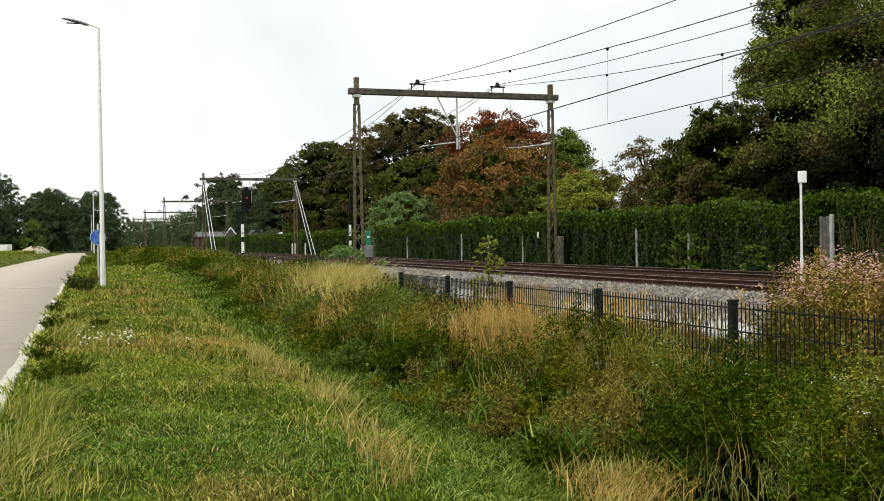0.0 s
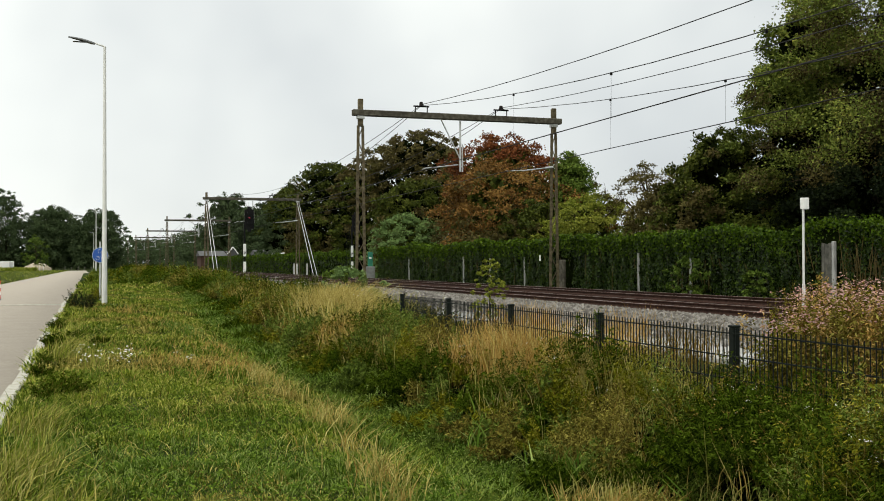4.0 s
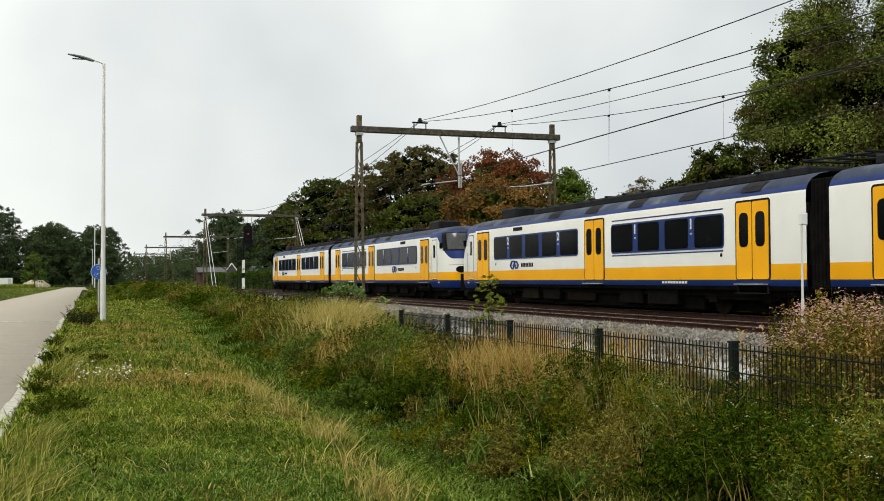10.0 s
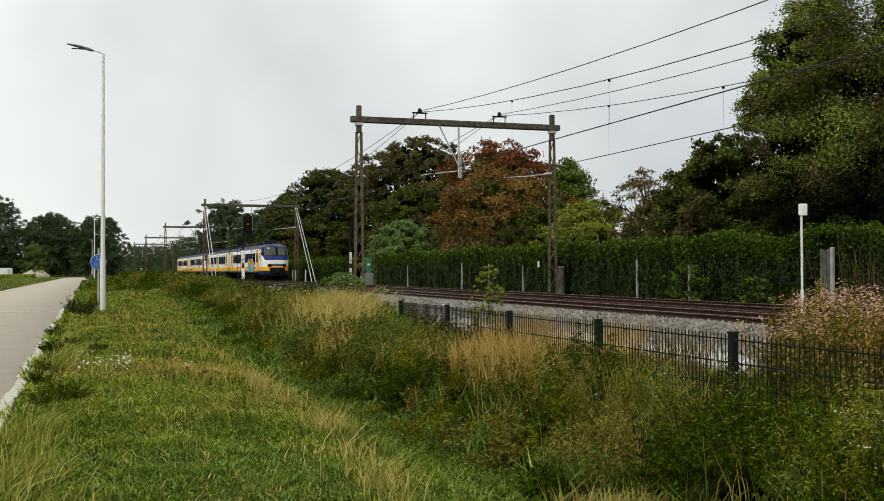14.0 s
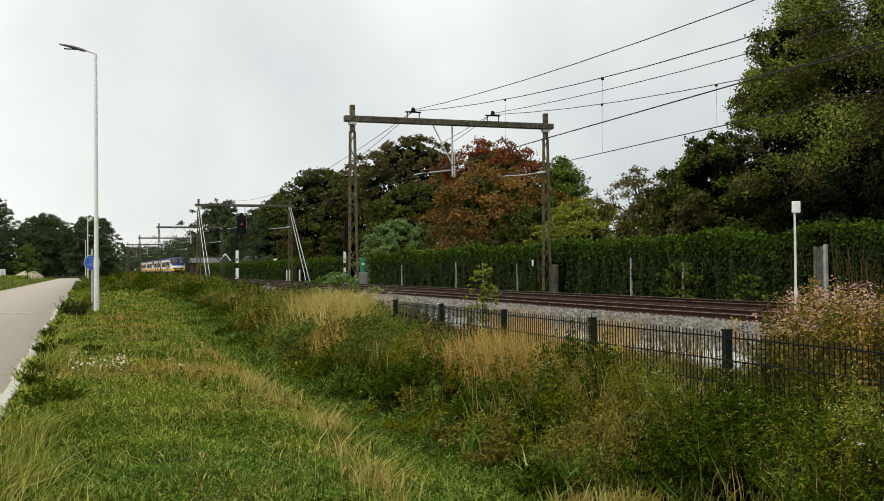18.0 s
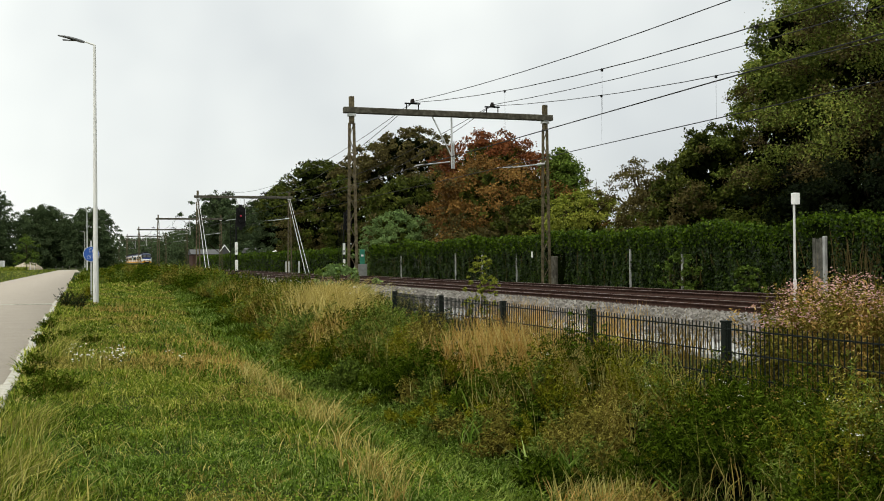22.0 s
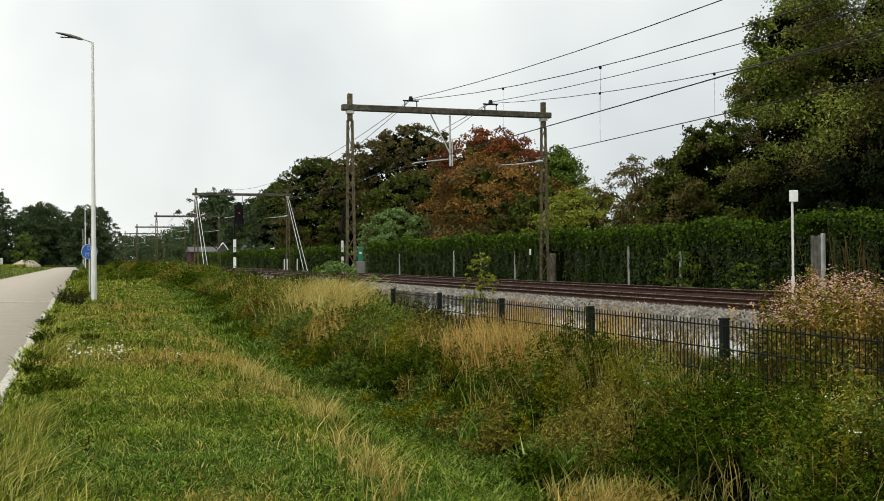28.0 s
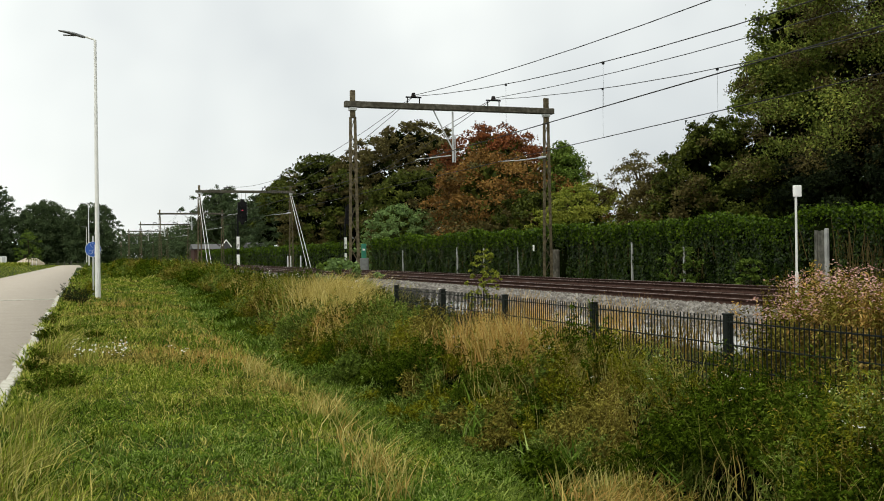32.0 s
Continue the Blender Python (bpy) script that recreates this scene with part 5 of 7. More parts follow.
def cab_front(unit, e):
    """Windscreen, lamps, coupler and plough at end e."""
    turn = pose(0, 0, 0, 0, 0, 0 if e > 0 else 180)
    def ring_pt(z, a, grow=0.012):
        return nose_point(z, a, SIDE if z < 3.14 else SIDE - 0.3 * (z - 3.14), grow)

    def patch(a0, a1, z0, z1, mat, name, label="", grow=0.012, nu=8, nz=5):
        bm = bmesh.new()
        grid = [[bm.verts.new(turn @ ring_pt(z0 + (z1 - z0) * j / nz, radians(a0 + (a1 - a0) * i / nu), grow)) for i in range(nu + 1)] for j in range(nz + 1)]
        for j in range(nz):
            for i in range(nu):
                bm.faces.new((grid[j][i], grid[j][i + 1], grid[j + 1][i + 1], grid[j + 1][i]))
        return part(name, bm, mat, unit, label, True)
    bm = bmesh.new()
    cols = []
    for i in range(49):
        a = radians(180 * i / 48)
        lo = blue_edge(a)
        cols.append([bm.verts.new(turn @ ring_pt(lo + (3.2 - lo) * j / 6, a, 0.005)) for j in range(7)])
    for i in range(48):
        for j in range(6):
            bm.faces.new((cols[i][j], cols[i + 1][j], cols[i + 1][j + 1], cols[i][j + 1]))
    bmesh.ops.remove_doubles(bm, verts=bm.verts, dist=0.001)
    part("cab_panel", bm, M_T_BLUE, unit, "blue panel round the windscreen", True)
    patch(24, 156, 2.46, 3.37, M_BLACK, "windscreen_frame", "black windscreen surround", 0.014, 44, 8)
    patch(40, 89.3, 2.52, 3.33, M_T_WIND, "windscreen", "large sloping windscreen", 0.022, 20, 8)
    patch(90.7, 140, 2.52, 3.33, M_T_WIND, "windscreen", "large sloping windscreen", 0.022, 20, 8)
    patch(25.5, 38.5, 2.52, 3.24, M_T_GLASS, "side_pane", "", 0.022, 8, 6)
    patch(141.5, 154.5, 2.52, 3.24, M_T_GLASS, "side_pane", "", 0.022, 8, 6)
    patch(79, 101, 1.42, 1.66, M_GREYSHEET, "nose_grille", "pale ribbed grille between the lamps", 0.006, 6, 3)
    def nose_y(x, z):
        """How far forward the nose reaches at the offset x."""
        lo, hi = 0.0, math.pi / 2
        for _ in range(30):
            mid = (lo + hi) / 2
            lo, hi = (mid, hi) if nose_point(z, mid).x > x else (lo, mid)
        return nose_point(z, lo).y
    def nose_disc(cx, z, rx, rz, grow, seg=20):
        """An oval lying on the nose's skin."""
        bm = bmesh.new()
        rings = []
        for f in (0.5, 1.0):
            ring = []
            for k in range(seg):
                px, pz = cx + f * rx * math.cos(2 * math.pi * k / seg), z + f * rz * math.sin(2 * math.pi * k / seg)
                ring.append(bm.verts.new(turn @ Vector((px, nose_y(abs(px), pz) + grow, pz))))
            rings.append(ring)
        bm.faces.new(rings[0])
        for k in range(seg):
            bm.faces.new((rings[0][k], rings[1][k], rings[1][(k + 1) % seg], rings[0][(k + 1) % seg]))
        bmesh.ops.recalc_face_normals(bm, faces=bm.faces)
        return bm
    for sx in (-1, 1):
        hl = part("headlight", nose_disc(sx * 0.73, 1.52, 0.23, 0.165, 0.012), M_T_UNDER, unit, "round headlamp pair in a black recess")
        part("lens", nose_disc(sx * 0.85, 1.52, 0.095, 0.10, 0.02), M_T_GLASS, hl)
        part("lens", nose_disc(sx * 0.61, 1.52, 0.095, 0.10, 0.02), M_T_GLASS, hl)
        part("mirror", box(*sorted(((turn @ Vector((sx * 1.30, 0, 0))).x, (turn @ Vector((sx * 1.44, 0, 0))).x)), *sorted((24.86 * e, 24.92 * e)), 2.56, 2.84, 0.02), M_T_UNDER, unit)
    patch(70, 110, 0.47, 1.30, M_BLACK, "coupler_recess", "black opening round the coupler", 0.01)
    patch(40, 140, 1.735, 1.75, M_T_UNDER, "front_ledge", "thin ledge line over the lamps", 0.012)
    bm = tube(turn @ Vector((0, 25.2, 1.0)), turn @ Vector((0, 26.1, 1.0)), 0.12)
    p0, p1 = turn @ Vector((-0.2, 26.05, 0.85)), turn @ Vector((0.2, 26.4, 1.16))
    add_box(bm, *sorted((p0.x, p1.x)), *sorted((p0.y, p1.y)), 0.85, 1.16, 0.03)
    part("coupler", bm, M_T_EQUIP, unit, "black automatic coupler")
    part("coupler_cover", box(-0.62, 0.62, *sorted((26.0 * e, 26.2 * e)), 1.27, 1.33, 0.02), M_T_LAMP, unit, "dull red cover above the coupler")
    part("plough", box(-1.15, 1.15, *sorted((25.2 * e, 25.68 * e)), 0.2, 0.5, 0.05), M_T_UNDER, unit)
    for sx in (-1, 1):
        w = tube(turn @ Vector((sx * 0.35, 25.99, 2.5)), turn @ Vector((sx * 0.55, 25.8, 3.0)), 0.012, seg=5)
        part("wiper", w, M_BLACK, unit)
    bm = bmesh.new()
    for k in range(4):
        add_box(bm, -1.36, 1.36, *sorted(((24.35 + 0.07 * k) * e, (24.39 + 0.07 * k) * e)), 0.84, 0.92)
    part("unit_number", bm, M_WHITE, unit)


def pantograph(unit, yc):
    b = bmesh.new()
    for s in (-0.5, 0.5):
        add_tube(b, (s, yc - 1.0, 4.02), (s, yc + 1.0, 4.02), 0.03)
        for q in (-0.9, 0.9):
            add_tube(b, (s, yc + q, 3.7), (s, yc + q, 4.05), 0.05)
    for q in (-1.0, 0.0, 1.0):
        add_tube(b, (-0.6, yc + q, 4.02), (0.6, yc + q, 4.02), 0.03)
    base = part("pantograph", b, M_T_EQUIP, unit, "raised black single-arm pantograph")
    b = bmesh.new()
    add_tube(b, (0, yc - 0.9, 4.05), (0, yc - 1.0 + 0.1, 4.08), 0.08)
    add_tube(b, (0, yc + 0.75, 4.06), (0, yc - 0.75, 4.58), 0.06)
    add_tube(b, (-0.06, yc - 0.75, 4.58), (-0.32, yc + 0.45, 5.16), 0.025)
    add_tube(b, (0.06, yc - 0.75, 4.58), (0.32, yc + 0.45, 5.16), 0.025)
    add_tube(b, (-0.35, yc + 0.45, 5.16), (0.35, yc + 0.45, 5.16), 0.025)
    part("arm", b, M_T_EQUIP, base)
    b = bmesh.new()
    for q in (0.2, 0.62):
        pts = [(-0.98, 5.08), (-0.8, 5.2), (-0.55, 5.26), (0.55, 5.26), (0.8, 5.2), (0.98, 5.08)]
        for (xa, za), (xb, zb) in zip(pts, pts[1:]):
            add_tube(b, (xa, yc + q, za), (xb, yc + q, zb), 0.03, seg=6)
    for s in (-0.4, 0.4):
        add_tube(b, (s, yc + 0.1, 5.2), (s, yc + 0.72, 5.2), 0.02)
    part("head", b, M_T_EQUIP, base)


def train_unit(name, label, graffiti):
    unit = tagged(empty(name), label, "train", "coupled train units")
    shell = car_shell()
    tagged(hold(new("car_body", shell), unit), "white car body with a yellow band and blue sill")
    b = hold(new("car_body", shell), unit)
    b.matrix_basis = pose(0, 0, 0, 0, 0, 180)
    tagged(b, "white car body with a yellow band and blue sill")
    bl = part("gangway_bellows", box(-1.2, 1.2, -0.43, 0.43, 0.75, 3.4, 0.02), M_T_UNDER, unit, "dark folded gangway between the cars")
    for k in range(6):
        y = -0.42 + 0.14 * k
        part("fold", box(-1.30, 1.30, y + 0.01, y + 0.13, 0.72, 3.45, 0.03), M_T_UNDER, bl)
    for e in (1, -1):
        for s in (-1, 1):
            car_side(unit, e, s, e < 0)
        car_under(unit, e)
        cab_front(unit, e)
    pantograph(unit, 3.6)
    # a lower folded set of roof gear beside the gangway
    bm = bmesh.new()
    for s in (-0.55, 0.55):
        add_tube(bm, (s, 0.9, 3.98), (s, -1.6, 4.06), 0.03)
    for q in (0.9, 0.2, -0.6, -1.4):
        add_tube(bm, (-0.75, q, 4.02), (0.75, q, 4.02), 0.035)
    part("roof_busbar", bm, M_T_EQUIP, unit)
    if graffiti:
        # sprayed lettering, seen on the side that faces the road: u along the side, v upward, in shares of its size
        s, yc, wide, tall, foot = 1, 18.15, 4.5, 1.42, 0.86

        def spray(name, shape, off, mat, du=0.0, dv=0.0, parent=None):
            bm = bmesh.new()
            pts = [bm.verts.new((SIDE + off, yc + (u - 0.5) * wide + du, foot + v * tall + dv)) for u, v in shape]
            bm.faces.new(pts)
            bmesh.ops.triangulate(bm, faces=bm.faces)
            bmesh.ops.recalc_face_normals(bm, faces=bm.faces)
            return part(name, bm, mat, parent)
        halo = [(0.0, 0.0), (0.02, 0.4), (0.0, 0.66), (0.01, 0.93), (0.1, 0.99), (0.19, 0.98), (0.29, 0.92), (0.46, 0.95), (0.6, 0.92), (0.68, 1.0), (0.8, 0.96), (0.87, 0.84), (0.9, 0.45), (0.985, 0.2), (1.0, 0.0)]
        g = spray("graffiti", halo, 0.034, M_G_PINK, parent=unit)
        tagged(g, "pink and turquoise sprayed lettering")
        shade = [(0.035, 0.0), (0.03, 0.2), (0.03, 0.9), (0.23, 0.92), (0.28, 0.86), (0.46, 0.88), (0.5, 0.84), (0.65, 0.86), (0.69, 0.91), (0.82, 0.9), (0.855, 0.45), (0.95, 0.02), (0.95, 0.0)]
        spray("shadow", shade, 0.037, M_BLACK, parent=g)
        letter_s = [(0.055, 0.02), (0.055, 0.21), (0.15, 0.21), (0.165, 0.34), (0.055, 0.43), (0.04, 0.6), (0.045, 0.86), (0.21, 0.87), (0.215, 0.62), (0.18, 0.6), (0.175, 0.74), (0.11, 0.74), (0.105, 0.56), (0.225, 0.5), (0.27, 0.4), (0.265, 0.22), (0.29, 0.02)]
        letter_o = [(0.33, 0.02), (0.265, 0.62), (0.28, 0.82), (0.445, 0.82), (0.475, 0.6), (0.48, 0.02)]
        letter_h = [(0.515, 0.02), (0.485, 0.42), (0.505, 0.8), (0.63, 0.81), (0.605, 0.56), (0.665, 0.46), (0.695, 0.84), (0.8, 0.85), (0.81, 0.46), (0.88, 0.02), (0.74, 0.02), (0.685, 0.27), (0.63, 0.24), (0.655, 0.02)]
        for shape in (letter_s, letter_o, letter_h):
            spray("highlight", shape, 0.040, M_WHITE, -0.035, 0.03, g)
            spray("outline", shape, 0.0425, M_BLACK, 0.03, -0.012, g)
            ob = spray("letter", shape, 0.045, M_G_TEAL, 0.0, 0.0, g)
            bm2 = bmesh.new()
            bm2.from_mesh(ob.data)
            cut = foot + 0.54 * tall
            bmesh.ops.bisect_plane(bm2, geom=list(bm2.verts) + list(bm2.edges) + list(bm2.faces), plane_co=(0, 0, cut), plane_no=(0, 0, 1))
            for f in bm2.faces:
                f.material_index = 1 if f.calc_center_median().z > cut else 0
            bm2.to_mesh(ob.data)
            bm2.free()
            ob.data.materials.append(M_T_YELLOW)
        spray("gap", [(0.345, 0.26), (0.335, 0.64), (0.385, 0.64), (0.395, 0.26)], 0.048, M_BLACK, parent=g)
        bm = bmesh.new()
        x = SIDE + 0.012
        for k, (dy, z) in enumerate(((2.35, 1.72), (2.5, 1.80), (2.66, 1.74), (2.8, 1.80), (2.92, 1.75))):
            add_bar(bm, (x, yc + dy, z - 0.14), (x, yc + dy + 0.05, z + 0.16), 0.03, 0.01)
            add_bar(bm, (x, yc + dy - 0.05, z), (x, yc + dy + 0.1, z + 0.03), 0.03, 0.01)
        for k in range(5):
            add_bar(bm, (x, yc + 2.5 + 0.1 * k, 1.18), (x, yc + 2.55 + 0.1 * k, 1.42), 0.03, 0.01)
        part("scrawl", bm, M_BLACK, g)
    return unit


UNIT_A = train_unit("train_unit", "white, yellow and blue electric train unit, leading", False)
UNIT_B = train_unit("train_unit", "white, yellow and blue electric train unit with sprayed lettering, trailing", True)
# the middle of the leading unit along the track, second by second
RUN = [(0, -203.8), (7, -9.2), (8, 18.6), (9, 46.4), (9.6, 63.05), (10, 74.15), (11, 101.9), (12, 129.3), (13, 156.6), (14, 183.6),
       (14.5, 197.0), (16.5, 249.0), (17, 262.8), (18, 287.4), (19, 311.9), (20, 335.9), (21, 361.4), (22, 385.4), (23, 408.4), (24, 432.4), (25, 457.4), (26, 481.4), (28, 529.4), (30, 577.4), (32, 625.4)]


def unit_pose(s, flip):
    x, y, a = along(s, FAR_X)
    return pose(x, y, RAIL_Z, 0, 0, math.degrees(a) + (180 if flip else 0))


def motions():
    walk(UNIT_A, [(t, unit_pose(s, False)) for t, s in RUN])
    walk(UNIT_B, [(t, unit_pose(s - 53.3, True)) for t, s in RUN])


# ---- verge, ditch and bank ----
def flowers(rng, x, y, z, size, per, spread, mat, name, label):
    """Small flat flower heads in loose groups."""
    idx = np.repeat(np.arange(len(x)), per)
    m = len(idx)
    p = np.stack([x[idx] + rng.normal(0, spread, m), y[idx] + rng.normal(0, spread, m), z[idx] + rng.normal(0, spread * 0.35, m)], -1)
    v, q = leaf_arrays(rng, p, np.full(m, size), np.tile(np.array([[0, -0.25, 1.0]]), (m, 1)), 0.75, 0.9)
    return tagged(new(name, mesh_np(name, v, [q], mat)), label, "flowers", kind="stuff")


VERGE_Y = [4, 10, 17, 24, 33, 55, 90, 300]
VERGE_X = [2.55, 2.65, 2.8, 3.0, 3.5, 4.7, 5.0, 6.0]


def build_verge():
    rng = np.random.default_rng(101)

    def area(n, x0, x1, y0, y1, power=1.0):
        return x0 + (x1 - x0) * rng.random(n), y0 + (y1 - y0) * rng.random(n) ** power

    def verge(n, y0, y1, power):
        y = y0 + (y1 - y0) * rng.random(n) ** power
        x0 = -0.76 + swing(y)
        return x0 + (np.interp(y, VERGE_Y, VERGE_X) + 0.25 - x0) * rng.random(n), y

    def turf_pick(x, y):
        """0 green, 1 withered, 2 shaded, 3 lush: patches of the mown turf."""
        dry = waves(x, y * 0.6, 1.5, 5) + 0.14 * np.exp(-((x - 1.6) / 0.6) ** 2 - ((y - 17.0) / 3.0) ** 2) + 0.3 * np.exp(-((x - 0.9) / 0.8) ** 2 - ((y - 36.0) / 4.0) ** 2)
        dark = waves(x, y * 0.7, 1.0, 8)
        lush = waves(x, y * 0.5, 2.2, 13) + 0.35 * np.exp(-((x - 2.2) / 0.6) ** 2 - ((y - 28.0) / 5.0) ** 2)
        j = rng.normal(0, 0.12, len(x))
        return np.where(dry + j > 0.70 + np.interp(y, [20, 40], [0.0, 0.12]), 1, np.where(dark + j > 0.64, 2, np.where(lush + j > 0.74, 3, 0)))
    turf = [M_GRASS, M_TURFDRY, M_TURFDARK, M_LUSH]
    lb = "rough mown verge grass, green with withered patches"
    # mown turf in tufts
    x, y = verge(11500, 4.8, 16.0, 1.35)
    g = waves(x, y, 0.5, 3) * (0.5 + 0.8 * waves(x, y, 0.22, 4))
    tufts(rng, x, y, 11, 0.035 + 0.085 * g, 0.0032 + 0.003 * rng.random(len(x)), 0.03 + 0.05 * rng.random(len(x)), 0.95, turf, turf_pick(x, y), "grass", lb)
    x, y = verge(6200, 15.5, 34.0, 1.15)
    g = waves(x, y, 0.7, 3) * (0.5 + 0.8 * waves(x, y, 0.35, 4))
    tufts(rng, x, y, 9, 0.04 + 0.09 * g, 0.005 + 0.00020 * y, 0.06 + 0.08 * rng.random(len(x)), 0.85, turf, turf_pick(x, y), "grass", lb)
    x, y = verge(4200, 33.0, 75.0, 1.1)
    g = waves(x, y, 1.0, 3)
    tufts(rng, x, y, 8, 0.06 + 0.10 * g, 0.007 + 0.00025 * y, 0.1 + 0.12 * rng.random(len(x)), 0.7, turf, turf_pick(x, y), "grass", lb)
    x, y = verge(1500, 72.0, 230.0, 1.3)
    tufts(rng, x, y, 8, 0.12 + 0.2 * rng.random(len(x)), 0.02 + 0.0003 * y, 0.3 + 0.3 * rng.random(len(x)), 0.6, turf, turf_pick(x, y), "far_grass", "rough grass along the road", "grass")
    x, y = area(9000, -18.0, -7.05, 20.0, 280.0, 1.2)
    x = x + swing(y)
    blades(rng, x, y, 0.16 * rng.uniform(0.6, 1.6, len(x)), 0.015 + 0.015 * rng.random(len(x)), 0.5, M_GRASS, "far_grass", "grass beyond the road", "grass")
    x, y = area(14000, -0.74, 5.0, -8.0, 5.0)
    blades(rng, x, y, 0.06 + 0.07 * rng.random(len(x)), 0.006 + 0.005 * rng.random(len(x)), 0.9, M_GRASS, "grass", lb, "grass")
    # clover and small broad leaves low in the turf
    x, y = verge(34000, 4.8, 16.0, 1.35)
    keep = waves(x, y, 0.6, 21) > 0.25 + 0.6 * rng.random(len(x))
    x, y = x[keep], y[keep]
    p = np.stack([x, y, ground_z(x, y) + 0.015 + 0.06 * rng.random(len(x))], -1)
    v, q = leaf_arrays(rng, p, np.full(len(x), 0.026), np.tile(np.array([[0, 0, 1.0]]), (len(x), 1)), 0.6, 0.75)
    tagged(new("clover", mesh_np("clover", v, [q], M_CLOVER)), "low broad-leaved herbs in the turf", "herbs", kind="stuff")
    # loose dry stems and curled clippings
    x, y = verge(3600, 4.9, 30.0, 1.4)
    blades(rng, x, y, 0.05 + 0.12 * rng.random(len(x)), 0.0018 + 0.00012 * y, 1.3, M_DRY, "dry_stems", "thin dry grass stems in the turf", "grass", wind=(0, 0))
    x, y = verge(900, 8.0, 42.0, 1.2)
    blades(rng, x, y, 0.16 + 0.2 * rng.random(len(x)), 0.0022 + 0.00012 * y, 0.4, M_TURFDRY, "seeding_grass", "brown seeding grass in the verge", "grass", wind=(0.2, 0))
    # low herbs standing out of the turf
    n = 260
    x, y = verge(n, 9.0, 45.0, 1.0)
    clumps(rng, x, y, 0.05 + 0.10 * rng.random(n), 0.10 + 0.16 * rng.random(n), 6, 9, 0.022 + 0.0009 * y, [M_TURFDARK, M_CLOVER, M_WEEDDARK], rng.integers(0, 3, n), "verge_herbs", "low dark herbs in the verge", "herbs", fine=True, narrow=0.5)
    # pale wind-bent tussocks by the road
    for cx, cy, rx, ry, n, hh in ((-0.45, 8.2, 0.26, 0.8, 620, 0.32), (-0.48, 10.4, 0.2, 0.6, 460, 0.32), (-0.2, 7.0, 0.3, 0.5, 260, 0.24), (-0.4, 18.6, 0.25, 1.0, 450, 0.38), (0.1, 16.9, 0.2, 0.6, 160, 0.3), (-0.4, 24.5, 0.2, 1.2, 220, 0.35)):
        x = np.clip(cx + rng.normal(0, rx * 0.55, n), -0.76, 3)
        y = cy + rng.normal(0, ry * 0.55, n)
        hh = hh * rng.uniform(0.5, 1.25, n)
        for m, sel in ((M_PALE, rng.random(n) < 0.35), (M_GRASS, rng.random(n) < 0.35), (M_TURFDRY, rng.random(n) < 0.10)):
            blades(rng, x[sel], y[sel], hh[sel], np.full(sel.sum(), 0.0034 + 0.0001 * cy), 0.75, m, "tussock", "pale wind-bent tall grass at the road's edge", "grass", wind=(0.75, 0.05))
    # the dry strip along the ditch rim
    n = 2800
    y = 6.3 + 9.6 * rng.random(n) ** 1.1
    x = np.interp(y, [6.3, 7.0, 8.0, 9.0, 10.5, 13, 17], [1.80, 1.92, 2.06, 2.14, 2.24, 2.27, 2.2]) + rng.normal(0, 0.10, n) + 0.06 * np.sin(y * 2.1)
    keep = waves(x * 0.5, y, 0.9, 31) > 0.22 + 0.25 * rng.random(n)
    for m, share in ((M_DRY, 0.45), (M_PALE, 0.35), (M_RUST, 0.12)):
        sel = keep & (rng.random(n) < share)
        blades(rng, x[sel], y[sel], (0.14 + 0.24 * rng.random(n))[sel], np.full(sel.sum(), 0.0034), 0.7, m, "dry_grass", "strip of straw-coloured grass on the ditch rim", "grass", wind=(0.25, 0.0))
    for cx, cy, n in ((1.5, 16.8, 240), (2.0, 15.6, 300), (1.0, 18.5, 120), (0.9, 36.0, 420), (1.6, 30.0, 200), (2.4, 20.0, 300)):
        blades(rng, cx + rng.normal(0, 0.45, n), cy + rng.normal(0, 1.1, n), 0.10 + 0.13 * rng.random(n), np.full(n, 0.003 + 0.0001 * cy), 0.5, M_RUST, "seeding_grass", "reddish seeding grass in the verge", "grass", wind=(0.2, 0))
    # lush ditch
    n = 5200
    y = 4.4 + 13.0 * rng.random(n) ** 1.25
    x = 2.3 + 1.75 * rng.random(n)
    ok = x > np.interp(y, [4, 7, 9, 13], [2.1, 2.25, 2.4, 2.55])
    x, y = x[ok], y[ok]
    tufts(rng, x, y, 9, (0.045 + 0.09 * waves(x, y, 0.45, 17)) * rng.uniform(0.7, 1.4, len(x)), 0.0040 + 0.003 * rng.random(len(x)), 0.05 + 0.05 * rng.random(len(x)), 1.0, [M_LUSH, M_WEEDGREEN, M_TURFDARK], np.where(waves(x, y, 0.6, 18) > 0.62, 1, np.where(waves(x, y, 0.8, 19) > 0.66, 2, 0)), "ditch_grass", "lush deep green grass in the ditch")
    n = 5200
    y = 16.0 + 50.0 * rng.random(n) ** 1.15
    e = np.interp(y, VERGE_Y, VERGE_X)
    x = e + (0.5 + 0.9 * np.interp(y, [16, 40, 66], [1, 0.5, 0.7])) * rng.random(n) - 0.15
    tufts(rng, x, y, 8, (0.06 + 0.14 * waves(x, y, 0.7, 17)) * rng.uniform(0.7, 1.4, n), 0.007 + 0.00018 * y, 0.09 + 0.08 * rng.random(n), 0.9, [M_LUSH, M_WEEDDARK, M_TURFDARK], np.where(waves(x, y, 0.9, 18) > 0.60, 1, np.where(waves(x, y, 1.2, 19) > 0.62, 2, 0)), "ditch_grass", "lush deep green grass in the ditch")
    n = 150
    x, y = area(n, 2.75, 3.9, 5.2, 17.0, 1.1)
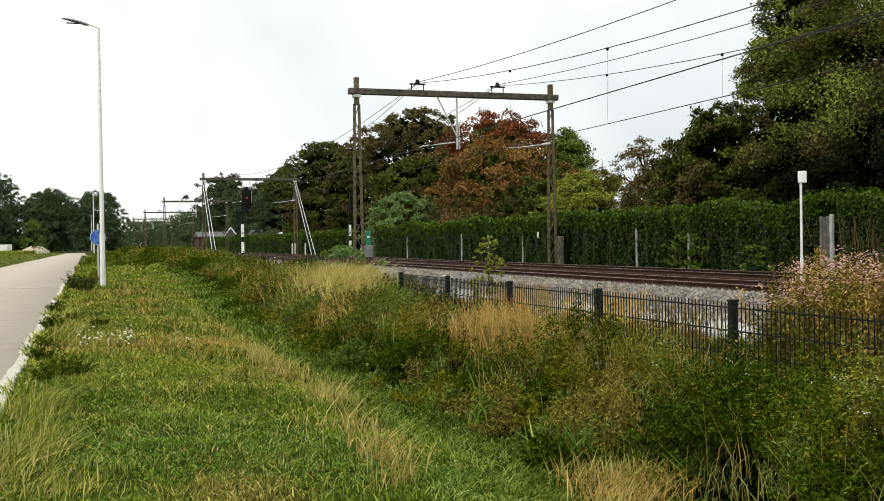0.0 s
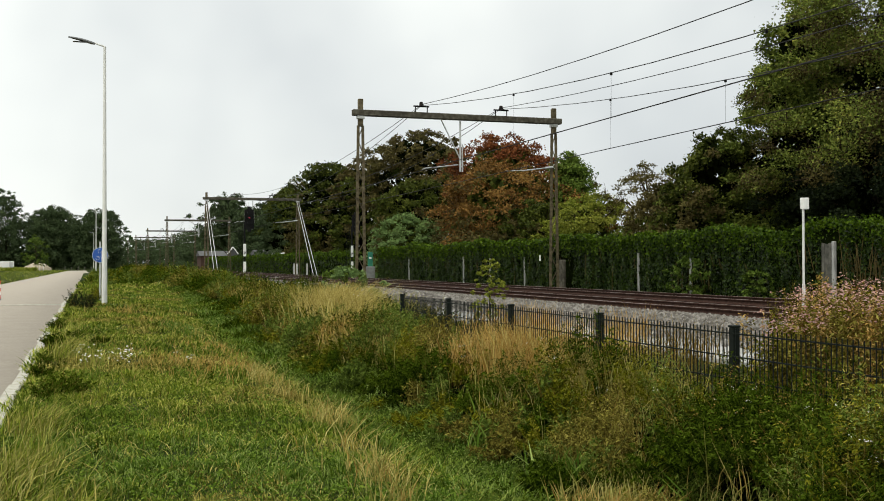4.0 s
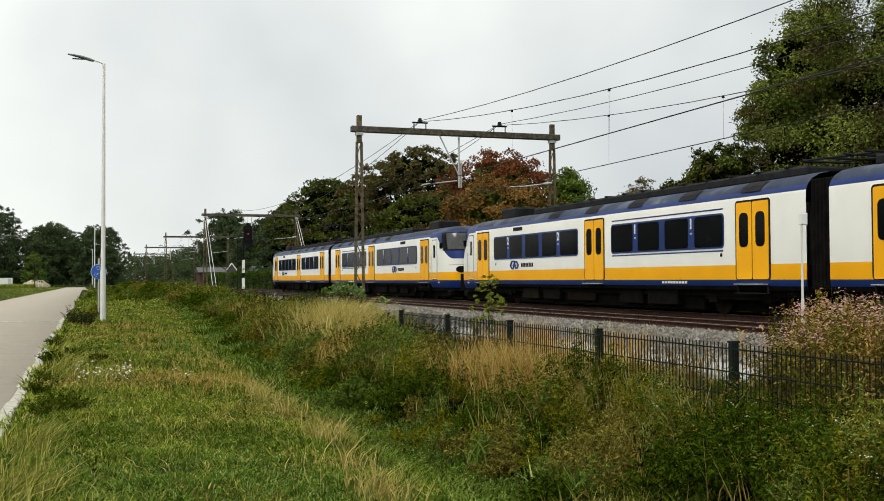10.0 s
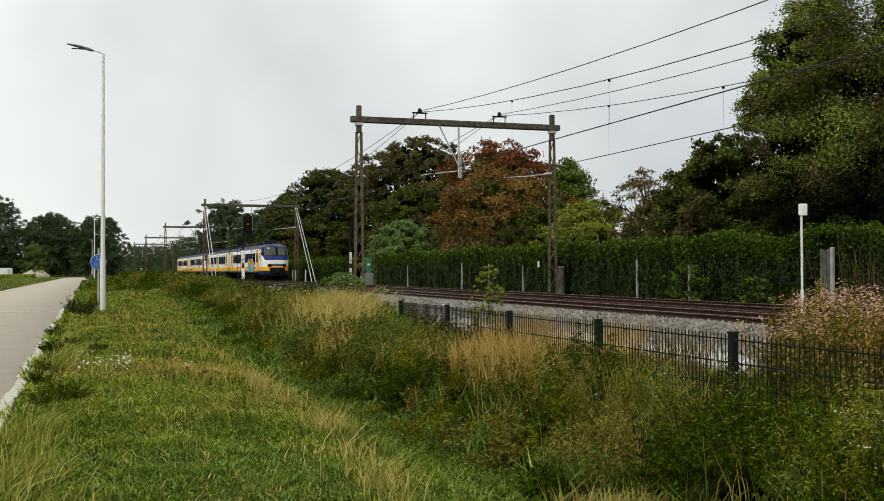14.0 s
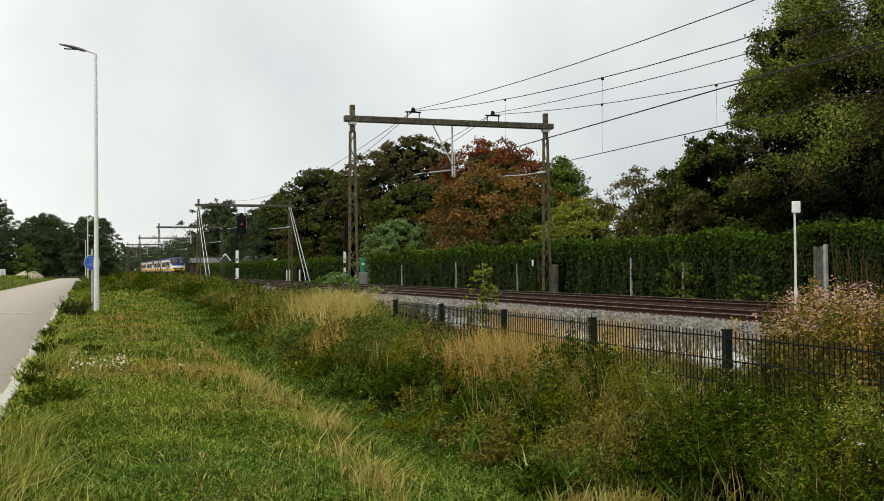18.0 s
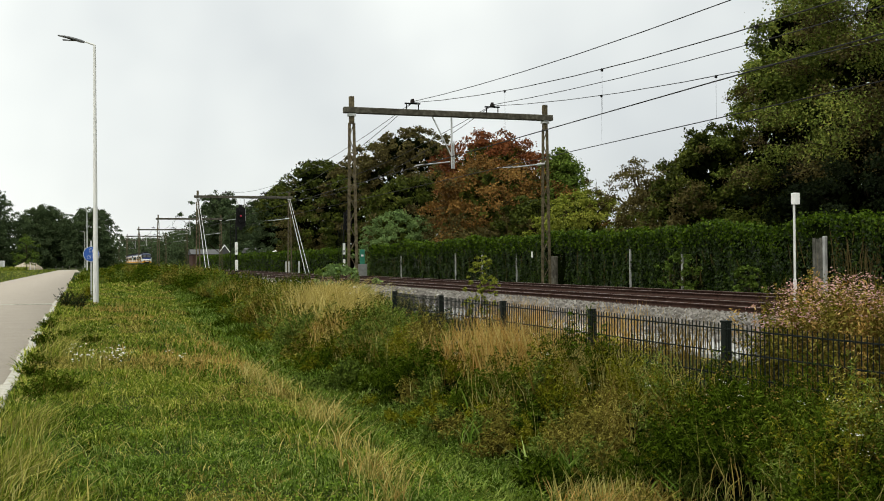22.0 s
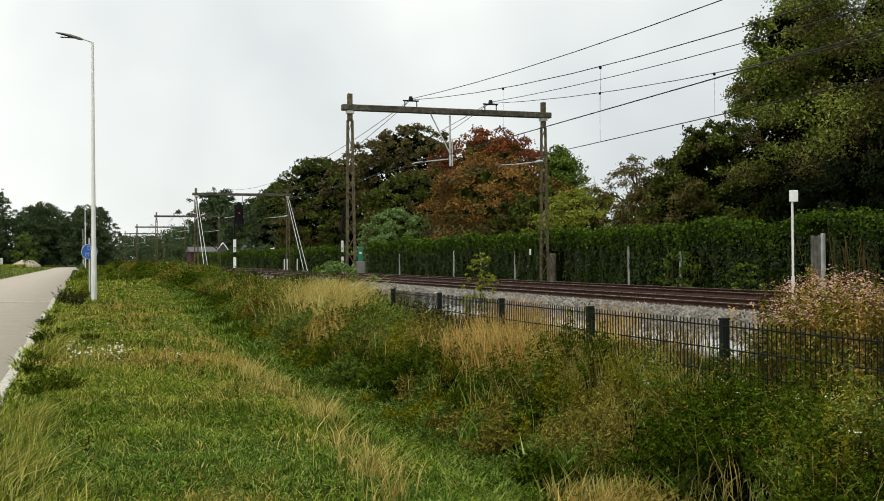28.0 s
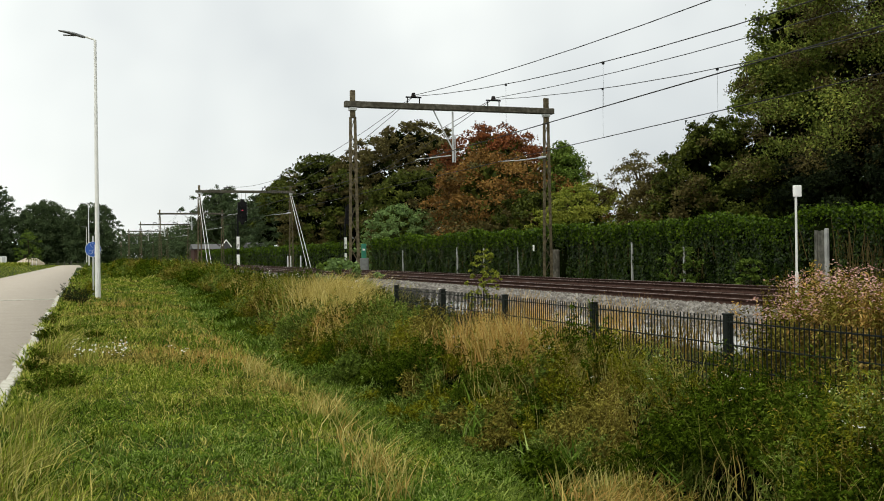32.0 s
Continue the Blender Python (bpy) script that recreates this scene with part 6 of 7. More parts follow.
    clumps(rng, x, y, 0.10 + 0.10 * rng.random(n), 0.12 + 0.16 * rng.random(n), 9, 12, 0.028 + 0.0012 * y, [M_WEEDGREEN, M_LUSH, M_WEEDDARK], rng.integers(0, 3, n), "ditch_herbs", "leafy green herbs in the ditch", "herbs")
    # bushy weeds on the bank before the fence
    gx, gy = np.meshgrid(np.arange(3.72, 5.3, 0.30), np.arange(3.6, 19.0, 0.34))
    x, y = gx.ravel() + rng.uniform(-0.13, 0.13, gx.size), gy.ravel() + rng.uniform(-0.15, 0.15, gx.size)
    big = waves(x, y, 0.9, 41)
    hgt = np.interp(x, [3.6, 4.1, 4.6, 5.0, 5.3], [0.26, 0.52, 0.80, 0.92, 0.86]) * (0.62 + 0.6 * big) * rng.uniform(0.8, 1.15, len(x))
    hgt = hgt * np.interp(y, [3.6, 5.0, 7.5, 9.5, 12, 19], [1.05, 1.05, 0.95, 0.86, 0.78, 0.9])
    keep = rng.random(len(x)) < np.where(x < 3.95, 0.55, np.where((x > 4.7) & (y > 11.0) & (y < 14.6), 0.25, 0.9))
    along, across = (x - 4.2) * 0.57 + (y - 6.1) * 0.82, (x - 4.2) * 0.82 - (y - 6.1) * 0.57
    keep &= (np.abs(across) > 0.33) | (along < -0.9) | (along > 0.4)
    x, y, hgt, big = x[keep], y[keep], hgt[keep], big[keep]
    n = len(x)
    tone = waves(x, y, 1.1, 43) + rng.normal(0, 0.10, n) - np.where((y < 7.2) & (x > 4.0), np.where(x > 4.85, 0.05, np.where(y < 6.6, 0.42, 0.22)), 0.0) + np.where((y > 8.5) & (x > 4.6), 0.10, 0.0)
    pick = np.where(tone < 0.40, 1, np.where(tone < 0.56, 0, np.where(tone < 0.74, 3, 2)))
    near = y < 9.5
    for sel, sh, lv, fine, nar in ((near, 30, 44, False, 0.22), (~near, 20, 32, True, 0.28)):
        clumps(rng, x[sel], y[sel], (0.17 + 0.14 * rng.random(n))[sel], hgt[sel], sh, lv, (0.042 + 0.016 * rng.random(n) + np.where(near, 0, 0.014))[sel],
               [M_WEED, M_WEEDDARK, M_WEEDBROWN, M_WEEDGREEN], pick[sel], "bank_weeds", "tangled green and withered weeds on the bank before the fence", stem=0.0016, fine=fine, narrow=nar, low=0.3)
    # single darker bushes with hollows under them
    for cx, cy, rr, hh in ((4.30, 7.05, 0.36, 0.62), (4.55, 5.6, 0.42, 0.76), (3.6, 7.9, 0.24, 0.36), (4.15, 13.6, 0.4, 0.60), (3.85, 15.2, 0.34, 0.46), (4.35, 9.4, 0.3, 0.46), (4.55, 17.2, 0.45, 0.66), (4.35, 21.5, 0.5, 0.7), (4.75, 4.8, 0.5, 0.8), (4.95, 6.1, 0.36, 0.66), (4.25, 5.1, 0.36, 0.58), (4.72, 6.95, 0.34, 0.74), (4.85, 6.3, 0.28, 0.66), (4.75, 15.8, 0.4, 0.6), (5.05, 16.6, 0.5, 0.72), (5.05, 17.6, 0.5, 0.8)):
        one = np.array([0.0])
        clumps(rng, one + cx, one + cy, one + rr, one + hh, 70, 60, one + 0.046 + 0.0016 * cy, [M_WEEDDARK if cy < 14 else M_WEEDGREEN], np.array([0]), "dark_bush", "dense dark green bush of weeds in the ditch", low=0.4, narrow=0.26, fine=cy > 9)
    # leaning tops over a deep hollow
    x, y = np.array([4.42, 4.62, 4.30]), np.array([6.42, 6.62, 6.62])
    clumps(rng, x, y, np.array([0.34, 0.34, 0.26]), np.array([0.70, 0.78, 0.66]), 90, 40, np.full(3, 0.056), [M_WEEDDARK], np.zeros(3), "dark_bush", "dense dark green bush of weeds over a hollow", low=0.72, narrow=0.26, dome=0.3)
    # near-black leaves low in the growth: shade of the gaps as colour
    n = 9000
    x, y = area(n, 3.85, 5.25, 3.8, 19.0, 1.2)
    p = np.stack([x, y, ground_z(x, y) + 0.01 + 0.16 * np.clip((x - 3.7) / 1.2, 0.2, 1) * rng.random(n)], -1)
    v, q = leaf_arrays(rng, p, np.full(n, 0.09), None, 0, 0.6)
    tagged(new("weed_shade", mesh_np("weed_shade", v, [q], M_CORE)), "near-black leaves painted as shade deep under the weeds", "litter", kind="stuff")
    # long pale stalks leaning out of the weeds
    n = 300
    x, y = area(n, 4.0, 5.25, 4.2, 18.0)
    blades(rng, x, y, 0.5 + 0.42 * rng.random(n), 0.0018 + 0.00012 * y, 0.45, M_PALE, "long_stalks", "long pale flower stalks leaning out of the weeds", "stalks", wind=(0.5, 0.1))
    n = 300
    x, y = area(n, 4.2, 5.3, 4.2, 18.0)
    h = 0.5 + 0.38 * rng.random(n)
    flowers(rng, x, y, ground_z(x, y) + h * 0.86, 0.016, 9, 0.03, M_STALK, "seed_heads", "brown withered seed heads above the weeds")
    blades(rng, x, y, h, 0.0025 + 0.00012 * y, 0.4, M_STALK, "long_stalks", "long brown stalks leaning out of the weeds", "stalks", wind=(-0.3, 0.1))
    # broad arching reed blades
    for cx, cy, n in ((3.95, 7.9, 34), (3.85, 8.3, 20), (3.75, 9.9, 26), (4.1, 6.6, 22), (4.3, 11.0, 16)):
        blades(rng, cx + rng.normal(0, 0.12, n), cy + rng.normal(0, 0.15, n), 0.30 + 0.22 * rng.random(n), 0.006 + 0.004 * rng.random(n), 0.9, M_LUSH, "reeds", "arching green reed blades in the ditch", "reeds", wind=(0.3, 0.0))
    # taller growth farther on, hiding the fence
    n = 520
    y = 17.5 + 35.0 * rng.random(n) ** 1.05
    lo = np.interp(y, VERGE_Y, VERGE_X) + 0.9
    x = lo + (8.4 - lo) * rng.random(n) ** 1.3
    ok = (x < 5.45) | (y > 23.5)
    x, y, lo = x[ok], y[ok], lo[ok]
    n = len(x)
    big = waves(x, y, 2.2, 51)
    h = (0.50 + 0.62 * big) * np.clip((x - lo) / 0.9 + 0.35, 0.35, 1.0) * np.interp(y, [17.5, 19.5, 23, 30, 38, 60], [0.62, 0.8, 1.0, 1.05, 1.0, 1.0]) * np.interp(x, [5.0, 7.0], [1.0, 0.66]) * rng.uniform(0.75, 1.2, n)
    tone = waves(x, y, 2.0, 53) + rng.normal(0, 0.12, n)
    pick = np.where(tone < 0.44, 1, np.where(tone < 0.56, 2, np.where(tone < 0.70, 0, 3)))
    clumps(rng, x, y, 0.28 + 0.26 * rng.random(n), h, 20, 20, 0.045 + 0.0010 * y, [M_WEED, M_WEEDDARK, M_WEEDBROWN, M_WEEDGREEN], pick, "bank_weeds", "tall tangled weeds on the railway bank", stem=0.003, fine=True, narrow=0.45)
    n = 560
    y = 50.0 + 175.0 * rng.random(n) ** 1.25
    lo = np.interp(y, VERGE_Y, VERGE_X) + 0.3
    x = lo + (10.6 - lo) * rng.random(n)
    h = (0.55 + 1.0 * waves(x, y, 6.0, 61)) * np.interp(x, [5.5, 8.0], [1.1, 0.72]) * np.interp(y, [50, 90], [0.85, 1.15]) * rng.uniform(0.7, 1.2, n)
    tone = waves(x, y, 6.0, 63) + rng.normal(0, 0.14, n)
    pick = np.where(tone < 0.42, 1, np.where(tone < 0.58, 0, np.where(tone < 0.70, 3, 2)))
    clumps(rng, x, y, 0.45 + 0.55 * rng.random(n), h, 16, 16, 0.07 + 0.0006 * y, [M_WEED, M_WEEDDARK, M_WEEDBROWN, M_WEEDGREEN], pick, "bank_weeds", "distant olive scrub along the railway", narrow=0.6, fine=True)
    n = 150
    y = 80.0 + 150.0 * rng.random(n) ** 1.1
    x = swing(y) - 0.4 + 5.0 * rng.random(n)
    clumps(rng, x, y, 0.4 + 0.4 * rng.random(n), 0.45 + 0.6 * rng.random(n), 16, 16, 0.07 + 0.0006 * y, [M_WEED, M_WEEDDARK, M_WEEDGREEN], rng.integers(0, 3, n), "verge_weeds", "coarse weeds along the far verge", narrow=0.6, fine=True)
    # thin growth between fence and path
    n = 330
    x, y = area(n, 5.5, 8.3, 5.0, 24.0)
    h = 0.10 + 0.50 * waves(x, y, 1.6, 71) ** 2 * np.interp(x, [5.5, 8.3], [1.1, 0.5])
    clumps(rng, x, y, 0.10 + 0.14 * rng.random(n), h, 9, 12, np.full(n, 0.045), [M_WEED, M_WEEDBROWN, M_WEEDDARK], rng.integers(0, 3, n), "fence_weeds", "sparse weeds beyond the fence", stem=0.002)
    for cx, cy, n in ((7.2, 11.6, 240), (7.2, 13.6, 160), (8.2, 15.0, 140), (7.0, 15.2, 160), (7.8, 18.0, 220), (6.6, 16.5, 200)):
        blades(rng, cx + rng.normal(0, 0.22, n), cy + rng.normal(0, 0.35, n), 0.45 + 0.45 * rng.random(n), np.full(n, 0.0045), 0.35, M_STALK if cy < 12 else M_RUST, "dry_stand", "brown withered stalks beyond the fence", "weeds", wind=(0.1, 0.0))
    # straw and orange grass stands
    for cx, cy, rx, ry, n, hh, mat, words in ((5.05, 12.4, 0.30, 1.25, 2600, 0.76, M_RUST, "stand of orange-brown dry grass before the fence"), (4.95, 13.6, 0.25, 0.8, 600, 0.55, M_RUST, "stand of orange-brown dry grass before the fence"), (5.05, 12.2, 0.28, 1.1, 1100, 0.78, M_DRY, "stand of orange-brown dry grass before the fence"),
                                          (5.5, 24.4, 0.6, 1.8, 1700, 1.0, M_DRY, "tall straw-coloured grass on the bank"), (5.6, 25.2, 0.6, 1.8, 1900, 0.98, M_DRY, "tall straw-coloured grass on the bank"), (5.1, 22.4, 0.4, 1.6, 500, 0.7, M_DRY, "tall straw-coloured grass on the bank"), (4.5, 19.0, 0.25, 1.3, 700, 0.58, M_DRY, "straw-coloured grass on the ditch slope"), (4.7, 20.3, 0.3, 1.3, 800, 0.6, M_RUST, "stand of orange-brown dry grass on the bank"), (4.5, 17.0, 0.2, 0.7, 260, 0.5, M_DRY, "straw-coloured grass on the ditch slope"),
                                          (5.4, 31.0, 0.7, 3.0, 500, 0.85, M_PALE, "tall pale grass on the bank"), (5.1, 9.6, 0.2, 1.0, 460, 0.62, M_PALE, "pale tall grass before the fence"), (5.1, 10.6, 0.15, 0.8, 460, 0.66, M_DRY, "pale tall grass before the fence"),
                                          (5.1, 7.6, 0.2, 0.7, 200, 0.42, M_DRY, "dry grass before the fence"), (3.66, 7.0, 0.24, 0.45, 420, 0.36, M_PALE, "tuft of pale reed grass in the ditch"), (3.6, 6.7, 0.3, 0.4, 420, 0.34, M_RUST, "tuft of dry grass in the ditch"), (3.45, 6.4, 0.25, 0.3, 260, 0.34, M_DRY, "tuft of dry grass in the ditch")):
        blades(rng, cx + rng.normal(0, rx * 0.6, n), cy + rng.normal(0, ry * 0.55, n), hh * rng.uniform(0.5, 1.15, n), np.full(n, 0.0034 + 0.00014 * cy), 0.75, mat, "dry_grass_stand", words, "grass", wind=(0.6, -0.1))
    # grass through the weeds
    x, y = area(2600, 4.0, 5.35, 3.8, 19.0, 1.2)
    ok = waves(x, y, 0.8, 81) > 0.45
    x, y = x[ok], y[ok]
    blades(rng, x, y, 0.22 + 0.3 * rng.random(len(x)), 0.0025 + 0.0025 * rng.random(len(x)), 0.6, M_PALE, "bank_grass", "yellowing grass among the weeds", "grass", wind=(0.2, 0))
    x, y = area(2000, 5.0, 8.0, 18.0, 48.0, 1.1)
    ok = (x < 5.4) | (y > 23)
    x, y = x[ok], y[ok]
    blades(rng, x, y, (0.5 + 0.5 * rng.random(len(x))) * np.interp(y, [18, 24, 40], [0.7, 1.0, 0.9]), 0.005 + 0.004 * rng.random(len(x)), 0.4, M_PALE, "bank_grass", "yellowing grass among the weeds", "grass")
    for m, n in ((M_DRY, 900), (M_RUST, 1100), (M_TURFDRY, 900)):
        y = 17.0 + 30.0 * rng.random(n)
        x = np.interp(y, VERGE_Y, VERGE_X) + 1.2 + 2.6 * rng.random(n)
        ok = (waves(x, y, 1.6, 83) > 0.5) & ((x < 5.4) | (y > 23))
        x, y = x[ok], y[ok]
        blades(rng, x, y, 0.45 + 0.4 * rng.random(len(x)), 0.004 + 0.0001 * y, 0.5, m, "bank_grass", "withered grass among the weeds of the bank", "grass", wind=(0.3, 0.1))
    for m, n in ((M_DRY, 500), (M_PALE, 500)):
        x, y = area(n, 4.1, 5.3, 3.9, 11.0)
        ok = waves(x, y, 0.7, 84) > 0.56
        x, y = x[ok], y[ok]
        blades(rng, x, y, 0.4 + 0.35 * rng.random(len(x)), 0.0022 + 0.0016 * rng.random(len(x)), 0.6, m, "bank_grass", "withered grass among the weeds of the bank", "grass", wind=(0.3, 0.1))
    # flowers
    yx, yy = area(16, -0.15, 0.75, 15.9, 18.6)
    flowers(rng, yx, yy, ground_z(yx, yy) + 0.2, 0.03, 6, 0.08, M_PETALW, "yarrow", "white flat-headed yarrow flowers in the verge")
    yx, yy = np.array([1.35, 1.45, 1.55]), np.array([17.4, 16.2, 16.4])
    flowers(rng, yx, yy, ground_z(yx, yy) + 0.16, 0.04, 3, 0.05, M_PETALW, "yarrow", "white flat-headed yarrow flowers in the verge")
    n = 20
    fx, fy = area(n, 4.3, 5.2, 4.6, 13.0)
    flowers(rng, fx, fy, ground_z(fx, fy) + 0.5 + 0.2 * rng.random(n), 0.013, 6, 0.03, M_PETALW, "white_flowers", "small white flowers among the weeds")
    fx, fy = np.array([4.8, 4.9, 4.72, 4.55]), np.array([5.75, 5.6, 6.9, 5.3])
    flowers(rng, fx, fy, ground_z(fx, fy) + np.array([0.66, 0.6, 0.5, 0.6]), 0.015, 12, 0.05, M_PETALW, "white_flowers", "small white flower heads among the weeds")
    n = 14
    fx, fy = area(n, 5.0, 6.8, 18.0, 34.0)
    flowers(rng, fx, fy, ground_z(fx, fy) + 0.75 + 0.25 * rng.random(n), 0.035, 4, 0.06, M_PETALW, "white_flowers", "small white flowers among the weeds")
    # grass hanging over the road's edge in places
    n = 1500
    x, y = area(n, -0.93, -0.72, 4.5, 34.0, 1.3)
    ok = waves(x * 0.3, y, 1.3, 91) > 0.55
    x, y = x[ok], y[ok]
    blades(rng, x, y, 0.08 + 0.13 * rng.random(len(x)), 0.004 + 0.0002 * y, 0.9, M_GRASS, "edge_grass", "ragged grass hanging over the road's edge", "grass", wind=(-0.3, 0.0))
    # dark straggling weeds along the road's edge
    for cx, cy, hh, rr in ((-0.22, 39.5, 0.9, 0.5), (-0.5, 40.6, 0.72, 0.36), (0.05, 38.4, 0.6, 0.36), (-0.72, 27.2, 0.34, 0.22), (-0.68, 21.8, 0.30, 0.22), (-0.55, 20.3, 0.34, 0.26), (-0.66, 17.6, 0.26, 0.2), (-0.30, 14.0, 0.30, 0.28), (-0.42, 13.1, 0.32, 0.28), (-0.15, 13.5, 0.26, 0.24), (-0.60, 15.6, 0.26, 0.2), (0.25, 21.4, 0.22, 0.25), (-0.3, 23.5, 0.24, 0.22), (0.2, 46.0, 0.5, 0.4), (0.5, 55.0, 0.5, 0.4)):
        one = np.array([0.0])
        clumps(rng, one + cx, one + cy, one + rr, one + hh, 30, 20, one + 0.030 + 0.0012 * cy, [M_WEEDDARK if cy < 35 else M_LEAF_SHADEWEED if cy < 42 else M_WEED], np.array([0]), "roadside_weed", "dark straggling weeds at the road's edge", stem=0.003)


def build_pink_bush():
    rng = np.random.default_rng(140)
    n = 300
    x, y = 6.3 + 1.5 * rng.random(n), 5.4 + 4.2 * rng.random(n)
    ok = x / y > 0.72
    x, y = x[ok], y[ok]
    n = len(x)
    h = (0.88 + 0.34 * waves(x, y, 0.8, 3) + 0.12 * rng.random(n)) * np.interp(x / y, [0.72, 0.80], [0.75, 1.0])
    clumps(rng, x, y, 0.16 + 0.12 * rng.random(n), h, 12, 26, np.full(n, 0.052), [M_WEED, M_WEEDBROWN, M_LEAF_RUST, M_RUST], rng.choice([0, 1, 1, 1, 2, 3], n), "willowherb", "tall seeding willowherb beyond the fence", "weeds", narrow=0.36, low=0.15, stem=0.003, dome=0.15)
    k = np.repeat(np.arange(n), 3)
    fx, fy = x[k] + rng.normal(0, 0.12, len(k)), y[k] + rng.normal(0, 0.12, len(k))
    flowers(rng, fx, fy, ground_z(fx, fy) + h[k] * rng.uniform(0.78, 1.04, len(k)), 0.024, 8, 0.045, M_PETALP, "willowherb_flowers", "pink and silky seeding flower heads")
    # withered shoots leaning through the fence
    n = 14
    x, y = 5.45 + 0.5 * rng.random(n), 6.0 + 1.6 * rng.random(n)
    clumps(rng, x, y, 0.12 + 0.1 * rng.random(n), 0.5 + 0.4 * rng.random(n), 9, 16, np.full(n, 0.04), [M_WEED, M_WEEDDARK], rng.integers(0, 2, n), "willowherb", "withered willowherb at the fence", "weeds", narrow=0.28, stem=0.003)


# ---- things along the line ----
def build_fence():
    fence = tagged(empty("mesh_fence"), "dark green double-rod mesh fence with square posts", "fence")
    y0, pitch = 2.74, 2.545
    d = bpy.data.meshes.new("post")
    bm = box(-0.035, 0.035, -0.035, 0.035, 0, 1.03 - 0.05, 0.006)
    add_box(bm, -0.04, 0.04, -0.04, 0.04, 0.98, 1.0, 0.004)
    bm.to_mesh(d)
    bm.free()
    d.materials.append(M_FENCE)
    rod = bpy.data.meshes.new("rod")
    bm = tube((0, 0, 0), (0, 0, 0.95), 0.0062, seg=4)
    bm.to_mesh(rod)
    bm.free()
    rod.materials.append(M_FENCE)
    count, rest = 0, bmesh.new()
    for k in range(7):
        y = y0 + pitch * k
        shared("post", d, fence, pose(5.36, y, 0.05))
        if k == 6:
            break
        for z in (0.18, 0.38, 0.58, 0.78, 0.98):
            part("rail", box(5.318, 5.330, y + 0.02, y + pitch - 0.02, z - 0.006, z + 0.006), M_FENCE, fence)
        for i in range(1, 43):
            yy = y + pitch * i / 43
            if count < 300:
                shared("rod", rod, fence, pose(5.324, yy, 0.08))
                count += 1
            else:
                add_bar(rest, (5.324, yy, 0.08), (5.324, yy, 1.03), 0.0095, 0.0095)
    tagged(part("far_mesh", rest, M_FENCE, fence), kind="stuff")


def build_lamp():
    def lamp(x, y, label):
        L = tagged(empty("street_lamp", pose(x, y, 0)), label, "street lamp", "street lamps")
        bm = tube((0, 0, -0.2), (0, 0, 2.0), 0.105, 0.10, 16)
        add_tube(bm, (0, 0, 2.0), (0, 0, 9.95), 0.085, 0.05, 16)
        part("column", bm, M_LAMP, L)
        part("door", box(-0.05, 0.05, -0.112, -0.10, 0.6, 1.1, 0.005), M_LAMP, L)
        part("arm", tube((0, 0, 9.95), (-0.42, 0, 10.08), 0.035, 0.03), M_LAMP, L)
        bm = bmesh.new()
        secs = [(-0.36, 0.05, 0.05, 10.03), (-0.5, 0.11, 0.075, 10.06), (-0.8, 0.145, 0.07, 10.14), (-1.1, 0.12, 0.05, 10.2), (-1.32, 0.06, 0.03, 10.235)]
        rings = []
        for sx, w, hh, zc in secs:
            rings.append([bm.verts.new((sx, w * math.cos(2 * math.pi * k / 12), zc + hh * math.sin(2 * math.pi * k / 12) * (1.0 if k < 6 else 0.6))) for k in range(12)])
        for a, b in zip(rings, rings[1:]):
            for k in range(12):
                bm.faces.new((a[k], a[(k + 1) % 12], b[(k + 1) % 12], b[k]))
        bm.faces.new(rings[0][::-1])
        bm.faces.new(rings[-1])
        bmesh.ops.recalc_face_normals(bm, faces=bm.faces)
        hd = part("lamp_head", bm, M_DARKGREY, L, "slim dark grey lamp head")
        part("lens", box(-1.15, -0.6, -0.09, 0.09, 10.07, 10.085), M_GREYSHEET, hd)
        return L
    first = lamp(0.60, 42.0, "tall pale street lamp with a slim grey head on the verge")
    for x, y in ((1.2, 172.0), (1.5, 297.0), (1.2, 340.0)):
        tagged(copy_thing(first, pose(x, y, 0)), "distant pale street lamp along the road", "street lamp", "street lamps")


def build_sign():
    s = tagged(empty("road_sign", pose(0.49, 46.5, 0)), "round blue cycle-path sign on a grey pole", "road sign")
    part("pole", tube((0, 0, -0.1), (0, 0, 2.55), 0.038, seg=10), M_GALV, s)
    disc = part("disc", tube((0, -0.045, 1.98), (0, -0.06, 1.98), 0.31, seg=28), M_BLUE, s)
    part("rim", tube((0, -0.04, 1.98), (0, -0.05, 1.98), 0.325, seg=28), M_WHITE, disc)
    bm = bmesh.new()
    for cx, cz in ((-0.1, 1.85), (0.12, 1.85), (-0.02, 2.14), (0.12, 2.1)):
        ring = [Vector((cx + 0.075 * math.cos(k * 0.7854), -0.064, cz + 0.075 * math.sin(k * 0.7854))) for k in range(9)]
        for a, b in zip(ring, ring[1:]):
            add_bar(bm, a, b, 0.025, 0.008)
    add_bar(bm, (-0.1, -0.064, 1.85), (0.05, -0.064, 1.97), 0.025, 0.008)
    add_bar(bm, (0.05, -0.064, 1.97), (0.12, -0.064, 1.85), 0.025, 0.008)
    part("symbol", bm, M_WHITE, disc, "white cycle symbol")
    b = tagged(empty("marker_post", pose(-3.72, 50.0, 0.03)), "red and white striped traffic post on the road", "traffic post")
    part("base", box(-0.1, 0.1, -0.1, 0.1, 0, 0.05, 0.02), M_DARKGREY, b)
    for k in range(5):
        part("band", box(-0.065, 0.065, -0.03, 0.03, 0.05 + 0.16 * k, 0.21 + 0.16 * k, 0.006), M_REDP if k % 2 == 0 else M_WHITE, b)


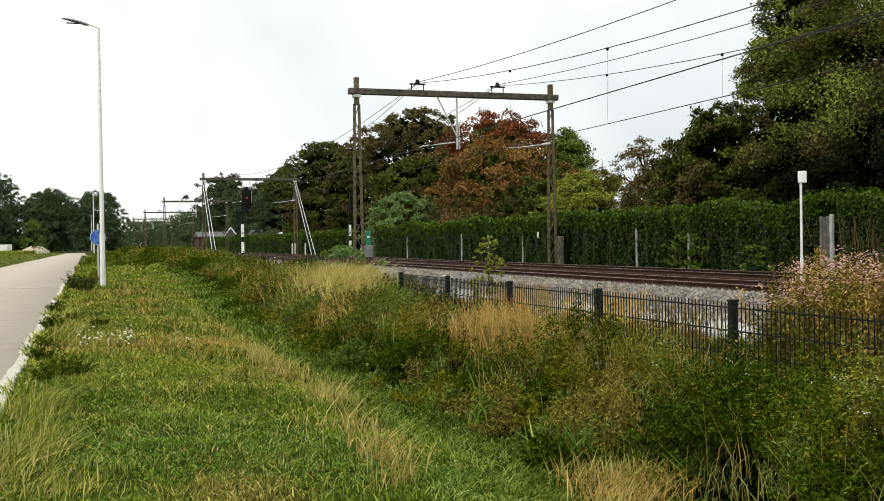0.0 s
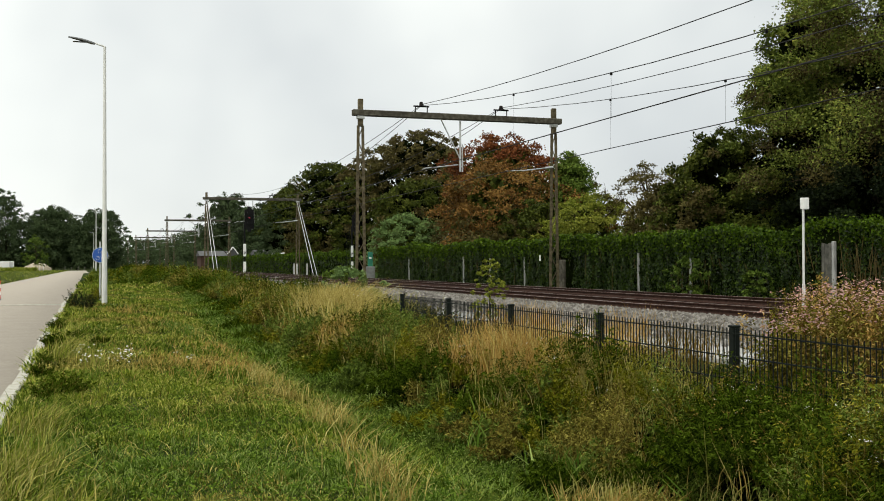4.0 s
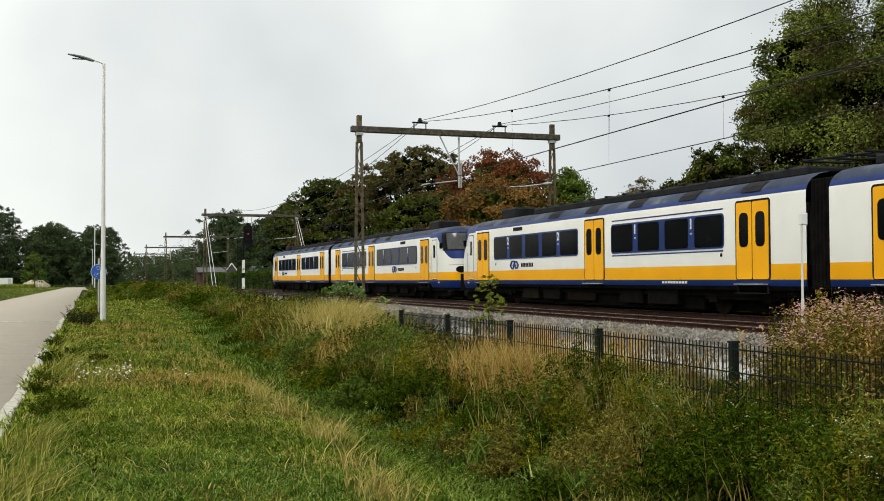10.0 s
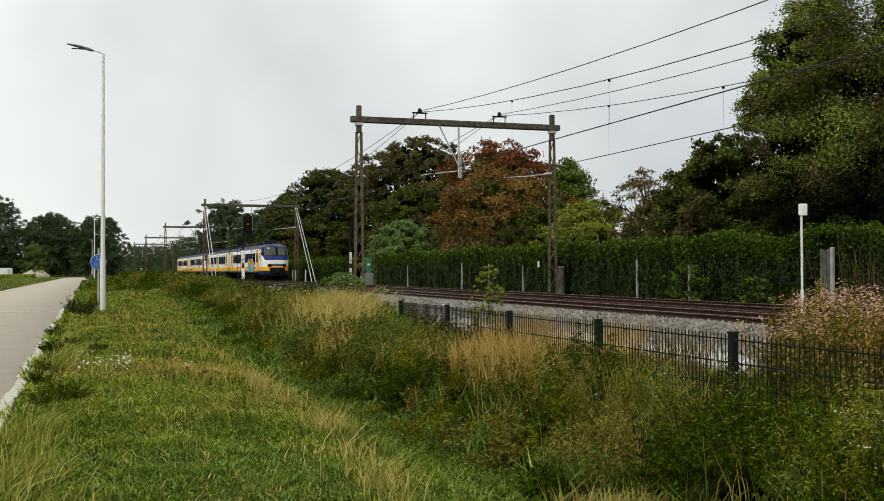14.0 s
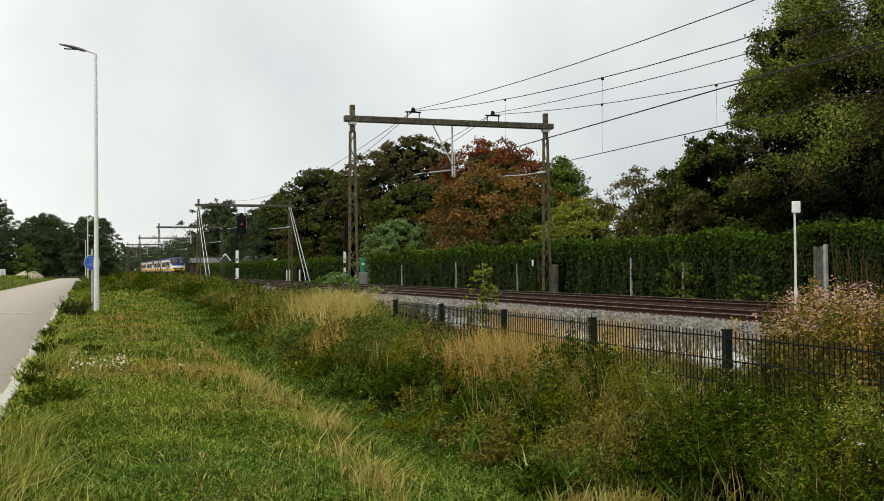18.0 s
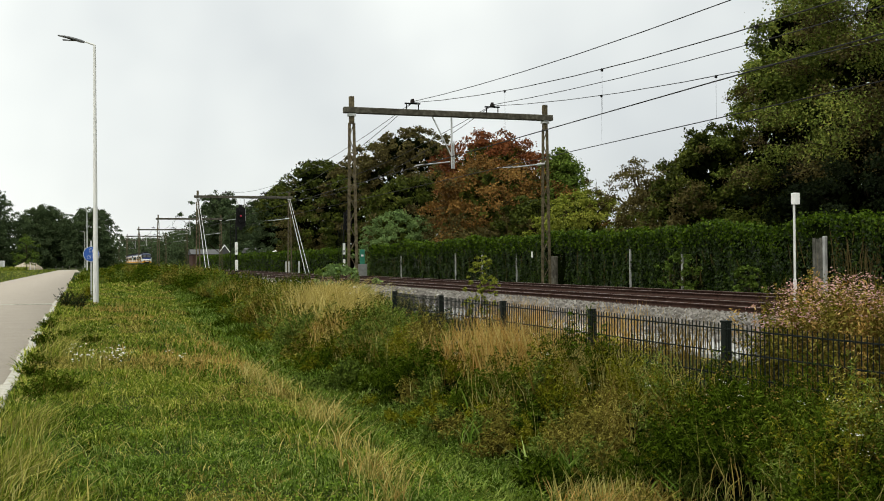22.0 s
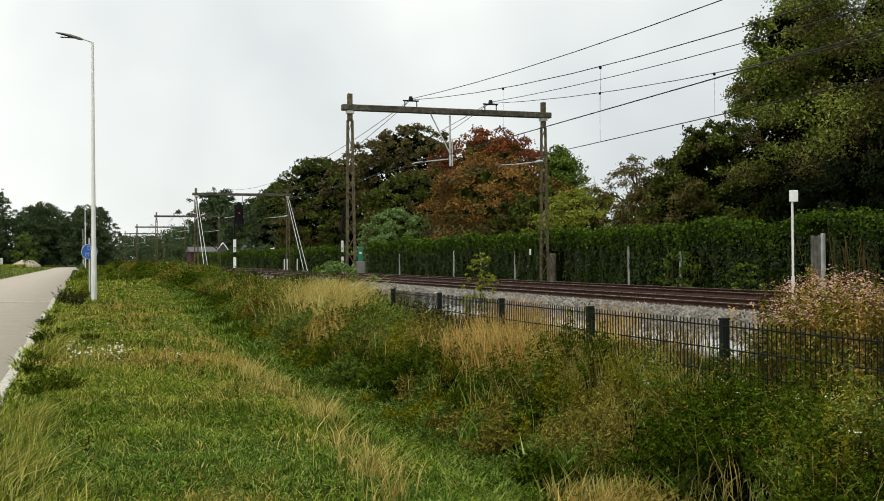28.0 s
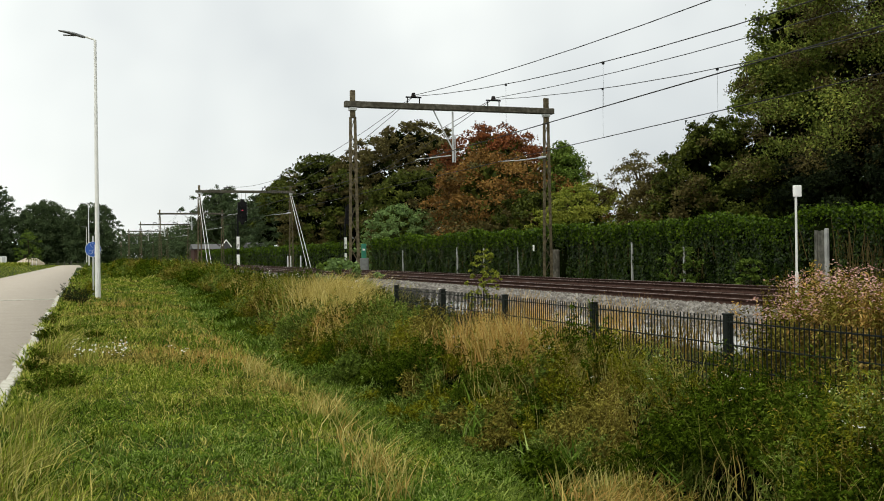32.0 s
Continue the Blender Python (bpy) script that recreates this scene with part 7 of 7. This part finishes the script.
def signal(x, y, label, lit, head_z=5.0):
    s = tagged(empty("railway_signal", pose(x, y, 0.2)), label, "railway signal", "railway signals")
    bm = tube((0, 0, -0.2), (0, 0, head_z - 0.2), 0.07, seg=10)
    part("mast", bm, M_BLACK, s)
    bm = bmesh.new()
    add_box(bm, 0.0, 0.70, -0.06, 0.02, head_z - 0.92, head_z + 0.98, 0.0)
    bmesh.ops.bevel(bm, geom=[e for e in bm.edges if abs(e.verts[0].co.y - e.verts[1].co.y) > 0.05], offset=0.22, segments=5, affect="EDGES")
    board = part("head_board", bm, M_BLACK, s, "rounded black signal board")
    for k in range(3):
        z = head_z - 0.25 + 0.38 * k
        part("hood", tube((0.33, -0.06, z), (0.33, -0.26, z), 0.12, 0.13, 14), M_BLACK, board)
    lens = tube((0, 0, 0), (0, -0.02, 0), 0.06, seg=14)
    ln = part("red_lens", lens, M_SIG_RED if lit else M_T_LAMP, s, "red signal lens")
    ln.matrix_basis = pose(0.33, -0.275, head_z + 0.13)
    part("bracket", box(-0.05, 0.33, -0.04, 0.0, head_z - 0.5, head_z - 0.42), M_BLACK, s)
    bm = bmesh.new()
    for sx in (0.16, 0.42):
        add_tube(bm, (-sx, 0.05, 0.1), (-sx, 0.05, head_z - 0.2), 0.018, seg=6)
    for k in range(14):
        add_tube(bm, (-0.42, 0.05, 0.4 + 0.3 * k), (-0.16, 0.05, 0.4 + 0.3 * k), 0.012, seg=5)
    part("ladder", bm, M_BLACK, s)
    for z0, z1 in ((0.75, 1.55), (1.95, 2.9)):
        part("mast_board", box(-0.11, 0.11, -0.09, -0.075, z0, z1, 0.004), M_WHITE, s, "white mast board")
    bm = bmesh.new()
    for x0, x1, z0, z1 in ((-0.06, -0.03, 2.05, 2.31), (-0.03, 0.06, 2.28, 2.31), (-0.03, 0.06, 2.17, 2.20), (0.03, 0.06, 2.20, 2.28)):
        add_box(bm, x0, x1, -0.098, -0.092, z0, z1, 0.0)
    part("letter", bm, M_BLACK, s, "black letter P on the white board")
    part("foot", box(-0.3, 0.3, -0.3, 0.3, -0.3, 0.1, 0.03), M_BEAM, s)


def build_lineside():
    signal(11.22, 79.5, "black railway signal showing red beside the track", True, 4.75)
    signal(21.15, 86.0, "black railway signal with white mast boards beside the far track", False, 4.75)
    p = tagged(empty("marker_pole", pose(10.5, 13.5, 0)), "pale standpipe with a small white box on top beside the track", "marker pole")
    part("pipe", tube((0, 0, 0.1), (0, 0, 2.44), 0.0185, seg=10), M_WHITEPOST, p)
    part("sleeve", tube((0, 0, 0.1), (0, 0, 1.26), 0.027, seg=10), M_WHITEPOST, p)
    part("cap", box(-0.03, 0.085, -0.04, 0.04, 2.42, 2.60, 0.008), M_WHITE, p, "small white box")
    c = tagged(empty("lineside_cabinet", pose(21.2, 80.6, 0.2)), "grey lineside cabinet with a green sign beside the track", "cabinet")
    part("body", box(-0.45, 0.45, -0.3, 0.3, 0, 1.15, 0.03), M_CABINET, c)
    part("door", box(-0.4, 0.4, -0.32, -0.3, 0.08, 1.08, 0.01), M_CABINET, c)
    part("sign", box(-0.05, 0.35, 0.1, 0.14, 1.15, 2.3, 0.01), M_GREENPAINT, c, "green panel")
    part("label", box(0.05, 0.25, 0.085, 0.1, 1.75, 1.9), M_WHITE, c)
    # low pale stakes at the foot of the second portal
    for x, y in ((20.0, 106.0), (20.35, 106.3), (21.3, 105.8)):
        st = tagged(empty("stake", pose(x, y, 0.2)), "short pale stake beside the mast", "stake", "stakes")
        part("stick", box(-0.06, 0.06, -0.06, 0.06, 0, 1.4, 0.01), M_WHITEPOST, st)
    # sapling in the ballast's edge
    tree("sapling", 7.0, 17.9, 1.45, 0.6, M_LEAF_YELLOW, "slender yellow-green sapling beyond the fence", 71, 1700, 0.055, 0.12, 0.2, sprays=70, trunk_r=0.012, category="sapling", ragged=0.5, core=0.0)
    for x, y, h, s in ((7.4, 30.5, 1.3, 74), (8.6, 36.0, 1.3, 75)):
        tree("bush", x, y, h, 1.7, M_LEAF_GREEN if s != 74 else M_LEAF_GREY, "leafy bramble bush on the railway bank", s, 1400, 0.12, 0.0, 0.15, sprays=40, trunk_r=0.02, category="bush", ragged=0.4, core=0.0)


def house(x, y, w, d, h, roof, mat, walls, label):
    e = tagged(empty("house", pose(x, y, 0.2)), label, "house")
    part("wall", box(-w / 2, w / 2, -d / 2, d / 2, 0, h, 0.02), walls, e)
    bm = bmesh.new()
    a = [bm.verts.new(c) for c in ((-w / 2 - 0.3, -d / 2 - 0.3, h), (w / 2 + 0.3, -d / 2 - 0.3, h), (w / 2 + 0.3, d / 2 + 0.3, h), (-w / 2 - 0.3, d / 2 + 0.3, h))]
    r = [bm.verts.new((-w / 2 - 0.3, 0, h + roof)), bm.verts.new((w / 2 + 0.3, 0, h + roof))]
    for f in ((a[0], a[1], r[1], r[0]), (a[2], a[3], r[0], r[1]), (a[1], a[2], r[1]), (a[3], a[0], r[0]), (a[3], a[2], a[1], a[0])):
        bm.faces.new(f)
    part("roof", bm, mat, e)
    for k in range(3):
        part("window", box(-w / 2 + w * (0.2 + 0.3 * k) - 0.5, -w / 2 + w * (0.2 + 0.3 * k) + 0.5, -d / 2 - 0.03, -d / 2, h * 0.35, h * 0.8), M_BLACK, e)


def build_far():
    house(26.4, 232.0, 7.0, 8, 3.1, 1.1, M_GREYSHEET, M_ROOFTILE, "low red-brown house with a grey roof behind the hedge")
    house(31.0, 176.0, 9, 8, 2.9, 0.8, M_GREYSHEET, M_GREYSHEET, "low shed with a grey roof behind the ivy wall")
    # small hut with white gable boards
    hut = tagged(empty("hut", pose(23.3, 180.0, 0.2)), "small dark hut with white gable boards behind the hedge", "hut")
    bm = bmesh.new()
    front = [bm.verts.new((a, -1.0, c)) for a, c in ((-0.75, 0), (0.75, 0), (0.75, 3.2), (0, 4.2), (-0.75, 3.2))]
    back = [bm.verts.new((v.co.x, 1.0, v.co.z)) for v in front]
    bm.faces.new(front)
    bm.faces.new(back[::-1])
    for k in range(5):
        bm.faces.new((front[k], back[k], back[(k + 1) % 5], front[(k + 1) % 5]))
    part("wall", bm, M_GREYSHEET, hut)
    for a in (-1, 1):
        part("gable_board", tube((a * 0.9, -1.05, 3.05), (0, -1.05, 4.25), 0.09, seg=6), M_WHITE, hut, "white gable board")
    # pale arched roofs behind the ivy wall
    for x, y in ((29.0, 168.0), (30.5, 158.0), (27.5, 150.0)):
        e = tagged(empty("arched_shelter", pose(x, y, 0.2)), "pale arched shelter behind the ivy wall", "shelter", "pale shelters")
        bm = bmesh.new()
        pts = [(2.2 * math.cos(math.pi * k / 10), 3.1 * math.sin(math.pi * k / 10)) for k in range(11)]
        for (xa, za), (xb, zb) in zip(pts, pts[1:]):
            vs = [bm.verts.new(c) for c in ((xa, -3, za), (xb, -3, zb), (xb, 3, zb), (xa, 3, za))]
            bm.faces.new(vs)
        part("cover", bm, M_WHITEPOST, e)
        part("end_wall", box(-2.0, 2.0, -2.96, -2.9, 0, 2.2), M_GREYSHEET, e)
    w = tagged(empty("site_container", pose(-21.0, 260.0, 0.1)), "white container standing in tall grass beyond the road", "container")
    part("body", box(1.7, 4.8, -1.2, 1.2, 0, 2.2, 0.05), M_WHITE, w)
    part("door", box(3.9, 4.6, -1.24, -1.2, 0.1, 2.1), M_GALV, w)
    x, y = -23 + 12 * np.random.default_rng(5).random(2600), 252 + 5 * np.random.default_rng(6).random(2600)
    blades(np.random.default_rng(7), x, y, 0.75 + 0.4 * np.random.default_rng(8).random(2600), np.full(2600, 0.04), 0.3, M_GRASS, "far_grass", "tall rough grass before the container", "grass")
    bm = bmesh.new()
    r = bmesh.ops.create_icosphere(bm, subdivisions=4, radius=1)
    for v in r["verts"]:
        v.co = Vector((v.co.x * 3.3, v.co.y * 2.8, max(v.co.z, -0.1) * 1.9)) * (1 + 0.12 * noise.noise(v.co * 2.2))
    h = part("sand_heap", bm, M_SAND, None, "", True)
    h.matrix_basis = pose(-12.0, 280.0, 0.0)
    tagged(h, "heap of pale sand beside the road", "sand heap")
    for k in range(6):
        s = tagged(empty("bollard", pose(-5.2 + 1.5 * k, 266.0, 0)), "short pale wooden bollard at the road's end", "bollard", "bollards")
        part("post", box(-0.09, 0.09, -0.09, 0.09, -0.1, 0.95, 0.02), M_FENCEWOOD, s)
    for k in range(5):
        s = tagged(empty("stake", pose(-13.2 + 0.9 * k, 262.0 - 1.5 * k, 0)), "thin pale stake by the sand heap", "stake", "stakes")
        part("stick", box(-0.05, 0.05, -0.05, 0.05, -0.1, 1.6, 0.01), M_WHITEPOST, s)
    # added woods, unseen: close the place behind the road, darken window reflections
    rng = np.random.default_rng(88)
    n = 15000
    ang = rng.uniform(math.pi * 0.98, math.pi * 2.02, n) + math.pi * 0.0
    r = rng.uniform(62, 78, n)
    x, y = np.sin(ang) * r - 4, np.cos(ang) * r * 1.9 + 30
    top = 11 + 3.5 * np.sin(ang * 17) + 2 * np.sin(ang * 41)
    keep = x < -32
    p = np.stack([x, y, rng.random(n) * top], -1)[keep]
    v, q = leaf_arrays(rng, p, np.full(len(p), 1.6), None, 0, 0.8)
    tagged(new("west_woods", mesh_np("west_woods", v, [q], M_LEAF_DARK)), "unseen woods added west of the road for dark reflections", "woods", kind="stuff")


build_verge()
build_pink_bush()
build_fence()
build_lamp()
build_sign()
build_lineside()
build_far()


motions()
